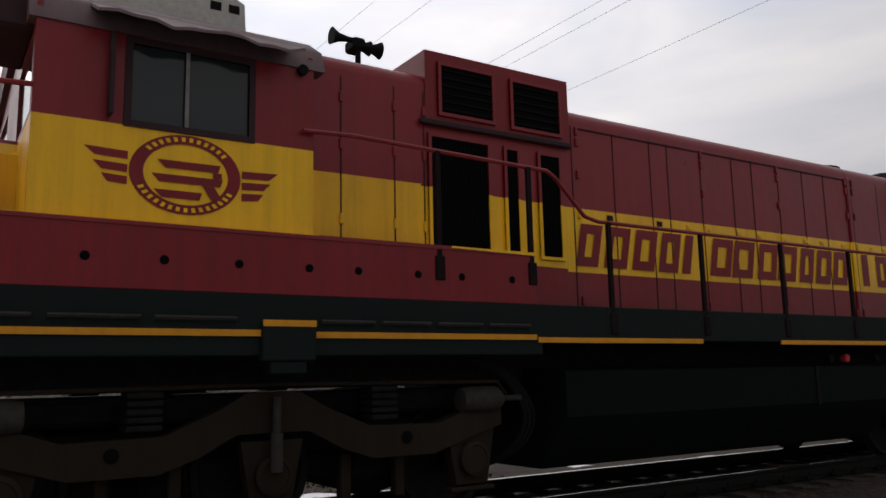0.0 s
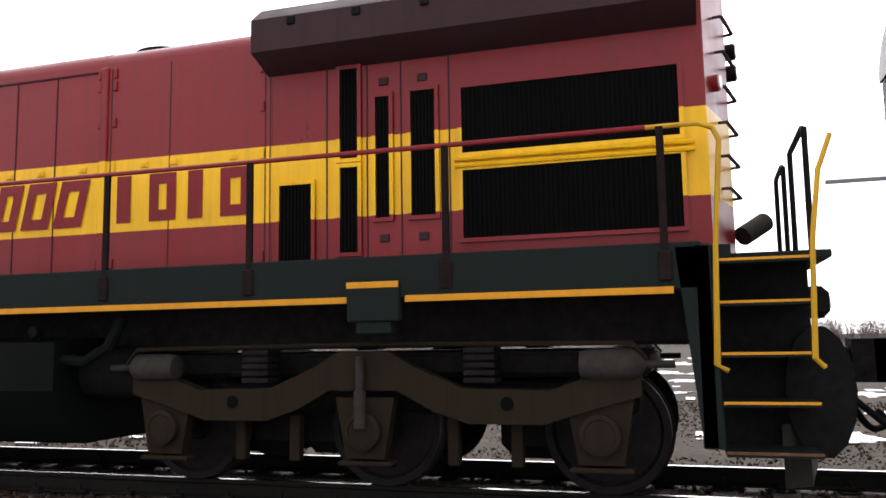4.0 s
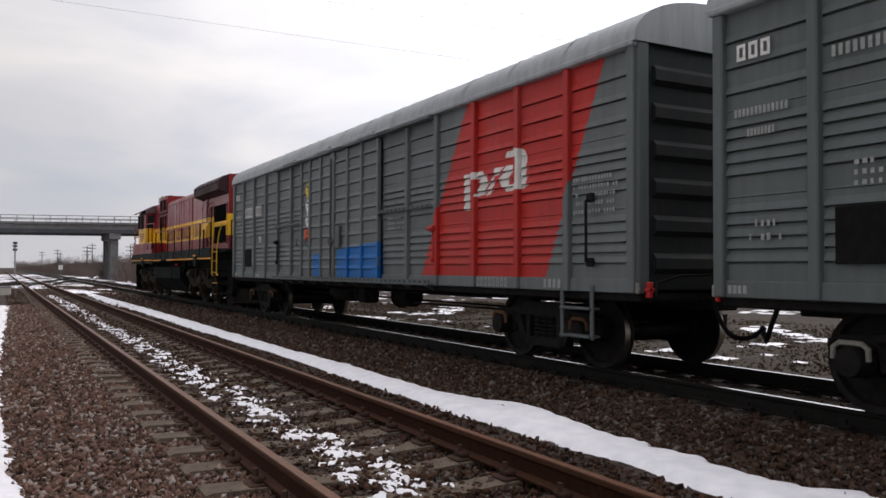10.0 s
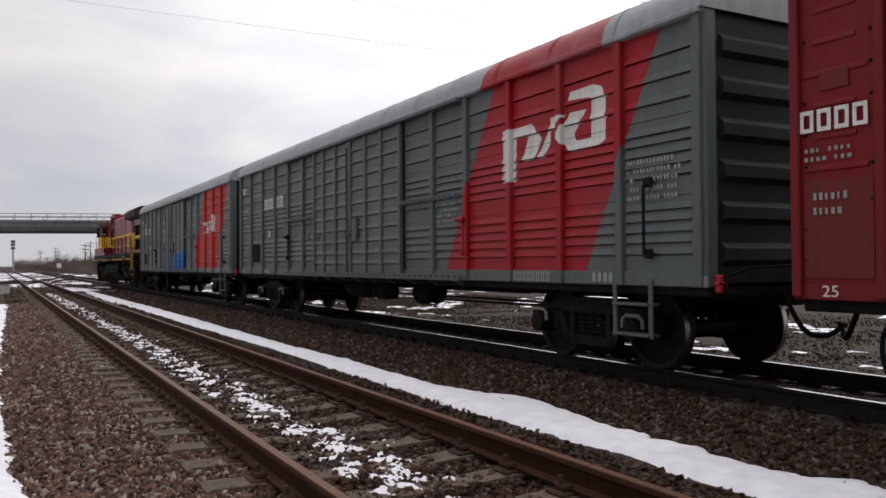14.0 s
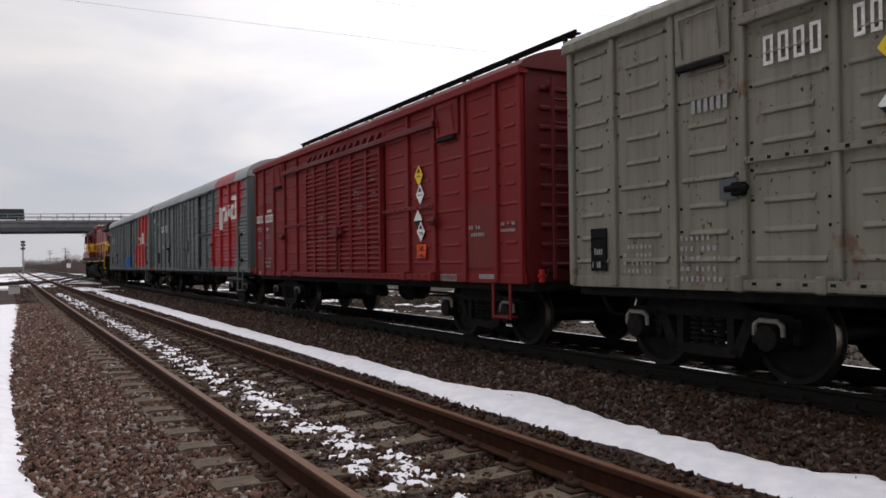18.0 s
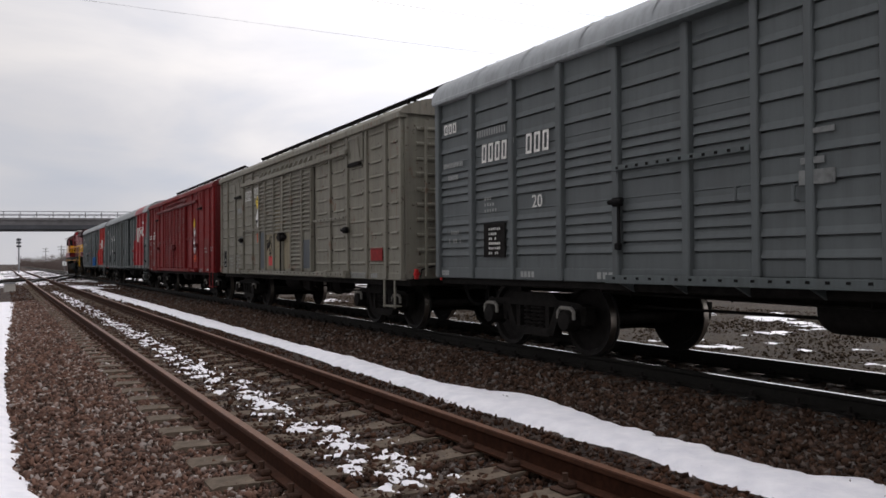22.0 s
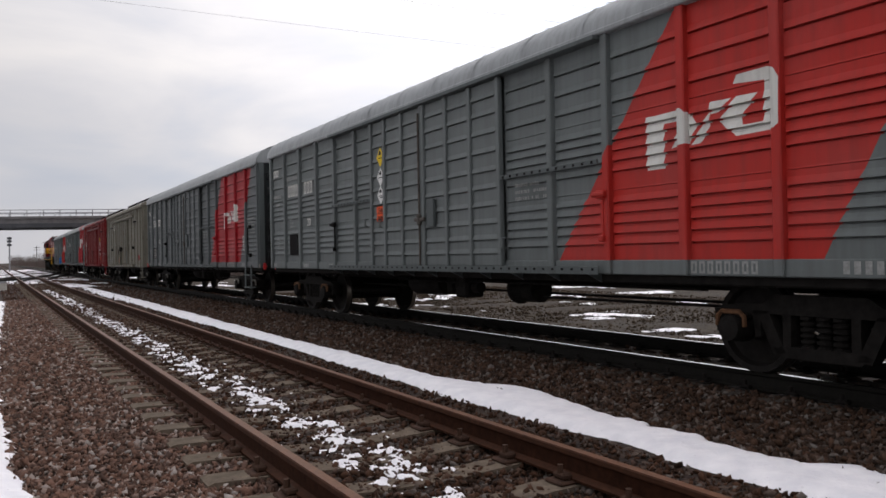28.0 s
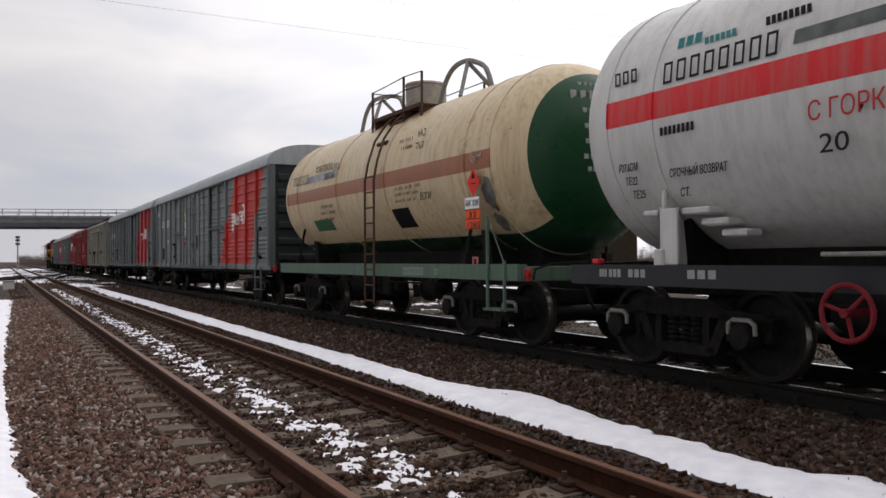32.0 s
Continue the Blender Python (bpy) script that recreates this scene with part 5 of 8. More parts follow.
    for a, b in ((2.74, 4.5), (8.85, 10.84)):
        g = Mesh().box(xd - 0.03, xd - 0.0, Y(b), Y(a), 2.14, 2.20, 0, 0.004)
        for i in range(9):
            d = a + (b - a) * (i + 0.5) / 9
            g.box(xd - 0.034, xd - 0.028, Y(d) - 0.02, Y(d) + 0.02, 2.155, 2.185, 1)
        put("guide_rail", g, [body, M_BLACK], w)
    for d in (2.70, 10.9):
        m = Mesh().box(X - 0.14, X - 0.05, Y(d) - 0.08, Y(d) + 0.08, 1.84, 1.97, 0, 0.02)
        m.cyl((X - 0.13, Y(d) - 0.13, 1.91), (X - 0.13, Y(d) + 0.13, 1.91), 0.032, 8)
        put("door_stop", m, M_BLACK if kind == "olive" else dark, w, "bolted door stop")
    # hatch with its handle
    for d in (2.2, 11.3):
        h = box("hatch", X - 0.045, X - 0.005, Y(d) - 0.36, Y(d) + 0.36, 3.24, 3.82, body, w, "square loading hatch", c=0.012)
        put("handle", Mesh().tube([(X - 0.05, Y(d + 0.25), 3.3), (X - 0.09, Y(d + 0.25), 3.7), (X - 0.09, Y(d - 0.25), 3.7), (X - 0.05, Y(d - 0.25), 3.3)], 0.012, 5), body, h)
        put("hinge", Mesh().box(X - 0.10, X - 0.03, Y(d) - 0.3, Y(d) + 0.3, 3.16, 3.22, 0, 0.012), M_UNDER, h)
    # shallow roof with a walk on trestles
    arc = [(-1.58, 3.87)] + [(-1.58 * math.cos(math.pi * i / 12), 3.91 + 0.36 * math.sin(math.pi * i / 12) ** 1.3) for i in range(13)] + [(1.58, 3.87)]
    roof = put("roof", Mesh().prism(arc, "y", Y(L) - 0.06, 0.06), dark, w, "shallow curved sheet roof")
    for i in range(1, 11):
        rr = [(p * 1.004, q + 0.014) for p, q in arc]
        n = len(rr)
        yy = Y(i * L / 11)
        sm = Mesh().add([(p, yy - 0.035, q) for p, q in rr] + [(p, yy + 0.035, q) for p, q in rr], [(j, j + 1, n + j + 1, n + j) for j in range(n - 1)])
        put("roof_seam", sm, dark, roof)
    box("cornice", X - 0.10, X + 0.06, Y(L) - 0.04, 0.04, 3.79, 3.91, body, w, c=0.012)
    box("cornice", 1.44, 1.60, Y(L) - 0.04, 0.04, 3.79, 3.91, body, w, c=0.012)
    pk = Mesh().box(-0.43, -0.33, Y(13.2), Y(0.75), 4.53, 4.55).box(0.33, 0.43, Y(13.2), Y(0.75), 4.53, 4.55)
    for i in range(9):
        pk.box(-0.33, 0.33, Y(0.95 + i * 1.5) - 0.04, Y(0.95 + i * 1.5) + 0.04, 4.53, 4.55)
    walkway = put("roof_walk", pk, M_BLACK, w, "dark steel roof walk")
    tr = Mesh()
    for i in range(9):
        d = 0.95 + i * 1.5
        for q in (-0.43, 0.43):
            tr.box(q - 0.025, q + 0.025, Y(d) - 0.025, Y(d) + 0.025, 4.15, 4.56)
    for q in (-0.43, 0.43):
        tr.box(q - 0.02, q + 0.02, Y(13.2), Y(0.75), 4.555, 4.582)
    put("trestle", tr, M_BLACK, walkway)
    put("panel", Mesh().box(1.45, 1.5, Y(L), 0, 1.0, 3.86), body, w)
    for d in posts:
        put("post", Mesh().box(1.5, 1.56, Y(d) - 0.045, Y(d) + 0.045, 0.95, 3.86, 0, 0.012), body, w)
    for s, yy in ((1, 0.0), (-1, Y(L))):
        em = dark if kind == "red" else body
        e = Mesh().box(-1.48, 1.48, yy, yy - s * 0.05, 0.95, 3.88)
        end = put("end_wall", e, em, w, "ribbed end wall", smooth=0)
        for i in range(10):
            z = 1.15 + i * 0.27
            put("end_rib", Mesh().prism([(yy, z), (yy + s * 0.03, z + 0.02), (yy + s * 0.03, z + 0.05), (yy, z + 0.08)], "x", -1.25, 1.25), em, end, smooth=0)
        put("gable", Mesh().prism([(-1.48, 3.88), (1.48, 3.88), (1.1, 4.14), (0, 4.27), (-1.1, 4.14)], "y", yy, yy - s * 0.04), em, end, smooth=0)
        for px in (-0.5, 0.5):
            put("end_post", Mesh().box(px - 0.06, px + 0.06, yy, yy + s * 0.09, 0.95, 3.88, 0, 0.015), em, end)
        if s < 0:
            lm = Mesh()
            for q in (-1.15, -0.75):
                lm.box(q - 0.025, q + 0.025, yy - 0.20, yy - 0.16, 1.0, 3.75, 0, 0.005)
            for i in range(8):
                lm.cyl((-1.15, yy - 0.18, 1.2 + i * 0.32), (-0.75, yy - 0.18, 1.2 + i * 0.32), 0.016, 6)
            for z in (1.1, 2.5, 3.6):
                lm.box(-1.16, -1.10, yy - 0.18, yy, z, z + 0.05)
            put("end_ladder", lm, em, end, "steel ladder on the end wall")
        coupler(w, yy + s * 0.05, s)
    box("centre_sill", -0.2, 0.2, Y(L), 0, 0.74, 0.9, M_UNDER, w, c=0.02)
    brake_gear(w, Y(2.9), Y(10.6))
    st = Mesh()
    for q in (12.55, 13.0):
        st.box(X + 0.0, X + 0.03, Y(q) - 0.025, Y(q) + 0.025, 0.42, 1.0, 0, 0.005)
    st.box(X - 0.02, X + 0.15, Y(13.0), Y(12.55), 0.44, 0.47, 0, 0.005)
    put("step", st, body, w, "steel boarding step")
    x = X - 0.03
    if kind == "olive":
        bars("wagon_number", x, Y(2.95), 3.02, 0.66, 0.27, 4, M_WHITE, w, "painted wagon number", gap=0.32, hollow=0.032)
        bars("wagon_number", x, Y(3.86), 3.06, 0.60, 0.27, 4, M_WHITE, w, "painted wagon number", gap=0.32, hollow=0.032)
        hazard(w, "hazard_label", x - 0.01, Y(4.22), 2.92, 0.36, M_HAZYEL, "flame", "yellow diamond hazard label")
        hazard(w, "hazard_label", x - 0.014, Y(4.35), 2.62, 0.36, M_HAZWHITE, "one", "white diamond hazard label")
        hazard(w, "hazard_label", x - 0.012, Y(4.22), 2.46, 0.36, M_HAZWHITE, "half", "white and black diamond hazard label")
        hazard(w, "hazard_label", x - 0.018, Y(4.36), 2.30, 0.34, M_HAZWHITE, "two", "white diamond hazard label")
        orange_plate(w, x, Y(4.33), 1.94, "568", "1463", 0.34, 0.26)
        put("notice_panel", Mesh().box(x, x + 0.015, Y(0.68), Y(0.40), 1.12, 1.62), M_BLACK, w, "black painted notice panel", smooth=0)
        bars("lettering", x - 0.003, Y(0.43), 1.16, 0.2, 0.3, 5, M_LETTER, w, rows=2)
        bars("lettering", x, Y(2.05), 2.72, 0.5, 0.13, 6, M_LETTER, w, gap=0.4)
        bars("lettering", x, Y(0.98), 1.1, 0.55, 0.36, 8, M_LETTER, w, rows=4)
        bars("lettering", x, Y(1.86), 1.02, 0.66, 0.52, 9, M_LETTER, w, rows=5)
        put("repair_plate", Mesh().box(x, x + 0.01, Y(2.62), Y(2.40), 1.82, 2.02), PATCH, w, "blue-grey repair plate", smooth=0)
        put("notice_panel", Mesh().box(x, x + 0.012, Y(12.55), Y(12.02), 1.28, 1.52), M_DULLRED, w, "dull red painted notice", smooth=0)
        bars("wagon_number", X - 0.015, Y(10.9), 0.945, 0.84, 0.105, 8, M_LETTER, w, "painted wagon number", gap=0.25, hollow=0.02)
        bars("lettering", X - 0.015, Y(12.0), 0.96, 0.3, 0.085, 4, M_LETTER, w)
    else:
        hazard(w, "hazard_label", x - 0.01, Y(10.29), 2.71, 0.36, M_HAZYEL, "flame", "yellow diamond hazard label")
        hazard(w, "hazard_label", x - 0.01, Y(10.33), 2.39, 0.34, M_HAZWHITE, "one", "white diamond hazard label")
        hazard(w, "hazard_label", x - 0.01, Y(10.24), 1.97, 0.34, M_HAZWHITE, "half", "white and black diamond hazard label")
        hazard(w, "hazard_label", x - 0.014, Y(10.35), 1.76, 0.34, M_HAZWHITE, "two", "white diamond hazard label")
        orange_plate(w, x, Y(10.34), 1.43, "568", "1463", 0.34, 0.26)
        bars("wagon_number", x, Y(0.10), 2.37, 0.66, 0.19, 4, M_WHITE, w, "painted wagon number", gap=0.2, hollow=0.036)
        bars("wagon_number", x, Y(0.98), 2.35, 0.70, 0.20, 4, M_WHITE, w, "painted wagon number", gap=0.2, hollow=0.036)
        bars("lettering", x, Y(1.14), 2.61, 0.42, 0.08, 6, M_WHITE, w, gap=0.35)
        bars("lettering", x, Y(0.14), 2.12, 0.46, 0.15, 8, M_LETTER, w, rows=2)
        bars("lettering", x, Y(0.22), 1.66, 0.34, 0.25, 6, M_LETTER, w, rows=2)
        bars("lettering", x, Y(1.02), 1.92, 0.36, 0.13, 6, M_LETTER, w, rows=2)
        bars("lettering", x, Y(0.90), 1.15, 0.66, 0.32, 9, M_LETTER, w, rows=3)
        words("lettering", "20", 0.13, x, Y(1.06), 2.13, M_WHITE, w, width=0.17)
        words("lettering", "25", 0.14, X - 0.016, Y(0.28), 0.96, M_WHITE, w, width=0.15)
        for d0, d1, z0, z1 in ((0.28, 0.55, 2.72, 2.88), (0.98, 1.6, 2.85, 3.08), (2.0, 2.62, 2.72, 2.9), (0.12, 0.76, 1.12, 1.95), (0.92, 1.7, 1.1, 2.6)):
            put("paint_patch", Mesh().box(x + 0.014, x + 0.022, Y(d1), Y(d0), z0, z1), REDBROWN, w, "brownish repaint patch", smooth=0)
        bars("lettering", x, Y(11.95), 1.62, 0.60, 0.22, 9, M_LETTER, w, rows=2)
        bars("lettering", x, Y(12.85), 1.66, 0.45, 0.18, 8, M_LETTER, w, rows=2)
        put("paint_patch", Mesh().box(x + 0.012, x + 0.02, Y(12.66), Y(11.9), 1.15, 2.1), REDBROWN, w, "brownish repaint patch", smooth=0)
        bars("lettering", X - 0.012, Y(12.2), 0.99, 0.45, 0.07, 8, M_LETTER, w)
        bars("wagon_number", X - 0.015, Y(10.7), 0.945, 0.84, 0.105, 8, M_LETTER, w, "painted wagon number", gap=0.25, hollow=0.02)
        for z, d, q in ((1.7, 5.3, 0.16), (2.1, 5.36, 0.10), (2.5, 7.5, 0.1), (1.9, 7.6, 0.12), (2.2, 7.62, 0.1), (2.8, 8.3, 0.12), (2.4, 8.35, 0.12)):
            bars("paint_wear", xd - 0.037, Y(d), z, 0.3, q + 0.12, 4, M_LETTER, w, "scraped pale paint", rows=3)
    freight_bogie(w, Y(1.76), "pale")
    freight_bogie(w, Y(L - 1.86), "pale")
    return w


M_DULLRED = plain("dull_red_paint", (0.21, 0.02, 0.02), 0.7, 0.35)
OLIVE = (0.185, 0.175, 0.140)
PATCH = paint("blue_grey_patch_paint", (0.075, 0.085, 0.095), 0.55)
OLIVE_RUST = paint("rust_eaten_olive_paint", (0.22, 0.19, 0.125), 0.65, rust=0.95, amount=0.55)
REDBROWN = paint("brown_red_patch_paint", (0.135, 0.016, 0.014), 0.6)
P3 = paint("oxide_red_wagon_paint", (0.160, 0.0068, 0.008), 0.6, amount=0.4, rust=0.25)
P3D = paint("dark_oxide_red_paint", (0.10, 0.007, 0.008), 0.55, amount=0.4)
P4 = paint("olive_grey_wagon_paint", OLIVE, 0.6, amount=0.45, rust=0.6)
P4D = paint("olive_grey_roof_paint", (0.20, 0.185, 0.15), 0.65, amount=0.55, rust=0.25)
TRAIN.append((short_wagon(-58.83, "oxide red covered wagon with louvred doors and roof walk", P3, P3D, "red"), -58.83))
TRAIN.append((short_wagon(-73.28, "olive grey covered wagon with rusty patched louvred doors", P4, P4D, "olive"), -73.28))


# ---- tank wagons ----
def tank_wagon(front, label, shell, frame_mat, rear_mat, kind):
    L, R, A = (10.8, 1.46, 2.79) if kind == "beige" else (10.8, 1.55, 2.83)
    w = empty("tank_wagon", pose(XC, front, 0), label, "tank wagon", "tank wagons of the train")

    def Y(d):
        return -d

    def ring(d, a, r=R):
        """A point on the shell, a degrees up from the side that faces the siding."""
        return (-r * math.cos(radians(a)), Y(d), A + r * math.sin(radians(a)))

    prof = []
    for i in range(15):
        a = math.pi / 2 * i / 14
        prof.append((max(0.02, R * math.sin(a) ** (0.78 if kind == "beige" else 0.70)), Y(0.50 if kind == "beige" else 0.58) + (0.44 if kind == "beige" else 0.53) * math.cos(a)))
    tail = [(r, Y(L) - h) for r, h in prof[::-1]]
    if kind == "beige":
        tail = [(max(0.02, R * math.cos(math.pi / 2 * i / 14) ** 0.8), Y(10.1) - 0.92 * math.sin(math.pi / 2 * i / 14)) for i in range(15)]
    m = Mesh().lathe(prof + tail, "y", (0, 0, A), 56)
    n = 56
    for k in range(len(prof), len(prof) + len(tail) - 1):
        if tail[k - len(prof)][0] < R * 0.85:
            for i in range(n):
                m.mi[k * n + i] = 1
    m.mi[-1] = 1
    if kind == "beige":
        k0 = (len(prof) - 1) * n
        low = {i for i in range(n) if sum(m.v[j][2] for j in m.f[k0 + i]) / 4 < 1.645}
        for k in range(len(m.f) - 2):
            if m.mi[k] == 0 and k % n in low:
                m.mi[k] = 2
    tank = put("tank", m, [shell, rear_mat, K7G], w, "long cylindrical tank shell with dished ends", smooth=40)
    for d in (0.62, 1.32, 3.9, 6.36, 9.3, 10.08) if kind == "beige" else (0.80, 1.50, 5.4, 9.6):
        wd = 0.05 if d in (1.32, 9.3, 1.50, 9.6) else 0.012
        rg = Mesh().lathe([(R + 0.001, -wd), (R + 0.012, -wd), (R + 0.012, wd), (R + 0.001, wd)], "y", (0, Y(d), A), 56)
        rg.f, rg.mi = rg.f[:-2], rg.mi[:-2]
        put("strap" if wd > 0.02 else "weld_seam", rg, shell, tank)
    # frame
    for s in (-1, 1):
        put("side_sill", Mesh().prism([(s * 1.46, 0.96), (s * 1.46, 1.19), (s * 1.30, 1.19), (s * 1.30, 1.165), (s * 1.40, 1.165), (s * 1.40, 0.96)], "y", Y(L), 0), frame_mat, w, "painted steel side sill")
    box("centre_sill", -0.3, 0.3, Y(L), 0, 0.82, 1.12, M_UNDER, w, c=0.02)
    for d in (0.0, 1.5, 9.3, L - 0.12):
        box("cross_beam", -1.39, 1.39, Y(d + 0.12), Y(d), 0.95, 1.16, frame_mat, w, c=0.01)
    for d in (1.5, 9.3):
        sd = Mesh()
        sd.prism([(-1.0, 1.19), (1.0, 1.19), (1.06, 1.72), (0.8, 1.50), (0.5, 1.36), (0, 1.28), (-0.5, 1.36), (-0.8, 1.50), (-1.06, 1.72)], "y", Y(d) - 0.12, Y(d) + 0.12)
        put("saddle", sd, M_UNDER, w)
    for d in (1.32, 9.3) if kind == "beige" else (1.5, 9.6):
        for s in (-1, 1):
            cl = Mesh().tube([(s * (R + 0.02) * math.cos(radians(-32)), Y(d), A - R * math.sin(radians(32))), (s * 1.36, Y(d), 1.5), (s * 1.38, Y(d), 1.18)], 0.03, 6)
            cl.box(s * 1.30, s * 1.45, Y(d) - 0.06, Y(d) + 0.06, 1.18, 1.36, 0, 0.01)
            put("strap_anchor", cl, shell if kind != "beige" else M_UNDER, w)
    # added filler, no real part: blocks the bright view between tank and sill
    box("gap_filler", -0.5, 0.5, Y(10.0), Y(0.8), 1.12, 1.52, M_UNDER, w, "added dark filler box under the tank", c=0.03)
    for s, yy in ((1, 0.0), (-1, Y(L))):
        coupler(w, yy, s)
    brake_gear(w, Y(2.8), Y(8.0))
    freight_bogie(w, Y(1.5), "pale")
    freight_bogie(w, Y(9.3), "pale")
    if kind == "beige":
        # manhole dome, platform, handrails and the lashing hoops on top
        top = A + R
        dome = put("manhole", Mesh().lathe([(0.05, top + 0.64), (0.42, top + 0.62), (0.44, top + 0.58), (0.42, top + 0.56), (0.42, top + 0.14), (0.46, top + 0.12), (0.46, top - 0.15)], "z", (0.0, Y(5.28), 0), 24), M_DOME, w, "grey-beige manhole dome")
        pl = Mesh().box(-0.95, -0.45, Y(6.9), Y(4.75), top - 0.14, top - 0.11)
        pl.box(-0.97, -0.93, Y(6.9), Y(4.75), top - 0.17, top - 0.10)
        for d in (4.8, 5.5, 6.2, 6.85):
            pl.prism([(-0.95, top - 0.14), (-0.5, top - 0.14), (-0.5, top - 0.2), (-0.93, top - 0.36)], "y", Y(d) - 0.02, Y(d) + 0.02)
        put("platform", pl, M_RUST2, w, "dark rusty steel service platform")
        rl = Mesh()
        for px, d, hi in ((-0.95, 4.72, 0.46), (-0.95, 6.19, 0.50), (-0.95, 6.95, 0.46), (0.6, 4.7, 0.5), (0.6, 6.6, 0.5)):
            base = A + math.sqrt(max(0.1, R * R - px * px))
            rl.tube([(px, Y(d), base - 0.1), (px, Y(d), top + hi)], 0.026, 6)
        for hi in (0.46, 0.2):
            rl.tube([(-0.95, Y(4.72), top + hi), (-0.95, Y(5.4), top + hi + 0.01), (-0.95, Y(6.19), top + hi + 0.04), (-0.95, Y(6.95), top + hi)], 0.012, 5)
        rl.tube([(-0.95, Y(4.72), top + 0.44), (0.6, Y(4.7), top + 0.48)], 0.012, 5)
        rl.tube([(0.6, Y(4.7), top + 0.48), (0.6, Y(6.6), top + 0.48)], 0.012, 5)
        put("railing", rl, M_RUST2, w, "thin rusty railing with wires")
        for d0, d1 in ((2.56, 4.6), (6.4, 8.05)):
            hp = Mesh().tube(bend([(-0.3, Y(d0), top - 0.08), (-0.28, Y(d0 + 0.22), top + 0.36), (-0.25, Y(d0 + 0.5), top + 0.60), (-0.2, Y(d0 + 0.85), top + 0.66),
                                   (-0.15, Y(d1 - 0.5), top + 0.58), (-0.12, Y(d1 - 0.2), top + 0.40), (-0.1, Y(d1), top - 0.05)], 3), 0.048, 8)
            hp.tube([(-0.2, Y(d0 + 0.9), top + 0.65), (0.5, Y(d0 + 1.2), top - 0.15)], 0.04, 8)
            hp.tube([(-0.2, Y(d0 + 0.95), top + 0.65), (-0.6, Y(d0 + 1.35), top - 0.12)], 0.04, 8)
            put("safety_hoop", hp, M_PALE, w, "bent grey tubular safety hoop")
        # ladder that follows the shell
        ld = Mesh()
        for q in (5.85, 6.27):
            ld.tube([(-1.62, Y(q), 0.45), (-1.62, Y(q), 2.75)] + [(-(R + 0.12) * math.cos(radians(a)), Y(q - (a > 20) * 0.15 * (a - 20) / 50), A + (R + 0.12) * math.sin(radians(a))) for a in (12, 28, 44, 58, 70)], 0.022, 6)
        for i in range(9):
            z = 0.5 + i * 0.29
            ld.cyl((-1.62, Y(5.85), z), (-1.62, Y(6.27), z), 0.016, 6)
        for a in (28, 50):
            ld.tube([ring(5.75, a), ring(6.2, a)], 0.045, 6)
        put("ladder", ld, M_RUST2, w, "rusty iron ladder up to the manhole")
        st = Mesh()
        for q in (10.05, 10.5):
            st.box(-1.50, -1.46, Y(q) - 0.02, Y(q) + 0.02, 0.52, 1.9 if q < 10.2 else 1.24, 0, 0.004)
        st.box(-1.56, -1.30, Y(10.5), Y(10.05), 0.53, 0.56)
        st.tube([(-1.48, Y(10.05), 1.9), (-1.48, Y(10.5), 1.2)], 0.009, 5)
        put("step", st, frame_mat, w, "green steel boarding step")
        words("lettering", "ОГНЕОПАСНО", 0.20, -1.44, Y(2.62), 3.22, M_DARKLET, w, width=1.05)
        words("lettering", "ГАЗ", 0.20, -1.44, Y(3.75), 3.18, M_DARKLET, w, width=0.30)
        words("lettering", "ПЕНТАН", 0.18, -1.47, Y(3.2), 3.02, M_DARKLET, w, width=0.62)
        bars("wagon_number", -1.465, Y(1.08), 3.04, 1.2, 0.20, 8, M_FAINT, w, "painted wagon number", gap=0.36, hollow=0.022)
        bars("lettering", -1.455, Y(2.95), 2.12, 0.95, 0.42, 16, M_FAINT, w, "black service lettering", rows=3, gap=0.5)
        bars("lettering", -1.475, Y(6.9), 2.28, 1.0, 0.34, 18, M_FAINT, w, "black service lettering", rows=3, gap=0.5)
        bars("lettering", -1.40, Y(6.95), 3.22, 0.55, 0.26, 12, M_FAINT, w, "faded service lettering", rows=2, gap=0.5)
        words("lettering", "64.7", 0.17, -1.37, Y(7.62), 3.38, M_FAINT, w, width=0.3)
        words("lettering", "75.7", 0.17, -1.42, Y(7.62), 3.16, M_FAINT, w, width=0.3)
        words("lettering", "ВОГИ", 0.17, -1.51, Y(7.95), 2.26, M_DARKLET, w, width=0.38)
        put("notice_panel", plate_on(ring, R, Y, 6.45, 7.15, -24, -40), M_BLACK, w, "black painted panel", smooth=0)
        put("notice_panel", plate_on(ring, R, Y, 2.15, 3.25, -25, -36), M_GREENPLATE, w, "green painted panel", smooth=0)
        put("paint_smear", plate_on(ring, R, Y, 1.95, 3.9, 10, 16), M_SMEAR, w, "pale blue-grey overpainted smear", smooth=0)
        put("paint_smear", blot_on(ring, R, 9.90, math.degrees((2.20 - A) / R), 0.17, 11, 5), M_BARE, w, "bare grey scuffed patch", smooth=0)
        put("paint_smear", blot_on(ring, R, 9.86, math.degrees(math.asin((1.82 - A) / R)), 0.15, 8, 6, 0.008), M_BARE, w, "bare grey scuffed patch", smooth=0)
        put("rust_spot", blot_on(ring, R, 9.97, math.degrees(math.asin((2.03 - A) / R)), 0.055, 3, 7, 0.012), M_RUSTY, w, "brown rust spot", smooth=0)
        em = Mesh().tube([ring(9.66 + 0.085 * math.sin(2 * math.pi * i / 20), math.degrees(math.asin((2.80 + 0.085 * math.cos(2 * math.pi * i / 20) - A) / R)), R + 0.012) for i in range(21)], 0.009, 4)
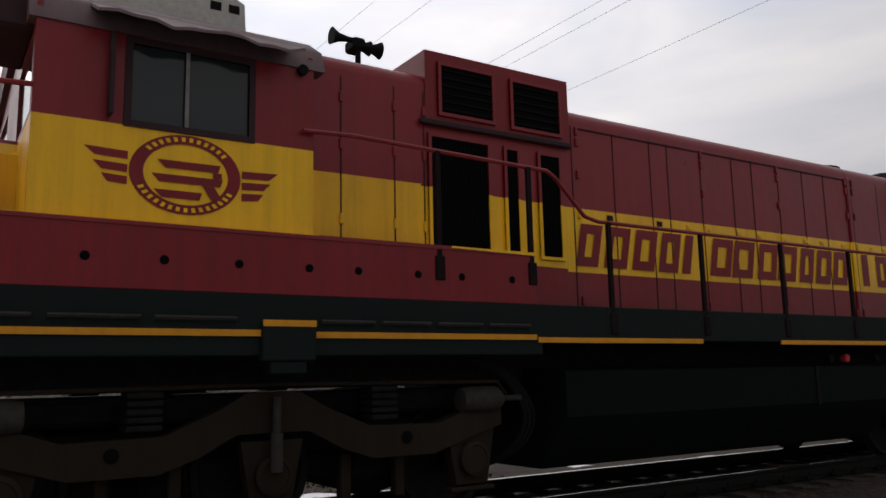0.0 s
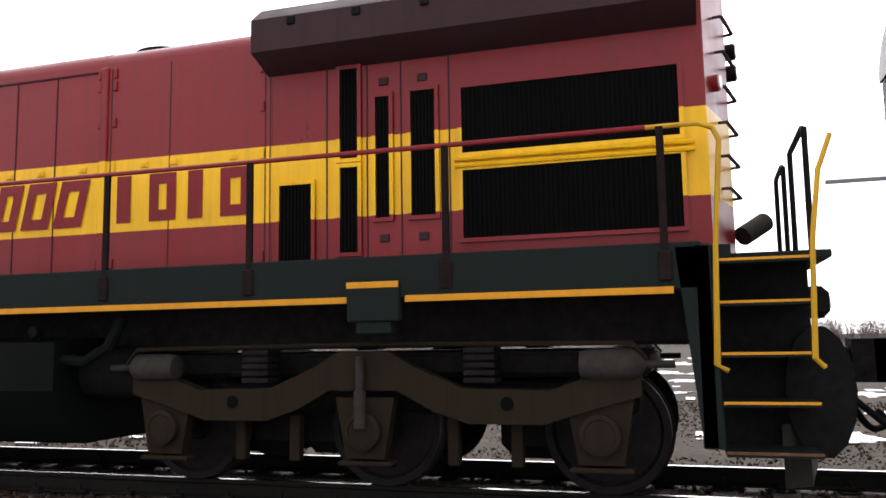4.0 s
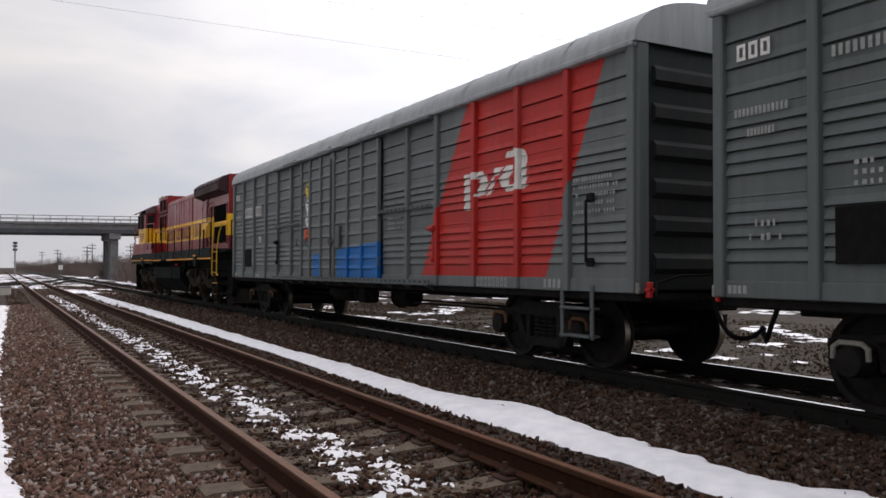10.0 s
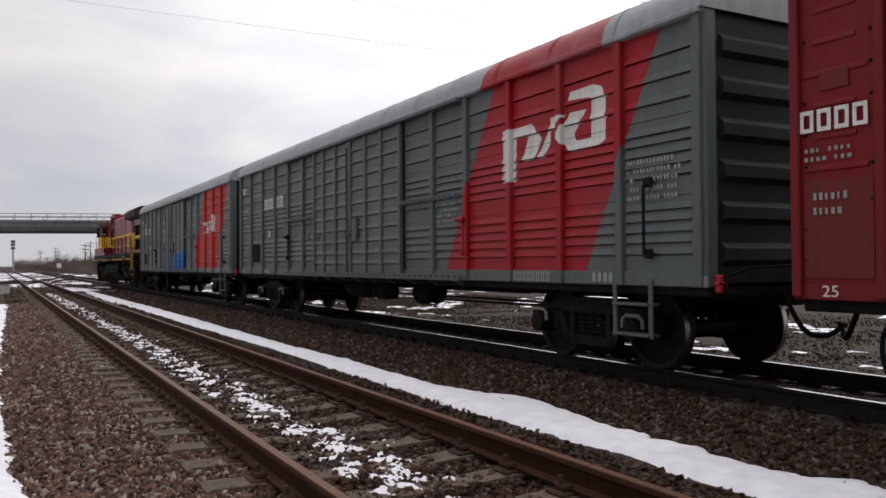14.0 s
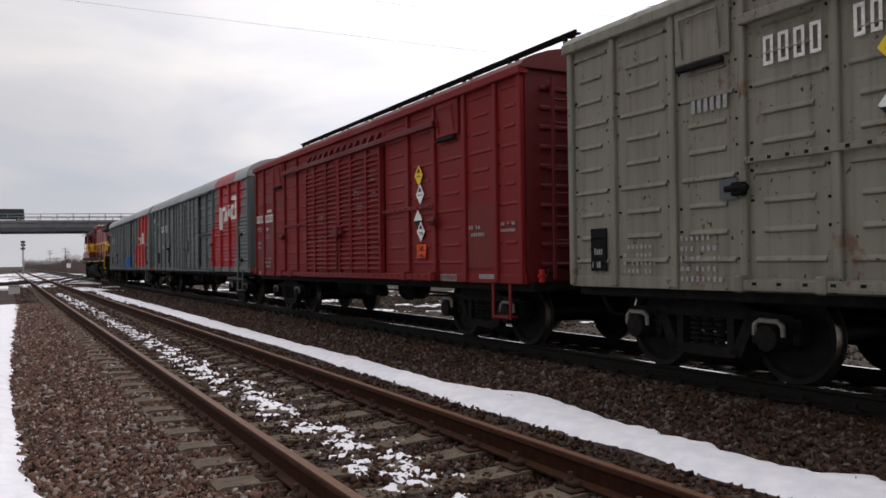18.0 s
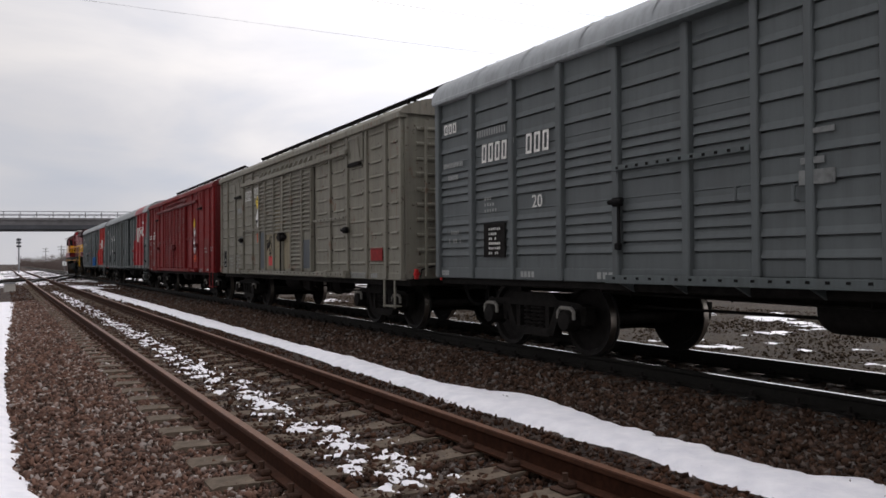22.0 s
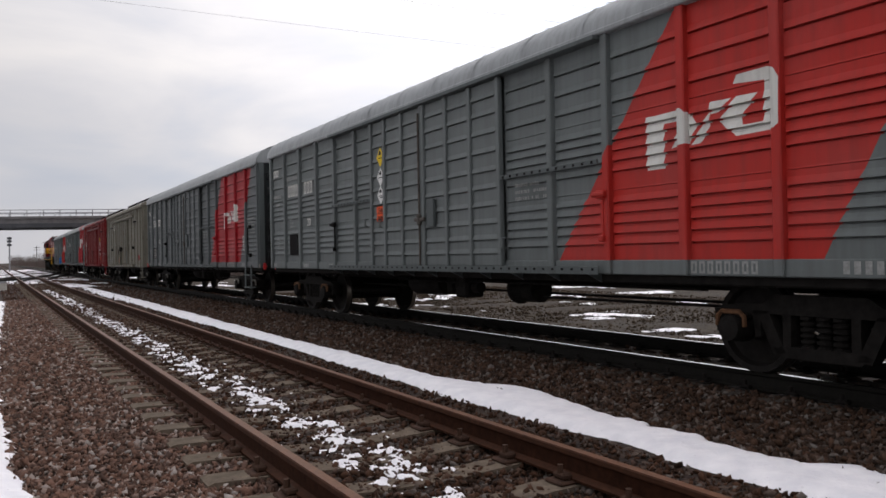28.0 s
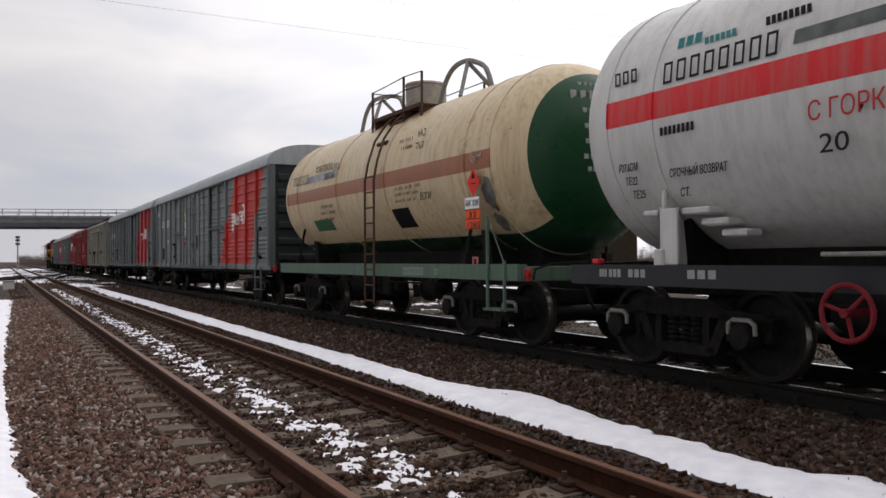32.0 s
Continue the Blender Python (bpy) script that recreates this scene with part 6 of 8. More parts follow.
        for p, q in (((9.60, 2.80), (9.72, 2.80)), ((9.66, 2.74), (9.66, 2.86)), ((9.76, 2.80), (9.86, 2.82)), ((9.84, 2.77), (9.88, 2.86))):
            em.tube([ring(d, math.degrees(math.asin((z - A) / R)), R + 0.012) for d, z in (p, q)], 0.008, 4)
        put("emblem", em, M_FADEWHITE, w, "faded round operator emblem as plain strokes")
        put("lashing_eye", Mesh().box(-1.44, -1.42, Y(9.70), Y(9.67), 1.19, 1.30).box(-1.44, -1.42, Y(9.58), Y(9.55), 1.19, 1.30).box(-1.44, -1.42, Y(9.67), Y(9.58), 1.27, 1.30), M_PINKEYE, w, "faded pink lashing eye", smooth=0)
        x = -1.515
        hazard(w, "hazard_label", x - 0.005, Y(9.72), 2.41, 0.44, M_HAZRED, "flame", "red diamond hazard label")
        pp = put("hazard_plate", Mesh().box(x - 0.005, x, Y(9.88), Y(9.47), 2.02, 2.19), M_HAZWHITE, w, "white plate with black writing", smooth=0)
        words("plate_number", "АК 328", 0.13, x - 0.008, Y(9.49), 2.06, M_DARKLET, pp, width=0.38)
        orange_plate(w, x - 0.005, Y(9.70), 1.86, "33", "1265", 0.42, 0.30)
        bars("wagon_number", -1.465, Y(7.2), 1.0, 0.78, 0.13, 8, M_LETTER, w, "painted wagon number", gap=0.28, hollow=0.022)
        words("lettering", "20", 0.15, -1.465, Y(8.35), 1.01, M_LETTER, w)
        rt = Mesh()
        for i, (ww, z) in enumerate(((0.8, 3.75), (1.3, 3.55), (0.9, 3.35), (0.9, 3.12), (0.9, 2.9), (1.0, 2.68), (0.8, 2.5))):
            for j in range(9):
                xx = -0.1 + ww * (j / 9 - 0.35)
                r0 = min(0.99, math.hypot(xx + 0.03, z + 0.05 - A) / R)
                yy = Y(10.1) - 0.92 * math.sqrt(1 - r0 ** 2.5) - 0.012
                rt.box(xx, xx + ww / 9 * 0.65, yy, yy + 0.03, z, z + (0.13 if i == 1 else 0.07))
        put("lettering", rt, M_LETTER, w, "white warning lettering on the green end", smooth=0)
    else:
        def sx(z):
            """Just outside the shell at a height."""
            return -math.sqrt(R * R - (z - A) ** 2) - 0.012
        bars("lettering", sx(3.2), Y(0.92), 3.22, 0.40, 0.15, 3, M_DARKLET, w, gap=0.3, hollow=0.025)
        bars("wagon_number", sx(3.1), Y(1.70), 3.10, 1.50, 0.22, 8, M_DARKLET, w, "painted wagon number", gap=0.32, hollow=0.027, slant=0.12)
        words("lettering", "С ГОРКИ НЕ СПУСКАТЬ", 0.24, sx(2.83), Y(3.46), 2.44, M_REDLET, w, width=2.3)
        words("lettering", "20", 0.24, sx(2.38), Y(3.52), 2.16, M_DARKLET, w, width=0.28)
        words("lettering", "СРОЧНЫЙ ВОЗВРАТ", 0.13, sx(2.22), Y(1.68), 2.12, M_DARKLET, w, width=0.78)
        words("lettering", "СТ.", 0.13, sx(2.0), Y(1.72), 1.92, M_DARKLET, w, width=0.14)
        for i, (tx, z) in enumerate((("Р27.6ОМ", 2.24), ("ТЕ22", 2.09), ("ТЕ25", 1.94))):
            words("lettering", tx, 0.13, sx(z + 0.1), Y(0.93 + 0.04 * i), z, M_DARKLET, w, width=0.3 if i == 0 else 0.2)
        bars("lettering", sx(2.62), Y(1.66), 2.56, 0.5, 0.09, 8, M_DARKLET, w, gap=0.4)
        bars("emblem", sx(3.47), Y(1.8), 3.47, 0.36, 0.10, 3, M_TEAL, w, "teal operator emblem as plain strokes", slant=0.3)
        bars("emblem", sx(3.42), Y(2.2), 3.42, 0.42, 0.07, 6, M_TEAL, w, "teal operator emblem as plain strokes")
        bars("lettering", sx(3.42), Y(2.95), 3.42, 0.5, 0.08, 8, M_DARKLET, w)
        put("notice_panel", plate_on(ring, R, Y, 3.3, 4.6, 17, 12), M_SMUDGE, w, "dark overpainted smear", smooth=0)
        ms = Mesh()
        for i in range(3):
            ms.box(-1.32 + i * 0.08, -0.9, Y(2.12 + i * 0.16), Y(1.72 + i * 0.2), 1.72 - i * 0.12, 1.80 - i * 0.12, 0, 0.02)
        ms.box(-1.40, -1.36, Y(1.74), Y(1.47), 1.19, 1.80, 0, 0.008)
        ms.box(-1.40, -1.0, Y(1.50), Y(1.47), 1.19, 1.82, 0, 0.008)
        ms.box(-1.40, -1.1, Y(1.44), Y(1.22), 1.72, 1.79, 0, 0.02)
        put("footboard", ms, shell, w, "white stepped brackets")
        hw = Mesh()
        ringpts = [(-1.55, Y(3.81) + 0.235 * math.cos(2 * math.pi * i / 24), 0.80 + 0.235 * math.sin(2 * math.pi * i / 24)) for i in range(25)]
        hw.tube(ringpts, 0.025, 6)
        for k in range(3):
            a = 2 * math.pi * k / 3 + 0.3
            hw.tube([(-1.55, Y(3.81), 0.80), (-1.55, Y(3.81) + 0.23 * math.cos(a), 0.80 + 0.23 * math.sin(a))], 0.02, 6)
        hw.cyl((-1.60, Y(3.81), 0.80), (-1.2, Y(3.81), 0.80), 0.04, 8)
        put("brake_wheel", hw, M_WHEELRED, w, "red spoked brake handwheel")
        for d, ww in ((0.55, 0.14), (0.72, 0.22), (1.05, 0.3), (1.95, 0.42)):
            bars("lettering", -1.465, Y(d), 1.05, ww, 0.09, 3, M_LETTER, w)
        put("cock_handle", Mesh().box(-1.44, -1.34, Y(0.5), Y(0.38), 1.20, 1.26, 0, 0.01).box(-1.41, -1.37, Y(0.46), Y(0.42), 1.15, 1.2), M_REDLAMP, w)
        put("side_step", Mesh().box(-1.6, -1.2, Y(5.6), Y(3.6), 1.27, 1.31, 0, 0.01), M_PALE, w)
    return w


def plate_on(ring, R, Y, d0, d1, a0, a1):
    """A thin sheet laid on the curved shell."""
    m = Mesh()
    n = 4
    lo, hi = sorted((a0, a1))
    vs, fs = [], []
    for r in (R + 0.003, R + 0.007):
        for i in range(n + 1):
            a = lo + (hi - lo) * i / n
            vs += [ring(d0, a, r), ring(d1, a, r)]
    k = 2 * (n + 1)
    for i in range(n):
        fs.append((2 * i, 2 * i + 1, 2 * i + 3, 2 * i + 2))
        fs.append((k + 2 * i, k + 2 * i + 2, k + 2 * i + 3, k + 2 * i + 1))
    return m.add(vs, fs)


def blot_on(ring, R, d, a, rd, ra, seed, lift=0.004):
    """A ragged patch on the curved shell."""
    rng = random.Random(seed)
    n = 18
    vs, fs = [ring(d, a, R + lift + 0.002)], []
    edge = [rng.uniform(0.72, 1.1) for i in range(n)]
    for k in (0.5, 1.0):
        for i in range(n):
            t = 2 * math.pi * i / n
            vs.append(ring(d + rd * k * edge[i] * math.cos(t), a + ra * k * edge[i] * math.sin(t), R + lift))
    for i in range(n):
        j = (i + 1) % n
        fs += [(0, 1 + i, 1 + j), (1 + i, 1 + n + i, 1 + n + j, 1 + j)]
    return Mesh().add(vs, fs)


M_BARE = plain("bare_scuffed_grey", (0.15, 0.145, 0.13), 0.75, 0.5, 9.0)
M_FADEWHITE = plain("faded_white_mark", (0.42, 0.36, 0.31), 0.7, 0.3)
M_PINKEYE = plain("faded_pink_paint", (0.42, 0.13, 0.12), 0.6, 0.25)
M_DOME = plain("dull_grey_dome_paint", (0.26, 0.235, 0.20), 0.7, 0.3, 8.0)
M_SMUDGE = plain("grey_green_smudge", (0.10, 0.11, 0.10), 0.8, 0.4, 5.0)
M_WHEELRED = plain("dark_red_handwheel_paint", (0.16, 0.014, 0.02), 0.6, 0.3)
M_GREENPLATE = plain("green_plate_paint", (0.03, 0.10, 0.045), 0.6, 0.25)
M_SMEAR = plain("pale_blue_overpaint", (0.30, 0.31, 0.33), 0.7, 0.3, 5.0)
M_TEAL = plain("teal_paint", (0.05, 0.22, 0.22), 0.6, 0.2)
BEIGE = (0.50, 0.395, 0.24)
K7 = paint("beige_tank_paint_with_brown_band", BEIGE, 0.42, [((0.26, 0.085, 0.038), [[(-0.55, 2.60), (-10.1, 2.60), (-10.1, 2.88), (-0.55, 2.88)]])], dirt=(0.20, 0.10, 0.035), amount=0.55, rust=0.32, spec=0.4)
K7G = paint("dark_green_tank_belly_paint", (0.005, 0.034, 0.015), 0.3, amount=0.35, dirt=(0.012, 0.016, 0.009), spec=0.4)
K7E = paint("green_tank_end_paint", (0.006, 0.044, 0.015), 0.26, amount=0.35, dirt=(0.02, 0.03, 0.015))
K8 = paint("white_tank_paint_with_red_band", (0.50, 0.49, 0.47), 0.4, [((0.55, 0.02, 0.025), [[(-0.80, 2.75), (-10.6, 2.75), (-10.6, 3.05), (-0.80, 3.05)]])],
           dirt=(0.22, 0.20, 0.17), amount=0.45, fade=0.0)
GREENSILL = paint("faded_green_sill_paint", (0.088, 0.135, 0.098), 0.6, amount=0.4)
BLACKSILL = paint("black_sill_paint", (0.022, 0.022, 0.026), 0.5, amount=0.3)
TRAIN.append((tank_wagon(-125.6, "beige gas tank wagon with brown band and green end", K7, GREENSILL, K7E, "beige"), -125.6))
TRAIN.append((tank_wagon(-137.6, "white tank wagon with red band and black lettering", K8, BLACKSILL, K8, "white"), -137.6))

# ---- locomotive ----
LO = -10.5


def Lp(y):
    return y - LO


def loco_paint():
    yel = [[(Lp(-19.75), 2.35), (Lp(-8.1), 2.36), (Lp(-8.1), 3.07), (Lp(-19.75), 3.06)], [(Lp(-8.1), 2.39), (Lp(-6.27), 2.42), (Lp(-6.27), 3.10), (Lp(-8.1), 3.07)],
           [(Lp(-6.27), 2.46), (Lp(-4.98), 2.46), (Lp(-4.98), 3.12), (Lp(-6.27), 3.12)], [(Lp(-4.98), 2.43), (Lp(-2.0), 2.43), (Lp(-2.0), 3.16), (Lp(-4.98), 3.16)],
           [(Lp(-2.0), 2.43), (Lp(-0.9), 2.43), (Lp(-0.9), 3.0), (Lp(-2.0), 3.0)]]
    return paint("maroon_and_yellow_paint", MAROON, 0.36, [(YELLOW, yel)], amount=0.22, fade=0.25, dirt=(0.03, 0.018, 0.016), spec=0.32)


M_LOCO = loco_paint()
M_MAROON = paint("maroon_paint", MAROON, 0.38, spec=0.26, amount=0.35, fade=0.25, dirt=(0.03, 0.018, 0.016))
M_YELLOW = paint("yellow_paint", YELLOW, 0.45, amount=0.3, dirt=(0.09, 0.05, 0.02))
M_SILL = paint("dark_green_grey_paint", (0.0075, 0.0120, 0.0105), 0.75, amount=0.3, dirt=(0.010, 0.010, 0.009), spec=0.12)
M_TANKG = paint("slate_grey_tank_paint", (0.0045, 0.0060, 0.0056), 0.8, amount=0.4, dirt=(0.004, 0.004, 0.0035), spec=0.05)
M_GRAB = paint("dulled_yellow_rail_paint", (0.52, 0.29, 0.012), 0.5, amount=0.4, dirt=(0.1, 0.06, 0.03))
M_STRIPE = paint("orange_yellow_stripe", (0.60, 0.26, 0.012), 0.5, amount=0.25, dirt=(0.12, 0.06, 0.02))
M_TRUCK = paint("dusty_brown_truck_paint", (0.023, 0.0165, 0.0105), 0.85, amount=0.5, dirt=(0.011, 0.009, 0.007), spec=0.06)
M_WING = paint("sooty_maroon_paint", (0.034, 0.014, 0.016), 0.65, amount=0.4, dirt=(0.012, 0.01, 0.01))
M_PLOUGH = plain("scraped_plough_steel", (0.030, 0.027, 0.024), 0.6, 0.5, 5.0)
M_POST = plain("sooty_stanchion_paint", (0.013, 0.0075, 0.0075), 0.75, 0.3)
M_GRILLE = plain("black_grille", (0.003, 0.003, 0.003), 0.9, 0.2)
M_ROOFCAB = paint("dusty_pink_cab_roof", (0.115, 0.070, 0.072), 0.6, amount=0.5)
M_DUSTGREY = plain("dull_grey_cylinder", (0.034, 0.03, 0.026), 0.8, 0.3)
M_AC = plain("cream_plastic_housing", (0.42, 0.40, 0.36), 0.6, 0.15)


def locomotive():
    w = empty("locomotive", pose(XC, LO, 0), "maroon and yellow diesel locomotive with sooty radiator wings", "locomotive")
    XS, XH, XB = -1.65, -1.146, -1.58

    def grille(a, b, z0, z1, x, parent, bars_n, name="grille", flat=False):
        g = box(name, x - 0.010, x + 0.03, Lp(a), Lp(b), z0, z1, M_GRILLE, parent, "black louvred grille", c=0)
        fr = Mesh()
        for (p, q, r, s) in ((a, b, z1, z1 + 0.035), (a, b, z0 - 0.035, z0), (a + 0.035, a, z0, z1), (b, b - 0.035, z0, z1)):
            fr.box(x - 0.030, x + 0.02, Lp(p), Lp(q), r, s)
        put("grille_frame", fr, M_LOCO, g, smooth=0)
        sl = Mesh()
        n = bars_n
        for i in range(n):
            if flat:
                z = z0 + (z1 - z0) * (i + 0.5) / n
                sl.prism([(x - 0.006, z - 0.02), (x - 0.024, z - 0.016), (x - 0.024, z - 0.008), (x - 0.006, z + 0.02)], "y", Lp(a), Lp(b))
            else:
                yy = a + (b - a) * (i + 0.5) / n
                sl.box(x - 0.022, x - 0.006, Lp(yy) - 0.008, Lp(yy) + 0.008, z0, z1)
        put("slat", sl, M_GRILLE, g, smooth=0)["kind"] = "stuff"
        return g

    # long hood, with rounded top edges
    def hood(a, b, top, half, name, mat, lab):
        r = 0.16
        prof = [(-half, 1.9)] + [(-half + r - r * math.cos(radians(k)), top - r + r * math.sin(radians(k))) for k in (0, 22, 45, 68, 90)]
        prof += [(-p, q) for p, q in prof[::-1]]
        return put(name, Mesh().prism(prof, "y", Lp(b), Lp(a)), mat, w, lab)

    h1 = hood(-4.9, -6.34, 4.27, 1.146, "hood", M_LOCO, "maroon equipment hood behind the cab")
    h2 = hood(-6.34, -8.18, 4.10, 1.146, "hood", M_LOCO, "maroon hood under the blower housing")
    h3 = hood(-8.18, -13.53, 4.21, 1.146, "hood", M_LOCO, "long engine hood with a yellow band")
    h4 = hood(-13.53, -15.4, 4.20, 1.150, "hood", M_LOCO, "engine hood with a yellow band")
    # seams, door leaves, hinges and latches on the engine hood
    for y in (-5.42, -5.98, -6.31):
        put("door_seam", Mesh().box(XH - 0.006, XH + 0.004, Lp(y) - 0.006, Lp(y) + 0.006, 2.46, 4.05), M_WING, h1)
        for z in (2.7, 3.4, 3.85):
            put("hinge", Mesh().box(XH - 0.02, XH, Lp(y) - 0.02, Lp(y) + 0.02, z - 0.05, z + 0.05, 0, 0.006), M_LOCO, h1)
    for y in (-8.22, -8.85, -9.45, -9.75, -10.34, -10.95, -11.35, -11.9, -12.45, -12.95, -13.5, -13.62, -14.3, -15.33):
        put("door_seam", Mesh().box(XH - 0.006, XH + 0.004, Lp(y) - 0.006, Lp(y) + 0.006, 1.96, 4.0), M_WING, h3 if y > -13.55 else h4)
    for y in (-8.3, -10.36, -11.88, -13.48, -13.66, -15.3):
        for z in (2.05, 3.0, 3.45, 3.82, 3.95):
            put("hinge", Mesh().box(XH - 0.022, XH, Lp(y) - 0.022, Lp(y) + 0.022, z - 0.05, z + 0.05, 0, 0.006), M_LOCO, h3 if y > -13.55 else h4)
    for y in (-8.75, -9.55, -10.05, -10.42, -11.0, -11.4, -11.92, -12.4, -12.78, -13.3, -14.02, -14.35, -15.0):
        put("latch", Mesh().box(XH - 0.016, XH, Lp(y) - 0.045, Lp(y) + 0.045, 2.97, 3.03, 0, 0.006).box(XH - 0.022, XH, Lp(y) - 0.02, Lp(y) + 0.02, 2.985, 3.015), M_WING if y in (-8.75, -9.55) else M_LOCO, h3 if y > -13.55 else h4)
    for y0, y1 in ((-8.3, -10.3), (-10.4, -13.5)):
        put("roof_seam", Mesh().box(XH - 0.012, XH + 0.004, Lp(y1), Lp(y0), 3.975, 3.99), M_WING, h3)
    put("hood_rib", Mesh().box(XH - 0.03, XH + 0.02, Lp(-13.58), Lp(-13.5), 1.95, 4.02, 0, 0.012), M_LOCO, h4)
    # blower housing
    bh = put("blower_housing", Mesh().prism([(Lp(-6.33), 3.78), (Lp(-8.19), 3.78), (Lp(-8.19), 4.50), (Lp(-6.33), 4.50)], "x", XH - 0.012, -XH + 0.012), M_MAROON, w, "raised blower housing with two vents")
    put("lip", Mesh().box(XH - 0.06, XH, Lp(-8.19), Lp(-6.25), 3.72, 3.78, 0, 0.012), M_WING, bh)
    grille(-7.17, -6.47, 3.87, 4.36, XH - 0.014, bh, 6, flat=True)
    grille(-8.07, -7.37, 3.86, 4.35, XH - 0.014, bh, 6, flat=True)
    grille(-7.10, -6.35, 2.52, 3.61, XH, h2, 22)
    grille(-7.48, -7.27, 2.52, 3.60, XH, h2, 7)
    grille(-8.05, -7.72, 2.50, 3.60, XH, h2, 10)
    # cab
    r = 0.30
    pr = [(XB, 2.42), (XB, 3.86), (XB + 0.07, 4.0), (-1.1, 4.16), (-0.5, 4.25), (0.5, 4.25), (1.1, 4.16), (-XB - 0.07, 4.0), (-XB, 3.86), (-XB, 2.42)]
    # side walls with their window openings, ends, roof
    wa, wb, za, zb = -3.50, -4.40, 3.20, 3.80
    ca, cb = -2.84, -4.96
    for s in (-1, 1):
        cab = Mesh()
        for (p, q, u, v) in ((ca, cb, 2.42, za), (ca, cb, zb, 3.88), (ca, wa, za, zb), (wb, cb, za, zb)):
            cab.box(s * 1.58, s * 1.54, Lp(q), Lp(p), u, v)
        put("cab_side", cab, M_LOCO, w, "cab side wall, maroon over yellow", smooth=0)
    # rear wall of the cab with a window on the walkway side
    rw = Mesh()
    for (x0, x1, u, v) in ((-1.56, -1.14, 2.42, 3.18), (-1.56, -1.50, 3.18, 3.78), (-1.20, -1.14, 3.18, 3.78), (-1.56, -1.14, 3.78, 3.98), (1.14, 1.56, 2.42, 3.98), (-1.14, 1.14, 3.98, 4.1)):
        rw.box(x0, x1, Lp(cb), Lp(cb) + 0.04, u, v)
    put("cab_rear_wall", rw, M_LOCO, w, smooth=0)
    put("cab_pane", Mesh().box(-1.50, -1.20, Lp(cb) + 0.015, Lp(cb) + 0.025, 3.18, 3.78), M_GLASS, w, smooth=0)
    put("cab_front_wall", Mesh().box(-1.56, 1.56, Lp(ca) - 0.04, Lp(ca), 2.42, 3.2).box(-1.56, 1.56, Lp(ca) - 0.04, Lp(ca), 3.75, 4.0).box(-1.56, -1.45, Lp(ca) - 0.04, Lp(ca), 3.2, 3.75)
        .box(1.45, 1.56, Lp(ca) - 0.04, Lp(ca), 3.2, 3.75).box(-0.5, 0.5, Lp(ca) - 0.04, Lp(ca), 3.2, 3.75), M_LOCO, w, smooth=0)
    put("cab_pane", Mesh().box(-1.45, 1.45, Lp(ca) - 0.03, Lp(ca) - 0.02, 3.2, 3.75), M_GLASS, w, smooth=0)
    put("cab_floor", Mesh().box(-1.54, 1.54, Lp(cb) + 0.04, Lp(ca) - 0.04, 2.40, 2.46), M_UNDER, w)
    roof = put("cab_roof", Mesh().prism([(XB - 0.02, 3.86), (-1.52, 4.06), (-1.25, 4.24), (-0.6, 4.38), (0.6, 4.38), (1.25, 4.24), (1.52, 4.06), (-XB + 0.02, 3.86), (1.45, 3.86), (0, 4.1), (-1.45, 3.86)], "y", Lp(cb) - 0.10, Lp(ca) + 0.05), M_ROOFCAB, w, "curved dusty cab roof")
    aw = Mesh()
    n = 12
    for i in range(n + 1):
        y = -3.2 - 1.56 * i / n
        wave = 0.02 * math.sin(i * 1.1) + 0.012 * math.sin(i * 2.7)
        for px, pz in ((-1.52, 4.08), (-1.87, 3.90 + wave), (-1.88, 3.87 + wave), (-1.52, 4.05)):
            aw.v.append((px, Lp(y), pz))
    for i in range(n):
        for k in range(4):
            aw.f.append((i * 4 + k, i * 4 + (k + 1) % 4, i * 4 + 4 + (k + 1) % 4, i * 4 + 4 + k))
    aw.f += [(0, 1, 2, 3), (n * 4, n * 4 + 1, n * 4 + 2, n * 4 + 3)]
    aw.mi = [0] * len(aw.f)
    put("rain_gutter", aw, M_ROOFCAB, roof, "bent sheet awning over the window")
    ac = put("air_conditioner", Mesh().prism([(Lp(-3.2), 4.36), (Lp(-3.2), 4.66), (Lp(-3.3), 4.76), (Lp(-4.52), 4.80), (Lp(-4.64), 4.74), (Lp(-4.66), 4.36)], "x", -0.72, 0.72), M_AC, roof, "cream roof air conditioner")
    for k in (0, 0.17):
        put("vent_hole", Mesh().box(-0.726, -0.71, Lp(-4.42 - k), Lp(-4.32 - k), 4.63, 4.71), M_BLACK, roof)
    fr = Mesh()
    for (p, q, u, v) in ((wa + 0.05, wb - 0.05, zb, zb + 0.05), (wa + 0.05, wb - 0.05, za - 0.05, za), (wa + 0.05, wa, za, zb), (wb, wb - 0.05, za, zb), (-3.89, -3.92, za, zb)):
        fr.box(XB - 0.015, XB + 0.05, Lp(q), Lp(p), u, v)
    win = put("cab_window", fr, M_WING, w, "sliding cab window with a dark frame", smooth=0)
    put("pane", Mesh().box(XB + 0.015, XB + 0.022, Lp(wb), Lp(wa), za, zb), M_GLASS, win, smooth=0)
    put("window_bar", Mesh().box(XB - 0.02, XB - 0.012, Lp(-3.92), Lp(-3.89), za, zb), M_PALE, win, "pale worn sliding-window bar", smooth=0)
    put("wind_deflector", Mesh().box(XB - 0.12, XB - 0.01, Lp(-3.36), Lp(-3.33), 3.2, 3.82, 0, 0.004), M_WING, w)
    put("marker_lamp", Mesh().cyl((XB - 0.05, Lp(-4.85), 3.84), (XB, Lp(-4.85), 3.84), 0.045, 10), M_BLACK, w)
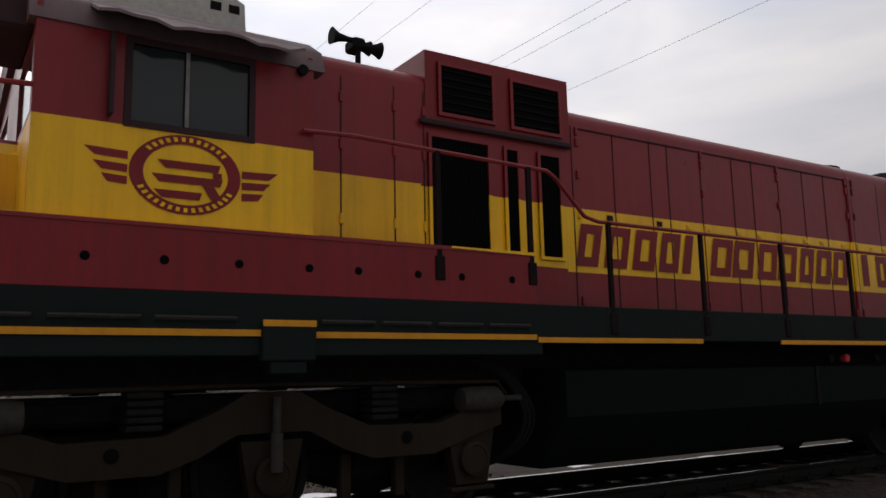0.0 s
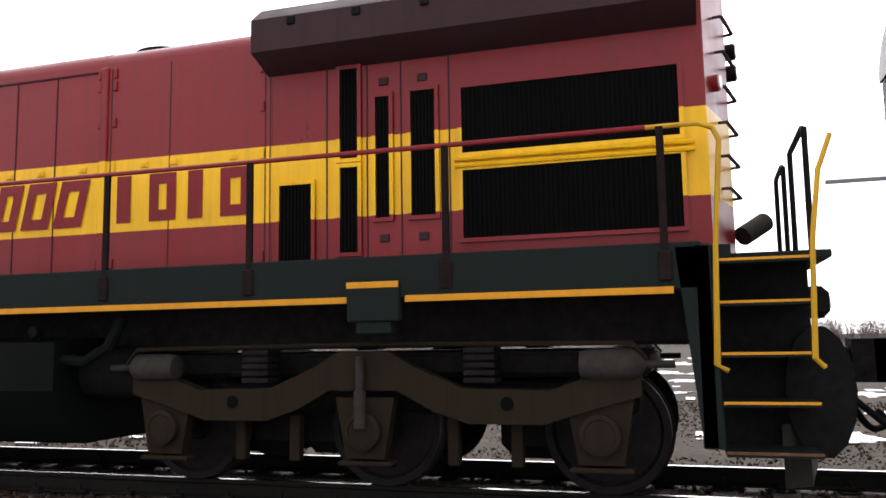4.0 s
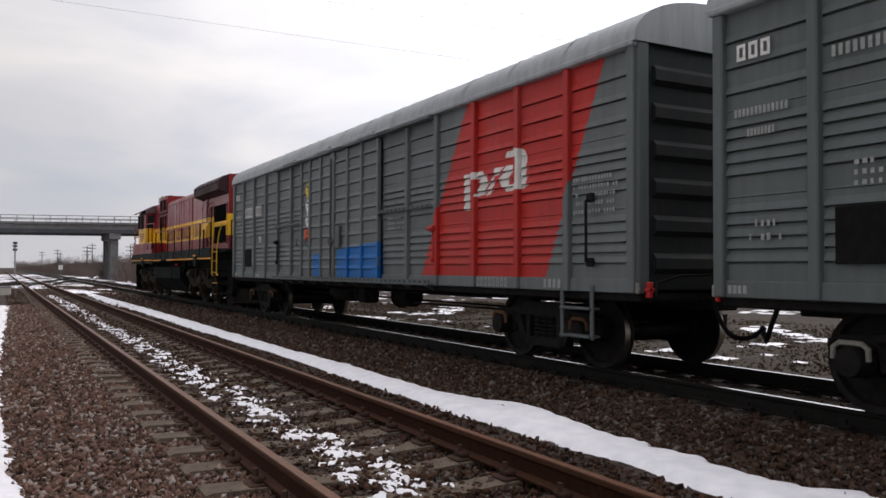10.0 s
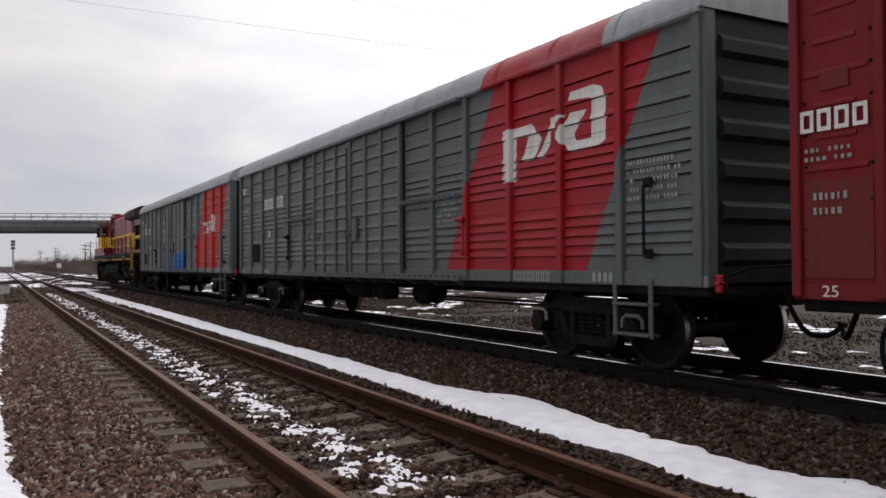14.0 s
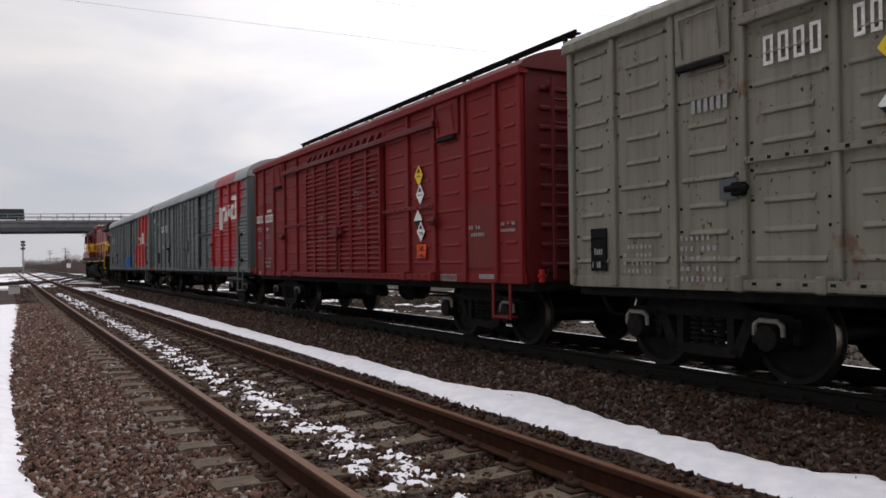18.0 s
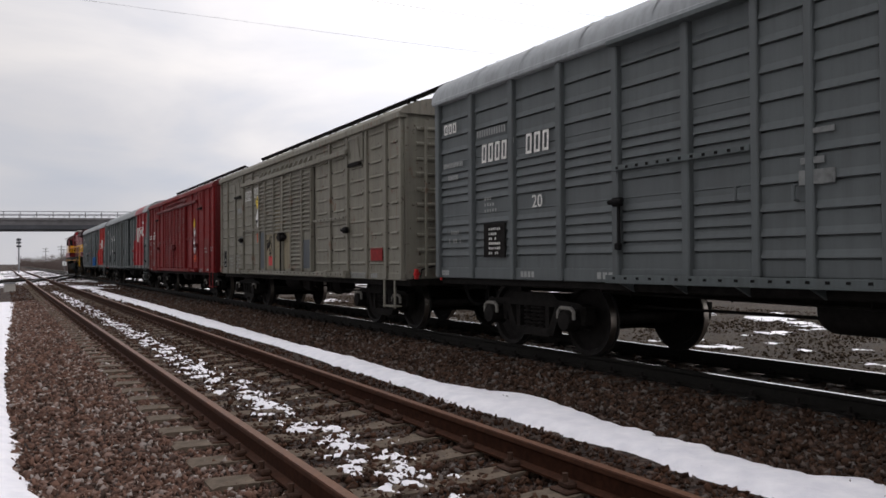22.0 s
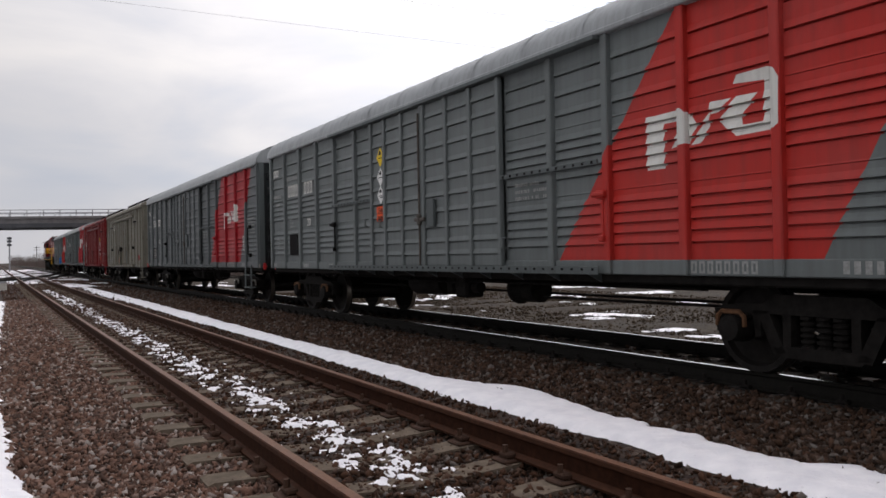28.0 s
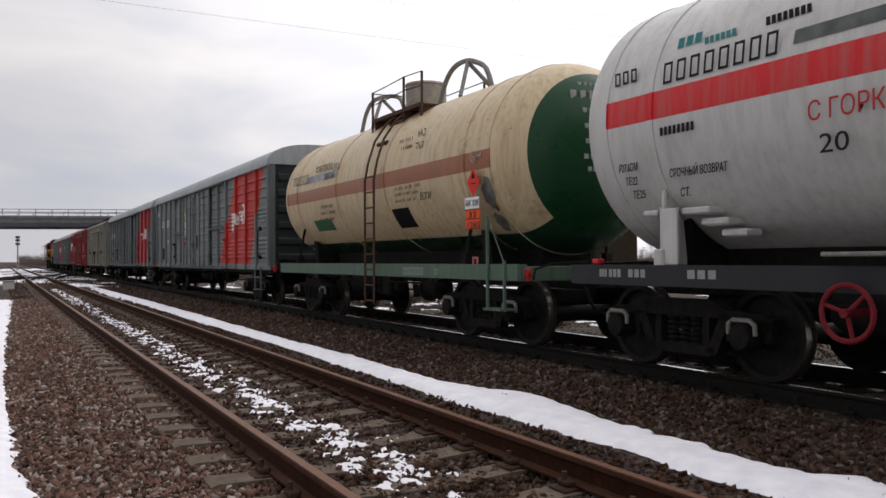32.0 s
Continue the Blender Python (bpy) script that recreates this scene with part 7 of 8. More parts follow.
    # short nose ahead of the cab
    put("nose", Mesh().prism([(-0.75, 1.9), (-0.75, 3.05), (-0.6, 3.2), (0.6, 3.2), (0.75, 3.05), (0.75, 1.9)], "y", Lp(ca), Lp(-1.15)), M_LOCO, w, "low yellow nose ahead of the cab")
    put("number_board", Mesh().box(-1.42, -0.5, Lp(-2.86), Lp(-2.58), 3.82, 4.14, 0, 0.03), M_WING, w, "dark number board housing")
    # skirt with round holes under cab and blower
    sk = Mesh().box(XS, -1.1, Lp(-7.24), Lp(-1.25), 1.93, 2.42, 0, 0.012)
    skirt = put("skirt", sk, M_MAROON, w, "maroon side box with round lifting holes")
    for y in (-3.22, -3.76, -4.32, -4.90, -5.34, -5.92, -6.38, -6.95):
        put("hole", Mesh().cyl((XS - 0.004, Lp(y), 2.16), (XS + 0.02, Lp(y), 2.16), 0.035, 12), M_GRILLE, skirt)
    put("skirt_top", Mesh().box(XS - 0.01, -1.1, Lp(-7.24), Lp(-1.25), 2.40, 2.435), M_LOCO, skirt)
    put("skirt", Mesh().box(1.1, 1.65, Lp(-7.24), Lp(-1.25), 1.93, 2.42, 0, 0.012), M_MAROON, w)
    # deck and side sill
    box("deck", XS + 0.01, -XS - 0.01, Lp(-19.3), Lp(-1.0), 1.80, 1.91, M_SILL, w, c=0.01)
    for s in (-1, 1):
        put("side_sill", Mesh().box(s * 1.60, s * 1.65, Lp(-19.1), Lp(-1.0), 1.60, 1.94, 0, 0.008), M_SILL, w, "dark green-grey side sill")
        put("lower_sill", Mesh().box(s * 1.58, s * 1.64, Lp(-7.3), Lp(-1.0), 1.46, 1.62, 0, 0.008), M_SILL, w)
    for a, b, z in ((-1.0, -4.50, 1.61), (-4.96, -7.22, 1.60), (-7.24, -9.57, 1.575), (-10.96, -16.36, 1.57), (-16.86, -18.9, 1.57)):
        put("stripe", Mesh().box(XS - 0.006, XS + 0.01, Lp(b), Lp(a), z, z + 0.05), M_STRIPE, w, "orange-yellow warning stripe", smooth=0)
    for y in (-4.72, -16.6):
        j = Mesh().box(XS - 0.05, XS + 0.05, Lp(y - 0.22), Lp(y + 0.22), 1.42, 1.72, 0, 0.01)
        j.box(XS - 0.03, XS + 0.08, Lp(y - 0.15), Lp(y + 0.15), 1.32, 1.42, 0, 0.01)
        pad = put("jacking_pad", j, M_SILL, w, "steel jacking pad")
        put("stripe", Mesh().box(XS - 0.056, XS - 0.045, Lp(y - 0.22), Lp(y + 0.22), 1.685, 1.735), M_STRIPE, pad, smooth=0)
    put("frame_beam", Mesh().box(-0.9, 0.9, Lp(-19.6), Lp(-1.2), 1.2, 1.8, 0, 0.03), M_UNDER, w, "dark main frame")
    for a, b, z in ((-1.6, -4.4, 1.74), (-5.0, -7.2, 1.73)):
        n = 4
        for i in range(n):
            p = a + (b - a) * i / n
            q = a + (b - a) * (i + 0.86) / n
            gp = Mesh().tube([(XS + 0.01, Lp(p), z - 0.02), (XS - 0.03, Lp(p), z), (XS - 0.03, Lp(q), z), (XS + 0.01, Lp(q), z - 0.02)], 0.012, 5)
            put("grab_bar", gp, M_DUSTGREY, w, "thin grey grab bar")
    # fuel tank
    ft = [(-1.58, 0.86), (-1.58, 1.30), (-1.2, 1.34), (1.2, 1.34), (1.58, 1.30), (1.58, 0.86), (1.15, 0.34), (-1.15, 0.34)]
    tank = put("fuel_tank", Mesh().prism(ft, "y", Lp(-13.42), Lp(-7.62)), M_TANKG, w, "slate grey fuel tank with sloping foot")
    put("tank_band", Mesh().box(-1.60, -1.56, Lp(-11.75), Lp(-11.68), 0.84, 1.31), M_BLACK, tank)
    put("air_tank", Mesh().cyl((-1.05, Lp(-14.1), 1.0), (-1.05, Lp(-13.45), 1.0), 0.25, 16), M_BLACK, w)
    put("pipe", Mesh().tube([(-1.45, Lp(-13.3), 1.15), (-1.5, Lp(-13.7), 1.12), (-1.5, Lp(-13.95), 1.25), (-1.45, Lp(-14.05), 1.5)], 0.05, 8), M_TANKG, w)
    for y, m in ((-12.45, M_REDLAMP), (-12.1, M_TANKG), (-13.15, M_TANKG)):
        put("filler_cap", Mesh().lathe([(0.02, -0.05), (0.05, -0.045), (0.055, 0.0), (0.04, 0.04)], "x", (-1.52, Lp(y), 1.40), 12), m, w)
    for k in range(3):
        put("cable", Mesh().tube(bend([(-1.3, Lp(-6.7 - 0.05 * k), 1.42), (-1.34, Lp(-7.05 - 0.05 * k), 1.25), (-1.35, Lp(-7.28 - 0.05 * k), 0.9), (-1.25, Lp(-7.2 - 0.05 * k), 0.6), (-1.05, Lp(-7.0), 0.42), (-0.8, Lp(-6.8), 0.4)]), 0.026, 6), M_BLACK, w, "sagging black cable")
    # handrails
    z1, z2 = 2.80, 3.31
    hr = Mesh().tube([(XB - 0.04, Lp(-4.85), 3.31), (XS + 0.02, Lp(-5.3), z2 + 0.02), (XS + 0.02, Lp(-7.44), z2 - 0.03), (XS + 0.02, Lp(-7.56), z2 - 0.1), (XS + 0.02, Lp(-7.92), z1 + 0.06), (XS + 0.02, Lp(-8.1), z1 + 0.02), (XS + 0.02, Lp(-18.75), z1)], 0.021, 7)
    rail_h = put("handrail", hr, M_MAROON, w, "long maroon handrail")
    put("handrail_end", Mesh().tube([(XS + 0.02, Lp(-18.75), z1), (XS + 0.02, Lp(-19.12), z1), (XS + 0.02, Lp(-19.22), z1 - 0.04), (XS + 0.02, Lp(-19.26), z1 - 0.14), (XS - 0.01, Lp(-19.2), 1.9), (XS - 0.01, Lp(-19.17), 1.06), (XS + 0.02, Lp(-19.24), 1.02)], 0.019, 7), M_GRAB, w, "yellow grab rail beside the steps")
    put("grab_rail", Mesh().tube([(XS + 0.1, Lp(-20.0), 2.66), (XS + 0.04, Lp(-19.9), 2.4), (XS - 0.01, Lp(-19.83), 1.9), (XS - 0.01, Lp(-19.80), 1.1), (XS + 0.02, Lp(-19.86), 1.04)], 0.019, 7), M_GRAB, w, "yellow grab rail beside the steps")
    for y, lo, hi in ((-6.15, 2.12, z2), (-7.2, 2.12, z2 - 0.02), (-8.24, 1.66, z1 + 0.02), (-9.66, 1.66, z1), (-11.12, 1.66, z1), (-12.57, 1.66, z1), (-14.0, 1.66, z1), (-15.46, 1.66, z1), (-17.2, 1.66, z1), (-18.85, 1.66, z1)):
        put("stanchion", Mesh().box(XS - 0.005, XS + 0.035, Lp(y) - 0.028, Lp(y) + 0.028, lo, hi, 0, 0.006).box(XS - 0.02, XS + 0.05, Lp(y) - 0.05, Lp(y) + 0.05, lo, lo + 0.22, 0, 0.01), M_POST, w)
    # radiator section
    rad = put("radiator_cab", Mesh().prism([(XH, Lp(-15.4)), (XH, Lp(-19.2)), (-0.38, Lp(-19.40)), (0.38, Lp(-19.40)), (-XH, Lp(-19.12)), (-XH, Lp(-15.4))], "z", 1.9, 4.36), M_LOCO, w, "radiator section with cut corners at the rear")
    wing = put("radiator_wing", Mesh().prism([(-1.48, 3.84), (-1.48, 4.14), (-1.30, 4.30), (-0.7, 4.42), (0.7, 4.42), (1.05, 4.36), (1.16, 4.2), (1.16, 3.84), (XH * -1, 3.72), (XH, 3.72)], "y", Lp(-19.16), Lp(-15.36)), M_WING, w, "overhanging sooty radiator wing")
    for i in range(6):
        put("lifting_lug", Mesh().box(-1.50, -1.46, Lp(-15.8 - i * 0.62), Lp(-15.72 - i * 0.62), 4.05, 4.13, 0, 0.01), M_BLACK, wing)
    grille(-15.84, -15.45, 1.99, 2.68, XH, rad, 11)
    grille(-16.29, -16.05, 2.88, 3.70, XH, rad, 7)
    grille(-16.29, -16.05, 2.04, 2.80, XH, rad, 7)
    grille(-16.59, -16.39, 2.33, 3.41, XH, rad, 6)
    grille(-17.01, -16.72, 2.33, 3.43, XH, rad, 9)
    grille(-19.03, -17.18, 2.84, 3.41, XH, rad, 46)
    grille(-19.03, -17.18, 2.11, 2.69, XH, rad, 46)
    for z in (2.73, 2.79):
        put("conduit", Mesh().tube([(XH - 0.03, Lp(-17.15), z), (XH - 0.03, Lp(-19.1), z - 0.01)], 0.02, 6), M_YELLOW, rad)
    for y in (-15.38, -15.95, -16.34, -16.66, -17.1):
        put("door_seam", Mesh().box(XH - 0.006, XH + 0.004, Lp(y) - 0.006, Lp(y) + 0.006, 1.98, 3.72), M_WING, rad)
    for y in (-16.5, -16.86):
        for z in (2.15, 3.55):
            put("latch", Mesh().box(XH - 0.016, XH, Lp(y) - 0.045, Lp(y) + 0.045, z - 0.035, z + 0.035, 0, 0.006), M_WING, rad)
    # rear end: lamps, grab irons, platform
    def on_corner(t, z, out=0.0):
        """A point on the cut rear corner, t from its side edge to its rear edge."""
        a, b = Vector((XH, Lp(-19.2), z)), Vector((-0.38, Lp(-19.40), z))
        d = (b - a).normalized()
        return a + (b - a) * t + Vector((d.y, -d.x, 0)) * out
    for t, zz, rr in ((0.36, 3.31, 0.07), (1.42, 3.63, 0.075), (1.42, 3.83, 0.075)):
        p, q = (on_corner(t, zz, 0.0), on_corner(t, zz, 0.05)) if t < 1 else (Vector((-0.04, Lp(-19.40), zz)), Vector((-0.06, Lp(-19.50), zz)))
        lamp = put("lamp", Mesh().cyl(p, q, rr, 16), M_BLACK if rr > 0.072 else M_LOCO, rad, "round headlamp")
        put("lens", Mesh().cyl(q, q + (q - p).normalized() * 0.012, rr * 0.8, 16), M_LAMPGLASS if rr < 0.072 else M_GLASS, lamp)
    for z in (2.45, 2.72, 3.0, 3.3, 3.6, 3.9):
        a, b = on_corner(0.5, z, 0.07), on_corner(0.97, z - 0.03, 0.07)
        put("grab_iron", Mesh().tube([on_corner(0.48, z, 0), a, b, on_corner(0.99, z - 0.03, 0)], 0.013, 5), M_WING, rad)
    put("end_deck", Mesh().box(-1.45, 1.45, Lp(-19.98), Lp(-19.3), 1.80, 1.86, 0, 0.01), M_SILL, w)
    st = Mesh()
    st.box(XS + 0.0, XS + 0.05, Lp(-19.16), Lp(-19.05), 0.48, 1.92, 0, 0.01)
    st.prism([(Lp(-18.92), 1.9), (Lp(-19.16), 1.9), (Lp(-19.2), 0.48), (Lp(-19.06), 0.48)], "x", XS, XS + 0.03)
    steps = put("step_side", st, M_SILL, w, "tapered grey step plate")
    for i, z in enumerate((1.80, 1.50, 1.14, 0.80, 0.46)):
        s2 = put("tread", Mesh().box(XS + 0.0, XS + 0.55, Lp(-19.82), Lp(-19.2), z - 0.03, z), M_SILL, w, "steel step tread")
        put("tread_edge", Mesh().box(XS - 0.004, XS + 0.02, Lp(-19.82), Lp(-19.2), z - 0.012, z + 0.006), M_STRIPE if i < 4 else M_RUSTY, s2)
    put("step_back", Mesh().box(XS + 0.5, XS + 0.56, Lp(-19.85), Lp(-19.15), 0.45, 1.8), M_BLACK, w)
    put("end_plate", Mesh().box(-1.1, 1.1, Lp(-19.8), Lp(-19.66), 0.85, 1.8, 0, 0.02), M_BLACK, w, "black end plate")
    put("pilot", Mesh().prism([(-1.25, Lp(-19.60)), (-1.1, Lp(-19.80)), (0, Lp(-19.98)), (1.0, Lp(-19.80)), (1.1, Lp(-19.60)), (0, Lp(-19.78))], "z", 0.16, 0.62), M_PLOUGH, w, "worn dark snow plough pilot")
    put("pilot_wing", Mesh().prism([(Lp(-19.88) + 0.24 * math.cos(2 * math.pi * k / 14), 0.85 + 0.48 * math.sin(2 * math.pi * k / 14)) for k in range(14)], "x", -1.22, -1.1), M_BLACK, w)
    for s in (-1, 1):
        l2 = put("end_lamp", Mesh().box(s * 0.72, s * 1.12, Lp(-20.0), Lp(-19.7), 1.38, 1.62, 0, 0.05), M_BLACK, w, "boxed platform lamp")
        put("lens", Mesh().cyl((s * 0.92, Lp(-20.0), 1.5), (s * 0.92, Lp(-20.02), 1.5), 0.06, 14), M_LAMPGLASS, l2)
    for x in (-1.22, -0.28, 0.28, 0.95):
        put("end_rail_post", Mesh().tube([(x, Lp(-19.88), 1.85), (x, Lp(-19.88), 2.80)], 0.024, 6), M_BLACK, w)
    for a, b in ((-1.22, -0.28), (0.28, 0.95)):
        put("end_rail", Mesh().tube([(a, Lp(-19.88), 2.78), (a + 0.1, Lp(-19.88), 2.82), (b, Lp(-19.88), 2.80)], 0.024, 6), M_BLACK, w)
    put("hand_brake", Mesh().cyl((-0.36, Lp(-19.46), 2.10), (-0.16, Lp(-19.66), 2.24), 0.085, 12), M_DUSTGREY, w, "dull grey hand brake drum")
    for x in (-0.45,):
        put("brake_hose", Mesh().tube(bend([(x, Lp(-20.0), 0.95), (x - 0.02, Lp(-20.35), 0.62), (x, Lp(-20.55), 0.46), (x, Lp(-20.75), 0.45), (x + 0.02, Lp(-20.92), 0.62), (x + 0.03, Lp(-20.97), 0.8)], 4), 0.028, 7), M_BLACK, w)
    coupler(w, Lp(-20.05), -1, False)
    # front platform and pilot
    put("pilot", Mesh().prism([(-1.45, Lp(-1.3)), (-1.3, Lp(-0.95)), (0, Lp(-0.6)), (1.3, Lp(-0.95)), (1.45, Lp(-1.3)), (0, Lp(-1.1))], "z", 0.16, 0.9), M_BLACK, w, "black snow plough pilot")
    put("end_plate", Mesh().box(-1.45, 1.45, Lp(-1.25), Lp(-1.05), 0.85, 1.85, 0, 0.02), M_BLACK, w)
    for x in (-1.5, -0.6, 0.6, 1.5):
        put("end_rail_post", Mesh().tube([(x, Lp(-1.06), 1.85), (x, Lp(-1.06), 2.85)], 0.022, 6), M_MAROON, w)
    put("end_rail", Mesh().tube([(-1.5, Lp(-1.06), 2.85), (1.5, Lp(-1.06), 2.85)], 0.022, 6), M_MAROON, w)
    put("end_rail", Mesh().tube([(-1.55, Lp(-1.1), 2.75), (-1.6, Lp(-1.9), 3.3), (-1.58, Lp(-2.84), 3.36)], 0.02, 6), M_MAROON, w)
    coupler(w, Lp(-0.95), 1, False)
    # roof things
    put("exhaust_stack", Mesh().lathe([(0.30, 4.12), (0.30, 4.22), (0.36, 4.26), (0.36, 4.31), (0.25, 4.34), (0.05, 4.34)], "z", (-0.5, Lp(-13.82), 0), 20), M_BLACK, w, "black exhaust stack")
    hn = Mesh().cyl((-0.75, Lp(-5.80), 4.18), (-0.75, Lp(-5.80), 4.58), 0.03, 8)
    hn.lathe([(0.025, -0.03), (0.03, 0.06), (0.045, 0.15), (0.08, 0.22), (0.09, 0.23)], "y", (-0.75, Lp(-5.74), 4.62), 14)
    hn.lathe([(0.09, -0.22), (0.07, -0.19), (0.04, -0.11), (0.028, 0.03)], "y", (-0.75, Lp(-5.83), 4.57), 14)
    hn.lathe([(0.08, -0.20), (0.065, -0.17), (0.035, -0.1), (0.028, 0.03)], "y", (-0.62, Lp(-5.80), 4.63), 14)
    hn.box(-0.80, -0.58, Lp(-5.87), Lp(-5.73), 4.53, 4.65, 0, 0.02)
    put("horn", hn, M_BLACK, w, "black three-chime air horn")
    # markings: company lettering and road number as plain slanting shapes
    def ring(y, wd, z0, z1, sl, hole=True):
        x = XH - 0.012
        if hole:
            return frame_mark(x, Lp(y), Lp(y - wd), z0, z1, 0.105, sl)
        return Mesh().add([(x, Lp(y), z0), (x, Lp(y - wd), z0), (x, Lp(y - wd - sl * (z1 - z0)), z1), (x, Lp(y - sl * (z1 - z0)), z1)], [(0, 1, 2, 3)])
    shift = 0.065
    starts = [(-8.27, 0.30), (-8.68, 0.33), (-9.12, 0.33), (-9.55, 0.30), (-9.95, 0.12), (-10.45, 0.36), (-10.86, 0.38), (-11.36, 0.36), (-11.78, 0.36), (-12.25, 0.28), (-12.62, 0.32), (-13.02, 0.32)]
    for y, wd in starts:
        put("lettering", ring(y + shift, wd + 0.02, 2.43, 2.90, 0.22, wd > 0.2), M_MAROON, w, "maroon company lettering as plain slanting shapes", smooth=0)
    for y, wd in ((-13.78, 0.16), (-14.15, 0.30), (-14.58, 0.16), (-14.93, 0.32)):
        put("road_number", ring(y + shift, wd, 2.44, 2.90, 0.0, wd > 0.2), M_MAROON, w, "maroon road number as plain shapes", smooth=0)
    # emblem on the cab side: a ring between wings, with strokes inside
    cy, cz, ra, rb = -3.92, 2.83, 0.42, 0.31
    x = XB - 0.006
    n = 40
    em = Mesh()
    for i in range(n):
        a0, a1 = 2 * math.pi * i / n, 2 * math.pi * (i + 1) / n
        em.add([(x, Lp(cy) + k * math.cos(a) * ra, cz + k * math.sin(a) * rb) for k, a in ((1, a0), (1, a1), (0.76, a1), (0.76, a0))], [(0, 1, 2, 3)])
    emblem = put("emblem", em, M_MAROON, w, "round winged emblem in maroon", smooth=0)
    for s, z, ln in ((1, 0.13, 0.30), (1, 0.03, 0.24), (1, -0.06, 0.18), (-1, 0.08, 0.30), (-1, -0.01, 0.24), (-1, -0.10, 0.18)):
        y0, z = cy + s * (ra + 0.01), cz + z
        put("wing_feather", Mesh().add([(x, Lp(y0), z), (x, Lp(y0), z - 0.06), (x, Lp(y0 + s * ln * 0.75), z - 0.05), (x, Lp(y0 + s * ln), z + 0.01)], [(0, 1, 2, 3)]), M_MAROON, emblem, smooth=0)
    dash = Mesh()
    for a in list(range(38, 146, 9)) + list(range(205, 340, 9)):
        a0, a1 = radians(a), radians(a + 4.5)
        dash.add([(x - 0.003, Lp(cy) + k * math.cos(b) * ra, cz + k * math.sin(b) * rb) for k, b in ((0.94, a0), (0.94, a1), (0.83, a1), (0.83, a0))], [(0, 1, 2, 3)])
    put("ring_writing", dash, M_YELLOW, emblem, "ring of small yellow bars", smooth=0)["kind"] = "stuff"
    for z, l0, l1 in ((0.10, 0.22, -0.24), (-0.01, 0.26, -0.26), (-0.13, 0.24, -0.10)):
        z += cz
        st = Mesh().add([(x - 0.003, Lp(cy + l0), z), (x - 0.003, Lp(cy + l0 - 0.06), z - 0.06), (x - 0.003, Lp(cy + l1), z - 0.06), (x - 0.003, Lp(cy + l1 - 0.02), z)], [(0, 1, 2, 3)])
        put("emblem_stroke", st, M_MAROON, emblem, smooth=0)
    for q in ([(-0.20, 0.038), (-0.27, 0.038), (-0.27, -0.008), (-0.20, -0.008)], [(-0.12, -0.072), (-0.21, -0.072), (-0.28, -0.18), (-0.19, -0.18)]):
        put("emblem_stroke", Mesh().add([(x - 0.006, Lp(cy + u), cz + v) for u, v in q], [(0, 1, 2, 3)]), M_MAROON, emblem, smooth=0)
    # three-axle trucks
    for c in (-4.72, -16.38):
        t = put("truck", Mesh().box(-0.85, 0.85, Lp(c) - 2.2, Lp(c) + 2.2, 0.62, 0.9, 0, 0.05), M_UNDER, w, "dusty brown three-axle truck")
        for s in (-1, 1):
            xa, xb = s * 1.24, s * 1.38
            up = [(-2.25, 1.02), (-1.9, 0.98), (-1.55, 0.86), (-0.85, 0.88), (-0.45, 1.05), (-0.22, 1.18), (0.22, 1.18), (0.45, 1.05), (0.85, 0.88), (1.55, 0.86), (1.9, 0.98), (2.25, 1.02)]
            dn = [(2.25, 0.82), (1.95, 0.74), (1.5, 0.60), (0.9, 0.60), (0.6, 0.70), (0.3, 0.86), (-0.3, 0.86), (-0.6, 0.70), (-0.9, 0.60), (-1.5, 0.60), (-1.95, 0.74), (-2.25, 0.82)]
            put("side_frame", Mesh().prism([(Lp(c) + p, q) for p, q in up + dn], "x", xa, xb), M_TRUCK, t, "gull-winged cast side frame")
            for k in (-1.22, 1.22):
                put("hole", Mesh().cyl((s * 1.39, Lp(c) + k, 0.76), (s * 1.34, Lp(c) + k, 0.76), 0.055, 10), M_GRILLE, t)
                pd = Mesh()
                for i in range(5):
                    pd.box(s * 1.16, s * 1.40, Lp(c) + k * 0.82 - 0.13, Lp(c) + k * 0.82 + 0.13, 0.92 + i * 0.06, 0.965 + i * 0.06, 0, 0.008)
                put("rubber_spring", pd, M_UNDER, t)
            for k in (-1.93, 0.0, 1.93):
                jb = Mesh().prism([(Lp(c) + k - 0.26, 0.80), (Lp(c) + k - 0.17, 0.30), (Lp(c) + k + 0.17, 0.30), (Lp(c) + k + 0.26, 0.80)], "x", s * 1.22, s * 1.34)
                jb.lathe([(0.15, -0.05), (0.155, 0.0), (0.155, 0.05), (0.12, 0.06), (0.115, 0.05), (0.06, 0.055)] if s > 0 else [(0.06, -0.055), (0.115, -0.05), (0.12, -0.06), (0.155, -0.05), (0.155, 0.0), (0.15, 0.05)], "x", (s * 1.36, Lp(c) + k, 0.53), 18)
                jb.box(s * 1.2, s * 1.36, Lp(c) + k - 0.24, Lp(c) + k + 0.24, 0.24, 0.28, 0, 0.01)
                put("axle_box", jb, M_TRUCK, t, "bolted round axle box")
            for k in (-2.05, 2.05):
                put("brake_cylinder", Mesh().lathe([(0.05, -0.26), (0.105, -0.25), (0.12, -0.18), (0.12, 0.14), (0.09, 0.19), (0.03, 0.25), (0.03, 0.45)] if k > 0 else [(0.03, -0.45), (0.03, -0.25), (0.09, -0.19), (0.12, -0.14), (0.12, 0.18), (0.105, 0.25), (0.05, 0.26)], "y", (s * 1.36, Lp(c) + k, 1.06), 16), M_DUSTGREY if s < 0 else M_TRUCK, t, "dusty grey brake cylinder")
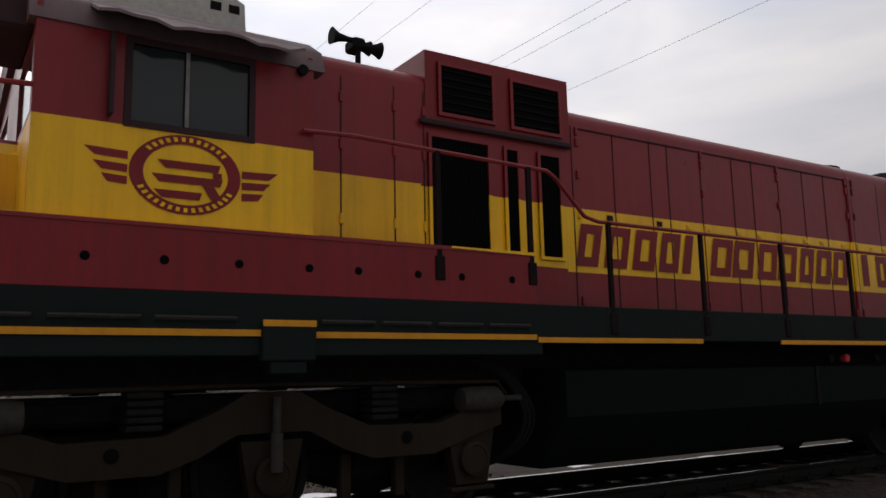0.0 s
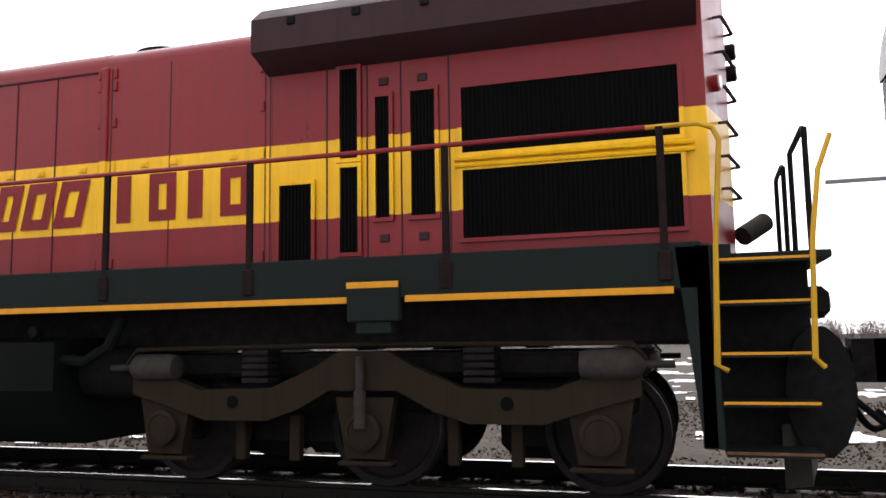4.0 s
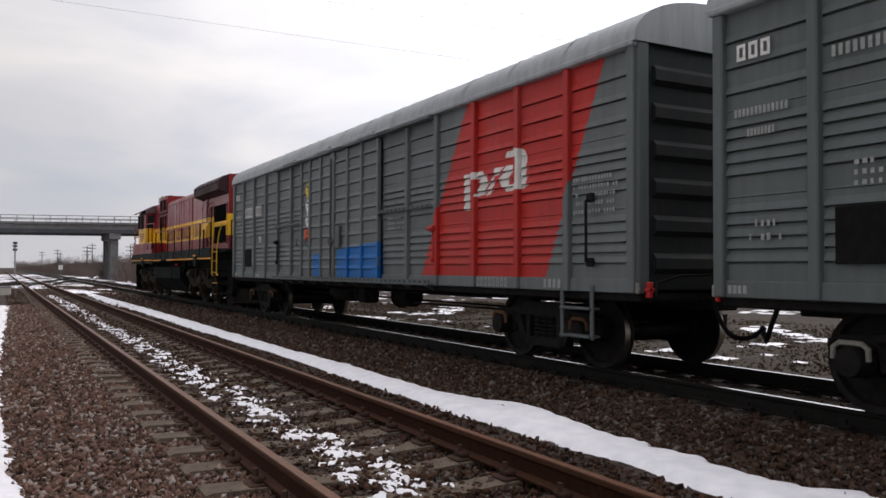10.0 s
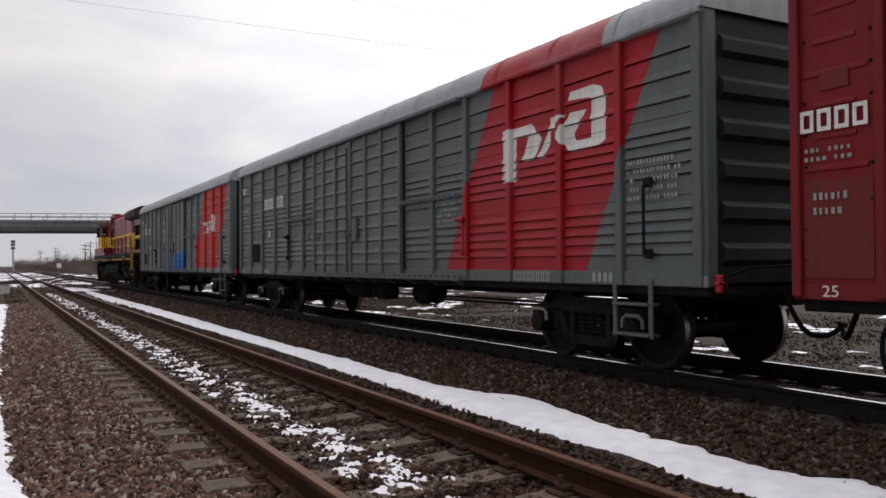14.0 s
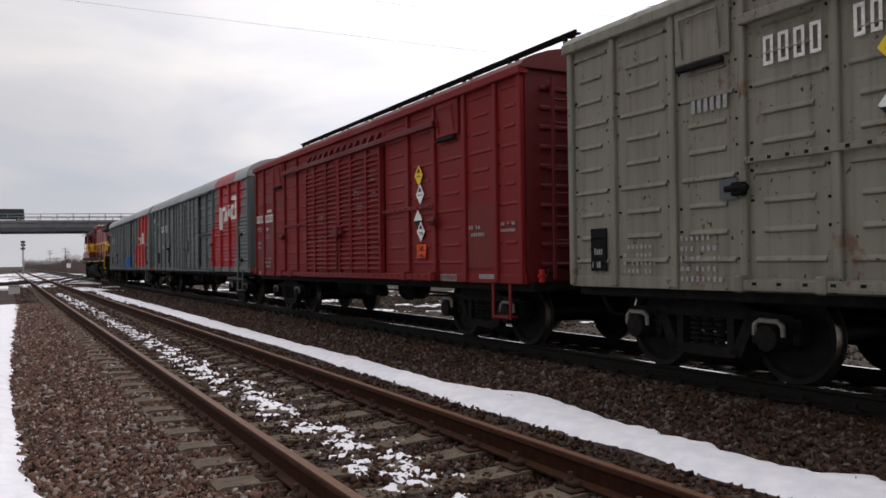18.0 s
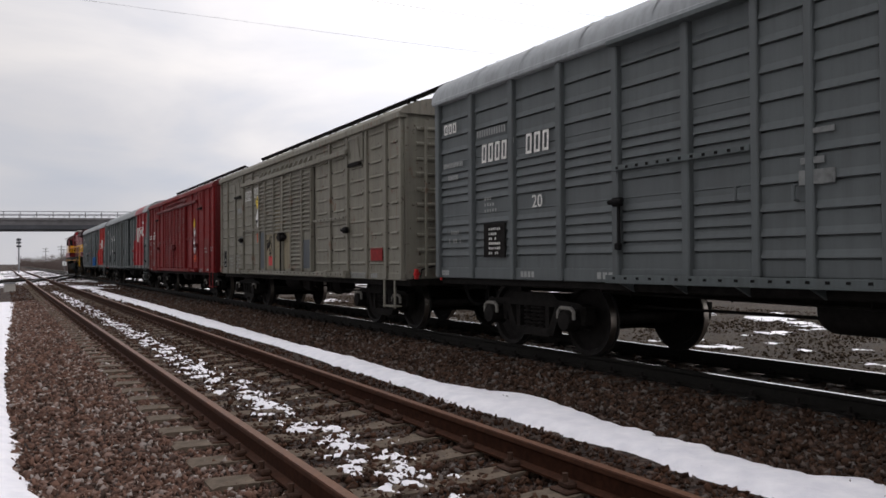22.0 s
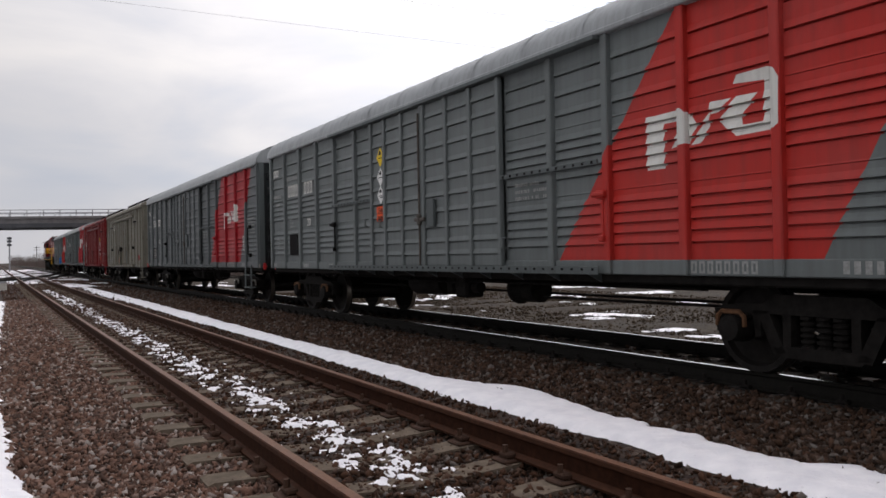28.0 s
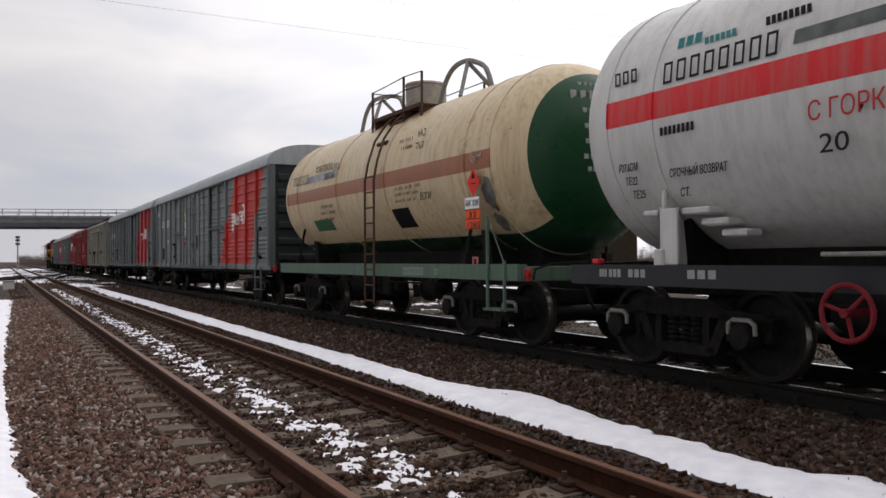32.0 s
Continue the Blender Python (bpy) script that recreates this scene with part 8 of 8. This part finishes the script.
            put("damper", Mesh().cyl((s * 1.44, Lp(c), 0.56), (s * 1.44, Lp(c), 0.86), 0.05, 10).cyl((s * 1.44, Lp(c), 0.86), (s * 1.44, Lp(c), 1.14), 0.035, 10), M_DUSTGREY, t, "upright hydraulic damper")
            put("pipe", Mesh().tube([(s * 1.40, Lp(c) - 2.3, 1.1), (s * 1.40, Lp(c) - 2.2, 1.22), (s * 1.40, Lp(c), 1.24), (s * 1.40, Lp(c) + 2.2, 1.22), (s * 1.40, Lp(c) + 2.3, 1.1)], 0.016, 5), M_TRUCK, t)
            for k in (-1.25, -0.72, 0.72, 1.25):
                put("brake_hanger", Mesh().box(s * 1.1, s * 1.2, Lp(c) + k - 0.05, Lp(c) + k + 0.05, 0.24, 0.64, 0, 0.012), M_TRUCK, t)
        for k in (-1.93, 0.0, 1.93):
            wheelset(t, Lp(c) + k, 0.51)
            m0 = k - 0.55 if k > 0 else k + 0.55
            put("traction_motor", Mesh().box(-0.62, 0.62, Lp(c) + m0 - 0.42, Lp(c) + m0 + 0.42, 0.22, 1.0, 0, 0.12), M_UNDER, t, "grimy traction motor case")
        put("bolster", Mesh().box(-1.0, 1.0, Lp(c) - 2.3, Lp(c) + 2.3, 0.95, 1.16, 0, 0.04), M_UNDER, t)
    return w


TRAIN.append((locomotive(), LO))

# ---- overpass, masts, wires, bushes ----
M_CONC = plain("weathered_bridge_concrete", (0.155, 0.15, 0.15), 0.9, 0.25, 1.2)
M_CONC_DARK = plain("dark_bridge_concrete", (0.07, 0.072, 0.078), 0.9, 0.25, 1.2)
M_STEELGREY = plain("galvanised_steel", (0.20, 0.20, 0.21), 0.5, 0.15, metal=0.4)
M_WIRE = plain("dull_cable", (0.38, 0.38, 0.39), 0.6, 0.1)
# twig brown lightened towards grey; distance haze is mixed into the colour
M_TWIG = plain("hazed_brown_twigs", (0.135, 0.105, 0.095), 0.9, 0.4, 6.0)
M_WOODPOLE = plain("grey_wooden_pole", (0.09, 0.08, 0.07), 0.9, 0.3)


def overpass():
    b = empty("overpass", pose(0, 130, 0), "grey concrete road overpass crossing the tracks", "bridge", kind="structure")

    def sk(x):
        return -0.30 * (x - 2)     # the deck crosses a little askew
    m = Mesh()
    for x0, x1 in ((-160, 15), (15, 60)):
        vs = []
        for x in (x0, x1):
            y = sk(x)
            for dy, z in ((-5, 6.55), (-5, 7.25), (-5.3, 7.28), (-5.3, 7.55), (5.3, 7.55), (5.3, 7.28), (5, 7.25), (5, 6.55)):
                vs.append((x, y + dy, z))
        m.add(vs, [(i, (i + 1) % 8, 8 + (i + 1) % 8, 8 + i) for i in range(8)] + [tuple(range(8)), tuple(range(8, 16))])
    put("deck", m, M_CONC, b, "concrete deck on beams", smooth=0)
    for dy in (-4.6, -1.6, 1.6, 4.6):
        g = Mesh()
        g.add([(x, sk(x) + dy + q, z) for x in (-160, 60) for q, z in ((-0.5, 6.05), (-0.5, 6.6), (0.5, 6.6), (0.5, 6.05))], [(0, 1, 2, 3), (4, 5, 6, 7), (0, 1, 5, 4), (1, 2, 6, 5), (2, 3, 7, 6), (3, 0, 4, 7)])
        put("beam", g, M_CONC_DARK, b, smooth=0)
    for px in (23.1, 14.1, -12.5, -40.0):
        y = sk(px)
        cap = put("pier_cap", Mesh().box(px - 0.75, px + 0.75, y - 5.2, y + 5.2, 5.25, 6.05, 0, 0.05), M_CONC, b)
        for dy in (-3.9, -1.3, 1.3, 3.9):
            put("column", Mesh().box(px - 0.55, px + 0.55, y + dy - 0.45, y + dy + 0.45, -0.6, 5.25, 0, 0.06), M_CONC, b)
    for side in (-5.1, 5.1):
        for z in (8.05, 8.45):
            put("guard_rail", Mesh().tube([(-160, sk(-160) + side, z), (60, sk(60) + side, z)], 0.05, 6), M_STEELGREY, b)
        for i in range(60):
            x = -70 + i * 2.0
            put("rail_post", Mesh().box(x - 0.05, x + 0.05, sk(x) + side - 0.05, sk(x) + side + 0.05, 7.55, 8.47), M_STEELGREY, b)
    em = Mesh()
    em.prism([(36, -0.7), (90, -0.7), (90, 7.5), (52, 7.5)], "y", -30, -12)
    put("embankment", em, M_GROUND, b, smooth=0)


overpass()


def car(x0, times, label, colour, body, window):
    c = empty("car", pose(x0, 124.3, 7.55), label, "car")
    paint_c = plain("car_paint", colour, 0.35, 0.1)
    put("body", Mesh().prism(body, "y", -0.85, 0.85), paint_c, c)
    put("side_window", Mesh().prism(window, "y", -0.86, 0.86), M_GLASS, c)
    for x in (-1.35, 1.35):
        for y in (-0.8, 0.8):
            wl = put("wheel", Mesh().cyl((x, y - 0.1, 0.32), (x, y + 0.1, 0.32), 0.32, 16), M_BLACK, c)
            put("rim", Mesh().cyl((x, y - 0.11, 0.32), (x, y + 0.11, 0.32), 0.19, 12), M_STEELGREY, wl)
    return c, times


CARS = [car(14.2, [(0, 58), (4.2, 57), (7.5, 20.05), (8, 15.02), (8.5, 9.25), (9, 3.2), (15, -66), (22, -140), (32, -155)], "dark saloon car crossing the overpass", (0.02, 0.026, 0.028),
            [(-2.2, 0.35), (-2.15, 0.8), (-1.2, 0.95), (-0.75, 1.38), (0.9, 1.42), (1.7, 1.0), (2.15, 0.92), (2.2, 0.35)], [(-1.0, 0.98), (-0.7, 1.30), (0.85, 1.33), (1.4, 1.0)]),
        car(13, [(0, 58), (12.9, 57), (17, 11.4), (17.5, 5.7), (18, 0.0), (24, -68), (32, -150)], "dark green boxy van crossing the overpass", (0.02, 0.036, 0.032),
            [(-2.1, 0.35), (-2.1, 0.95), (-1.5, 1.05), (-1.1, 1.75), (2.0, 1.80), (2.1, 1.1), (2.1, 0.35)], [(-1.2, 1.08), (-0.95, 1.62), (1.8, 1.66), (1.85, 1.1)])]


def masts():
    m = empty("signal_mast", pose(2.2, 150, -0.4), "slim grey lattice lamp mast", "mast")
    put("pole", Mesh().tube([(0, 0, 0), (0, 0, 5.9)], 0.11, 8), M_STEELGREY, m)
    for z in (4.4, 5.0, 5.5):
        put("lamp_head", Mesh().box(-0.35, 0.35, -0.2, 0.2, z, z + 0.35, 0, 0.04), M_CONC_DARK, m)
    bx = empty("switch_box", pose(0.3, 50.8, -0.45), "pale grey switch machine box beside the turnout", "box")
    put("housing", Mesh().box(-0.28, 0.28, -0.3, 0.3, 0, 0.62, 0, 0.03), M_AC, bx)
    put("lid", Mesh().box(-0.31, 0.31, -0.33, 0.33, 0.62, 0.68, 0, 0.02), M_STEELGREY, bx)
    sg = empty("track_sign", pose(9.9, 165, -0.5), "small white trackside sign on a post", "sign")
    put("post", Mesh().tube([(0, 0, 0), (0, 0, 3.2)], 0.05, 6), M_STEELGREY, sg)
    put("board", Mesh().box(-0.35, 0.35, -0.03, 0.03, 1.4, 2.2, 0, 0.01), M_HAZWHITE, sg)
    for i, (x, y, h) in enumerate(((20, 230, 7.6), (24, 260, 9), (17, 300, 8), (28, 210, 7.5), (33, 240, 9), (14, 340, 8), (22, 370, 8), (27, 310, 8))):
        p = empty("utility_pole", pose(x, y, -0.6), "grey wooden utility pole with cross-arms", "pole", "poles along the line")
        put("pole", Mesh().cyl((0, 0, 0), (0, 0, h), 0.16, 8, 0.10), M_WOODPOLE, p)
        for z in (h - 0.6, h - 1.5):
            put("crossarm", Mesh().box(-1.1, 1.1, -0.07, 0.07, z, z + 0.14), M_WOODPOLE, p)


masts()


def wire(name, a, b, sag, label):
    pts = []
    for i in range(25):
        t = i / 24
        p = Vector(a) * (1 - t) + Vector(b) * t
        p.z -= sag * 4 * t * (1 - t)
        pts.append(p)
    o = put(name, Mesh().tube(pts, 0.013, 5), M_WIRE, None)
    tagged(o, label, "cable", "power lines overhead")


for y in (80.3, 68.6, 63.2, -23.3, -26.4, -36.0, -37.6, -45.6):
    wire("power_line", (-150, y, 27.0), (150, y, 27.0), 1.7, "thin overhead power line crossing high above the tracks")


def pylon(x, y, h):
    """Lattice transmission tower that carries the lines."""
    p = empty("pylon", pose(x, y, -0.6), "grey lattice transmission tower", "pylon", "transmission towers")
    m = Mesh()
    for sx, sy in ((-1, -1), (-1, 1), (1, 1), (1, -1)):
        m.tube([(sx * 2.6, sy * 2.6, 0), (sx * 0.6, sy * 0.6, h)], 0.09, 4)
    for i in range(9):
        k0, k1 = 2.6 - 2.0 * i / 9, 2.6 - 2.0 * (i + 1) / 9
        z0, z1 = h * i / 9, h * (i + 1) / 9
        for s in (-1, 1):
            m.tube([(-k0, s * k0, z0), (k1, s * k1, z1)], 0.05, 4)
            m.tube([(s * k0, -k0, z0), (s * k1, k1, z1)], 0.05, 4)
    put("lattice", m, M_STEELGREY, p)
    return p


for x in (-150, 150):
    for y0, y1 in ((63.2, 80.3), (-45.6, -23.3)):
        p = pylon(x, (y0 + y1) / 2, 28.5)
        span = (y1 - y0) / 2 + 0.6
        put("crossarm", Mesh().box(-0.3, 0.3, -span, span, 27.2, 27.9, 0, 0.05), M_STEELGREY, p)


def bush_stuff(name, label, count, place, size, seed):
    """Bare winter scrub: many forked twigs in one mesh."""
    rs = random.Random(seed)
    m = Mesh()
    for _ in range(count):
        x, y, z = place(rs)
        h = size * rs.uniform(0.35, 1.25) * (0.78 + 0.5 * noise.noise((x * 0.11, y * 0.045, seed)))
        nb = 9
        for i in range(nb):
            a = rs.uniform(0, 6.28)
            sp = rs.uniform(0.1, 0.55)
            p0 = Vector((x + rs.uniform(-0.3, 0.3) * h * 0.3, y + rs.uniform(-0.3, 0.3) * h * 0.3, z))
            p1 = p0 + Vector((math.cos(a) * sp, math.sin(a) * sp, 1)) * h * 0.55
            p2 = p1 + Vector((math.cos(a) * sp * 1.5 + rs.uniform(-.3, .3), math.sin(a) * sp * 1.5, 1)) * h * 0.4
            w0 = 0.011 * h
            for q0, q1, wa, wb in ((p0, p1, w0, w0 * 0.7), (p1, p2, w0 * 0.7, w0 * 0.25)):
                m.add([q0 + Vector((-wa, 0, 0)), q0 + Vector((wa, 0, 0)), q0 + Vector((0, wa, 0)), q1 + Vector((-wb, 0, 0)), q1 + Vector((wb, 0, 0)), q1 + Vector((0, wb, 0))],
                      [(0, 1, 4, 3), (1, 2, 5, 4), (2, 0, 3, 5)])
            for _k in range(6):
                t = rs.uniform(0.3, 1.0)
                q0 = p1 + (p2 - p1) * t if rs.random() < 0.6 else p0 + (p1 - p0) * t
                q1 = q0 + Vector((rs.uniform(-1, 1), rs.uniform(-1, 1), rs.uniform(0.3, 1.1))) * h * 0.22
                wa = w0 * 0.45
                m.add([q0 + Vector((-wa, 0, 0)), q0 + Vector((wa, 0, 0)), q1], [(0, 1, 2)])
                m.add([q0 + Vector((0, -wa, 0)), q0 + Vector((0, wa, 0)), q1], [(0, 1, 2)])
    o = put(name, m, M_TWIG, smooth=0)
    tagged(o, label, "bushes", kind="stuff")


bush_stuff("scrub", "bare brown winter scrub beside the line", 1300, lambda r: (13.5 + 12.0 * r.random() ** 1.3, 85 + 420 * r.random() ** 1.5, -0.6), 2.7, 1)
bush_stuff("scrub", "low far wood where the line runs out of sight", 320, lambda r: (r.uniform(11, 70), r.uniform(520, 820), -0.6), 6.5, 7)
bush_stuff("scrub", "taller bare thicket behind the scrub", 260, lambda r: (r.uniform(24, 50), r.uniform(135, 420), -0.6), 5.6, 6)
bush_stuff("scrub", "distant bare woods along the horizon", 900, lambda r: (r.uniform(24, 160), r.uniform(240, 420), -0.6), 4.6, 2)
bush_stuff("scrub", "distant bare trees beyond the snowy yard", 2200, lambda r: (r.uniform(150, 240), r.uniform(-120, 200), -0.6), 5.5, 3)
bush_stuff("dry_grass", "tufts of dry brown grass and weeds", 4600, lambda r: (r.uniform(10.6, 34), r.uniform(-14, 50), -0.57), 0.13, 4)


def far_tree(x, y, h, seed):
    """A bare tree: tapered trunk, limbs and many twigs."""
    rs = random.Random(seed)
    t = empty("tree", pose(x, y, -0.6), "bare leafless tree beyond the tracks", "tree", "bare trees beyond the yard")
    tr = Mesh().tube([(0, 0, 0), (0.1, 0, h * 0.3), (-0.05, 0.1, h * 0.55), (0.1, 0, h * 0.8)], h * 0.016, 7)
    put("trunk", tr, M_TWIG, t)
    m = Mesh()

    def grow(p, d, ln, r, depth):
        q = p + d * ln
        m.add([p + Vector((-r, 0, 0)), p + Vector((r, 0, 0)), p + Vector((0, r, 0)), q + Vector((-r * .6, 0, 0)), q + Vector((r * .6, 0, 0)), q + Vector((0, r * .6, 0))], [(0, 1, 4, 3), (1, 2, 5, 4), (2, 0, 3, 5)])
        if depth == 0:
            return
        for _ in range(3):
            nd = (d + Vector((rs.uniform(-.7, .7), rs.uniform(-.7, .7), rs.uniform(-.1, .6)))).normalized()
            grow(p + (q - p) * rs.uniform(0.5, 1), nd, ln * rs.uniform(0.5, 0.75), r * 0.6, depth - 1)
    for i in range(9):
        a = rs.uniform(0, 6.28)
        grow(Vector((0, 0, h * rs.uniform(0.25, 0.75))), Vector((math.cos(a) * 0.8, math.sin(a) * 0.8, 0.75)).normalized(), h * rs.uniform(0.16, 0.26), h * 0.007, 3)
    put("crown", m, M_TWIG, t, smooth=0)


for i, (x, y, h) in enumerate(((88, 62, 11), (96, 55, 12), (105, 70, 10), (80, 80, 9), (115, 40, 11), (70, 45, 8), (120, 90, 12))):
    far_tree(x, y, h, 50 + i)


def motions():
    """The train rolls by; its wheels turn with the way that it goes."""
    for thing, y in TRAIN:
        walk(thing, [(t, pose(XC, y + s, 0)) for t, s in TRAVEL])
    for thing, rows in CARS:
        walk(thing, [(t, pose(x, 128.6 - 0.3 * (x - 2), 7.55)) for t, x in rows])
    ts = np.array([t for t, _ in TRAVEL])
    ss = np.array([s for _, s in TRAVEL])
    fine = np.linspace(0, 32, 257)
    way = np.interp(fine, ts, ss)
    for o, r in SPINNING:
        at = o.location.copy()
        walk(o, [(t, pose(*at, -math.degrees(s / r))) for t, s in zip(fine, way)])


motions()
